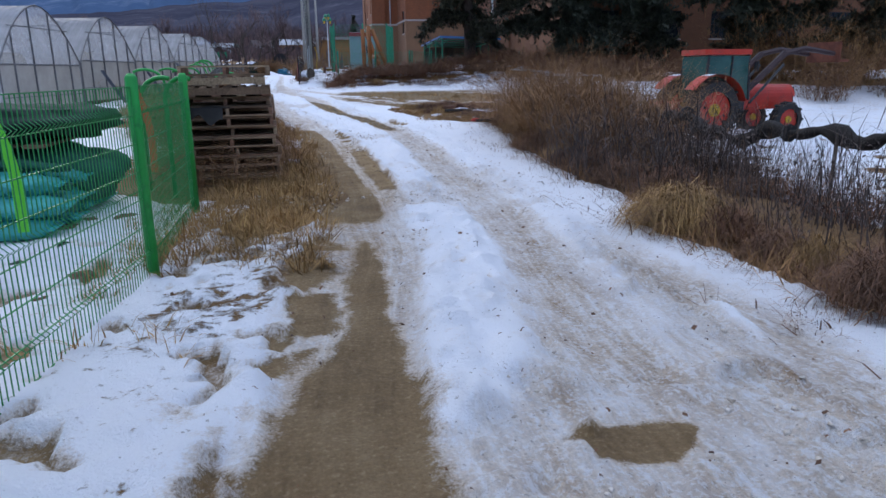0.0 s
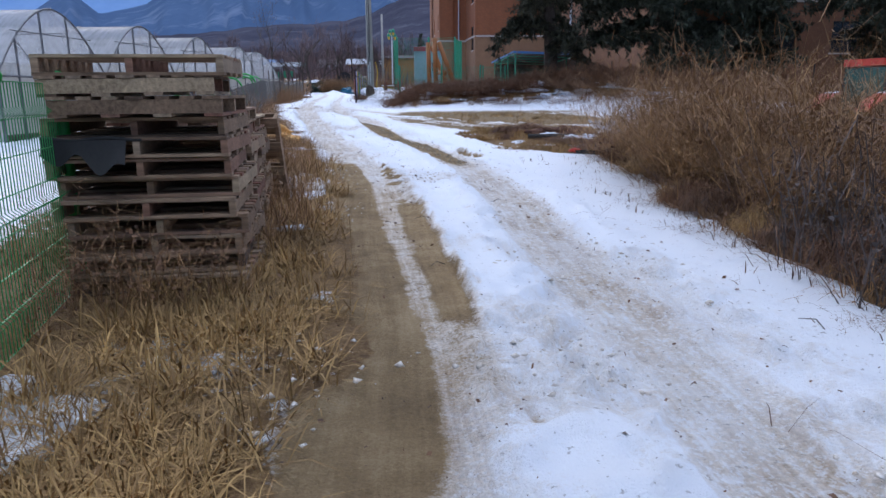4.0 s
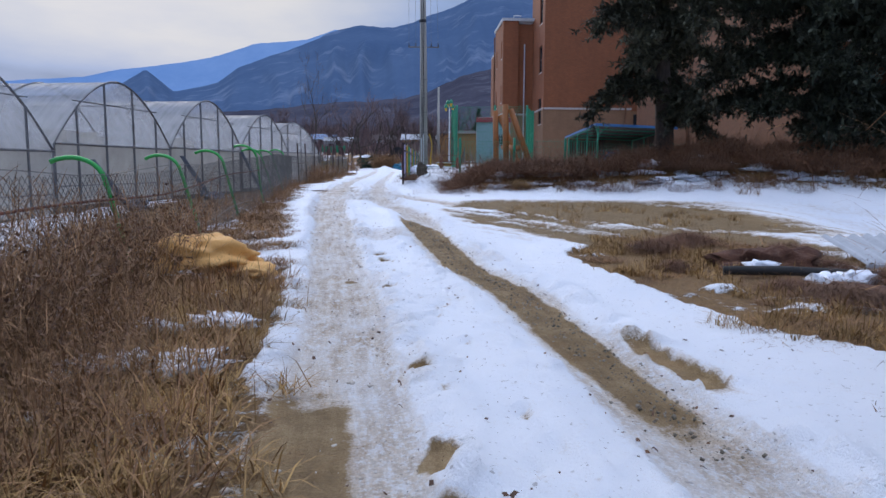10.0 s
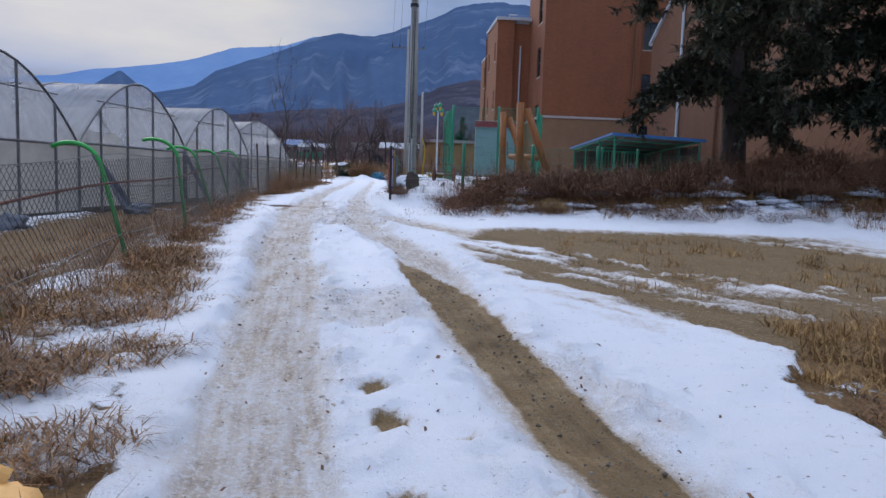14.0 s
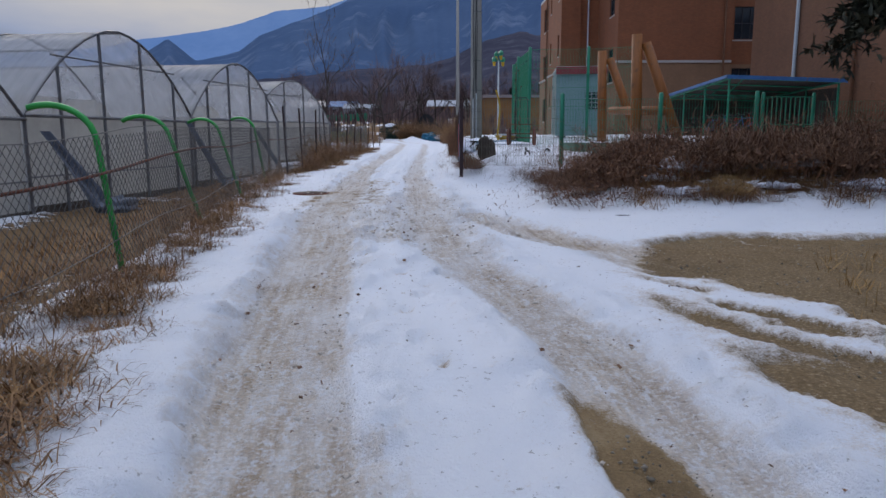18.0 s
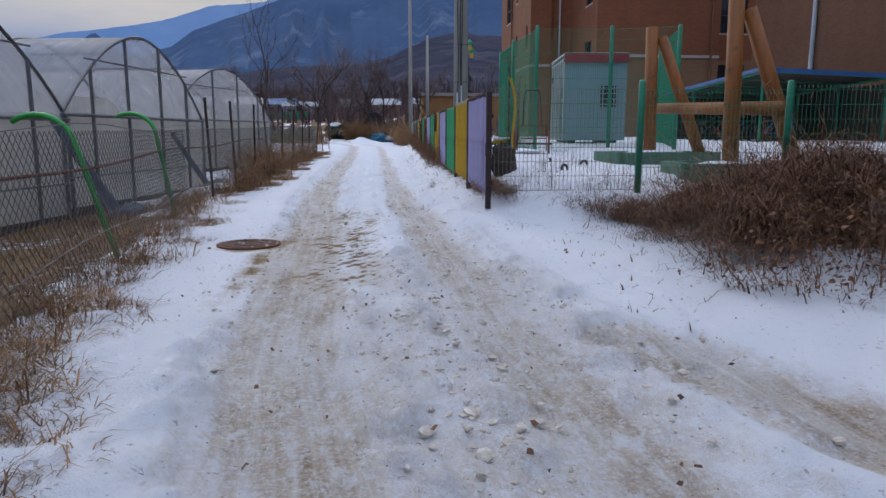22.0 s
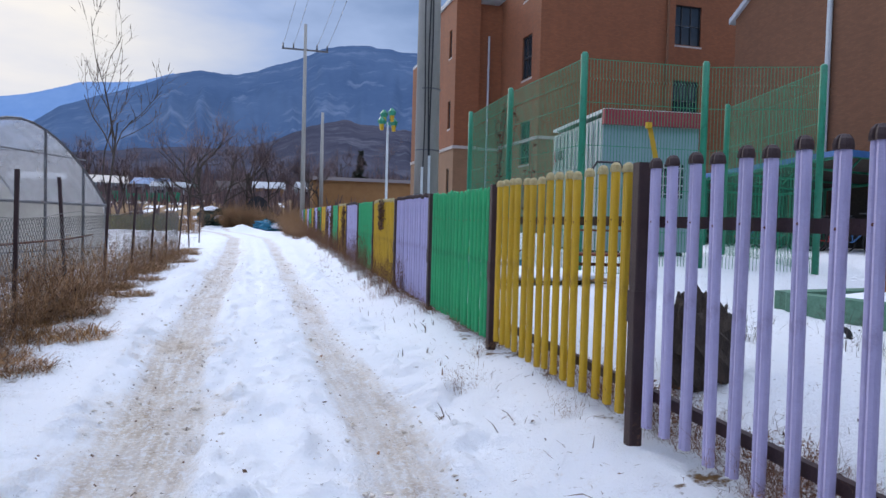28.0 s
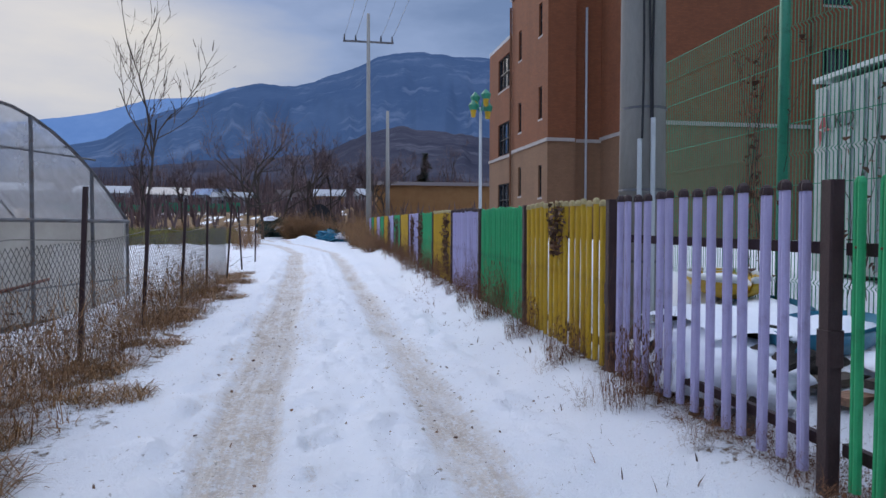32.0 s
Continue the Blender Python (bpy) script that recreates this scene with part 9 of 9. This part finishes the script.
# ---------------------------------------------------------------- beyond the bend
def far_house(x, y, w, d, h, rz, wall_m, roof_m, label, ridge_h=1.6, openings=True):
    r = root("far_house", Matrix.Translation((x, y, gz(x, y) - 0.1)) @ Matrix.Rotation(radians(rz), 4, "Z"), label, "house", "houses beyond the fields")
    part("wall", Geo().box((0, 0, h / 2), (w, d, h)), wall_m, r)
    g = Geo().add([(-w / 2 - 0.3, -d / 2 - 0.3, h), (w / 2 + 0.3, -d / 2 - 0.3, h), (w / 2 + 0.3, d / 2 + 0.3, h), (-w / 2 - 0.3, d / 2 + 0.3, h), (-w / 2 - 0.3, 0, h + ridge_h), (w / 2 + 0.3, 0, h + ridge_h)], [(0, 1, 5, 4), (2, 3, 4, 5), (0, 4, 3), (1, 2, 5), (3, 2, 1, 0)])
    part("roof", g, roof_m, r)
    if openings:
        for k in (-1, 1):
            part("window", Geo().box((k * w * 0.25, -d / 2 - 0.03, h * 0.55), (w * 0.16, 0.05, h * 0.36)), M_glass, r)
        part("door", Geo().box((0, -d / 2 - 0.03, 1.0), (0.9, 0.05, 2.0)), M_brown_metal, r)


def far_brush():
    """Dead scrub and bare shrubs standing between the fields and the farms."""
    rs = np.random.RandomState(23)
    n = 15000
    x, y = rs.uniform(-75, 40, n), 103 + 88 * rs.rand(n)
    keep = (fbm(x * 0.12, y * 0.09, 4, 44) > 0.47) & ~((np.abs(x - 1) < 4.5) & (y < 108))
    x, y = x[keep], y[keep]
    n = len(x)
    h = rs.uniform(0.6, 3.2, n)
    B = np.stack([x, y, ground_z(x, y) - 0.05], -1)
    T = B + np.stack([rs.normal(size=n) * 0.5, rs.normal(size=n) * 0.4, h], -1)
    tagged(new("far_brush", blade_mesh("far_brush", B, T, rs.uniform(0.06, 0.3, n), M_far_wood, 0.0)), "bare brown scrub beyond the fields", "scrub", kind="stuff")


far_brush()
M_farm_wall = surface("weathered_farm_wall", (0.22, 0.24, 0.26), (0.36, 0.38, 0.40), 1.5, 20, 0.8)
M_ochre = surface("ochre_render", (0.27, 0.13, 0.045), (0.34, 0.175, 0.065), 1.5, 30, 0.85)
far_house(15.8, 124, 13, 6, 4.1, 0, M_ochre, M_brown_metal, "long low ochre house with a dark roof behind the painted fence", 0.6, False)
for x, y, w, d, h, rz, wall_m, roof_m, label, rh in (
    (-10.4, 168, 6, 6, 1.9, 0, M_farm_wall, M_farm_wall, "pale blue-grey tunnel shed beyond the fields", 1.0),
    (-7.2, 169, 1.6, 5, 1.9, 0, M_black, M_dark_net, "small dark lean-to beside the blue-grey shed", 0.8),
    (-24, 186, 7, 6, 2.2, 8, M_farm_wall, M_snow_soiled, "pale grey farmhouse with a snowy roof", 1.5),
    (-16.5, 190, 6, 6, 2.2, -8, M_farm_wall, M_blue_roof, "pale grey farmhouse with a blue roof", 1.4),
    (-36, 188, 9, 6, 2.4, 5, M_farm_wall, M_coping, "long pale shed with a grey roof", 1.5),
    (-1.5, 186, 5, 6, 2.0, 14, M_farm_wall, M_brown_metal, "pale grey farmhouse with a dark roof", 1.5),
    (6.0, 190, 6, 6, 2.2, -5, M_ochre, M_coping, "ochre farmhouse with a grey roof", 1.5),
    (14.5, 188, 6, 6, 2.2, 10, M_farm_wall, M_coping, "pale grey farmhouse with a grey roof", 1.5),
    (-52, 192, 12, 7, 2.8, 0, M_farm_wall, M_coping, "long grey shed with a grey roof", 1.6),
):
    far_house(x, y, w, d, h, rz, wall_m, roof_m, label, rh)


def bend_things():
    h = root("snowy_heap", Matrix.Translation((-0.5, 107.5, gz(-0.5, 107.5) - 0.1)), "heap of dark dumped sheeting capped with snow", "heap")
    part("mound", blob(Geo(), (0, 0, 0.7), (1.35, 1.3, 1.0), 91, 30, 18, 0.28, 0.3, 2.6), M_dark_net, h)
    part("sheet", blob(Geo(), (0.45, -0.6, 0.75), (0.75, 0.6, 0.25), 93, 22, 12, 0.35, 0.3, 3.0), M_coping, h, "grey crumpled sheeting")
    part("snow_layer", blob(Geo(), (-0.25, -0.15, 1.45), (0.75, 0.8, 0.32), 92, 26, 16, 0.2, 0.8, 1.9), M_snow, h, "snow cap", smooth=True)
    b = root("blue_tarpaulin", Matrix.Translation((4.1, 101, gz(4.1, 101))), "crumpled pale blue tarpaulin with snow by the bend", "tarpaulin")
    part("cover", blob(Geo(), (0, 0, 0.2), (1.15, 0.8, 0.55), 95, 30, 16, 0.4, 0.5, 3.4), M_blueplastic, b)
    part("rubbish", blob(Geo(), (0.1, 0.3, 0.4), (1.0, 0.6, 0.5), 97, 24, 14, 0.4, 0.5, 3.0), M_dark_net, b, "dark rubbish under the tarpaulin")
    part("snow_layer", blob(Geo(), (0.5, -0.3, 0.3), (0.6, 0.5, 0.28), 96, 20, 12, 0.35, 0.6, 2.8), M_snow, b, "snow on the tarpaulin", smooth=True)
    t = root("dark_tunnel", Matrix.Translation((3.3, 112, gz(3.3, 112) - 0.1)), "small dark-covered hoop tunnel", "tunnel")
    sec = arch(3.6, 2.8, 0.6)
    part("cover", Geo().sheet([[(u, d, z) for u, z in sec] for d in (0, 2, 4, 6)]), M_dark_net, t, smooth=True)
    part("end", Geo().add([(u, 0.02, z) for u, z in sec], [tuple(range(len(sec)))]), M_black, t)
    for k in range(24):
        x, y = plant_rng.uniform(1.0, 3.6), plant_rng.uniform(102.5, 110)
        plant(V_hedge, x, y, plant_rng.uniform(0.9, 1.35), "dry_bush", "brown dead scrub by the bend", "scrub by the bend")
    for k in range(14):
        x, y = plant_rng.uniform(5.6, 9.5), plant_rng.uniform(98, 108)
        plant(V_hedge, x, y, plant_rng.uniform(0.9, 1.4), "dry_bush", "brown dead scrub by the bend", "scrub by the bend")
    for k in range(14):
        x, y = plant_rng.uniform(-9, -1.8), plant_rng.uniform(84, 104)
        plant(V_weed, x, y, plant_rng.uniform(0.7, 1.2), "dead_weed", "dead weed by the snowy field", "weeds by the field")
    for k in range(12):
        x, y = -0.9 + plant_rng.uniform(-0.5, 0.5) - 0.06 * k, 84 + 1.1 * k
        plant(V_weed, x, y, plant_rng.uniform(1.0, 1.6), "dead_weed", "tall dead brown weed at the inside of the bend", "weeds by the field")
    for k in range(12):
        y = 79 + 1.5 * k
        plant(V_hedge, yard_line(y) - 0.5 + plant_rng.uniform(-0.4, 0.2), y, plant_rng.uniform(0.5, 0.75) if y < 84 else plant_rng.uniform(0.75, 1.1), "dry_bush", "brown dead scrub against the painted fence", "scrub at the painted fence")
    for k in range(20):
        x, y = plant_rng.uniform(-24, -3), plant_rng.uniform(101, 116)
        plant(V_hedge, x, y, plant_rng.uniform(0.5, 0.9), "dry_bush", "brown dead scrub at the edge of the snowy field", "scrub by the field")
    for k in range(9):
        x, y = -29 + 2.5 * k, 143 + 0.5 * k
        s = root("field_screen", Matrix.Translation((x, y, gz(x, y) - 0.1)), "green net screen along the far field", "screen", "green field screens")
        part("net", Geo().box((1.1, 0, 0.7), (2.2, 0.03, 0.9 + 0.3 * (k % 3))), M_net, s)
        part("post", Geo().tube([(0, 0, 0), (0, 0, 1.7)], 0.05, 6), M_teal, s)


bend_things()


# ---------------------------------------------------------------- last snow lying in the dead grass
def snow_patches():
    rng = random.Random(77)
    forms = []
    for k in range(5):
        g = blob(Geo(), (0, 0, 0), (0.5, 0.34 + 0.05 * (k % 3), 0.14), 120 + k, 30, 12, 0.6, 0.3, 3.2)
        o = thing("snow_patch", g, M_snow, "thin patch of old snow lying in the dead grass", "snow", "snow patches in the grass", m=Matrix.Translation((8.6 + 1.6 * k, 39.3 - 0.26 * k, gz(8.6 + 1.6 * k, 39.3 - 0.26 * k) + 0.01)), smooth=True)
        forms.append(o)
    spots = []
    for k in range(58):
        x = 7.9 + 12.3 * rng.random() ** 1.2
        d = 0.62 * rng.random() ** 2.2
        y = 38.4 - 0.16 * (x - 7) + 2.0 * d
        spots.append((x, y, gz(x, y) + 0.02 + 0.12 * d, rng.uniform(0.3, 0.75)))
    for k in range(24):
        y = rng.uniform(12.4, 24)
        x = float(verge_edge(y)) - 0.45 - 2.0 * rng.random()
        spots.append((x, y, gz(x, y) + 0.05, rng.uniform(0.25, 0.62)))
    for k, (x, y, z, s) in enumerate(spots):
        copy_thing(forms[k % 5], Matrix.Translation((x, y, z)) @ Matrix.Rotation(rng.uniform(-0.6, 0.6), 4, "Z") @ Matrix.Diagonal((s, s * rng.uniform(0.7, 1.3), s * 0.8, 1)))


snow_patches()
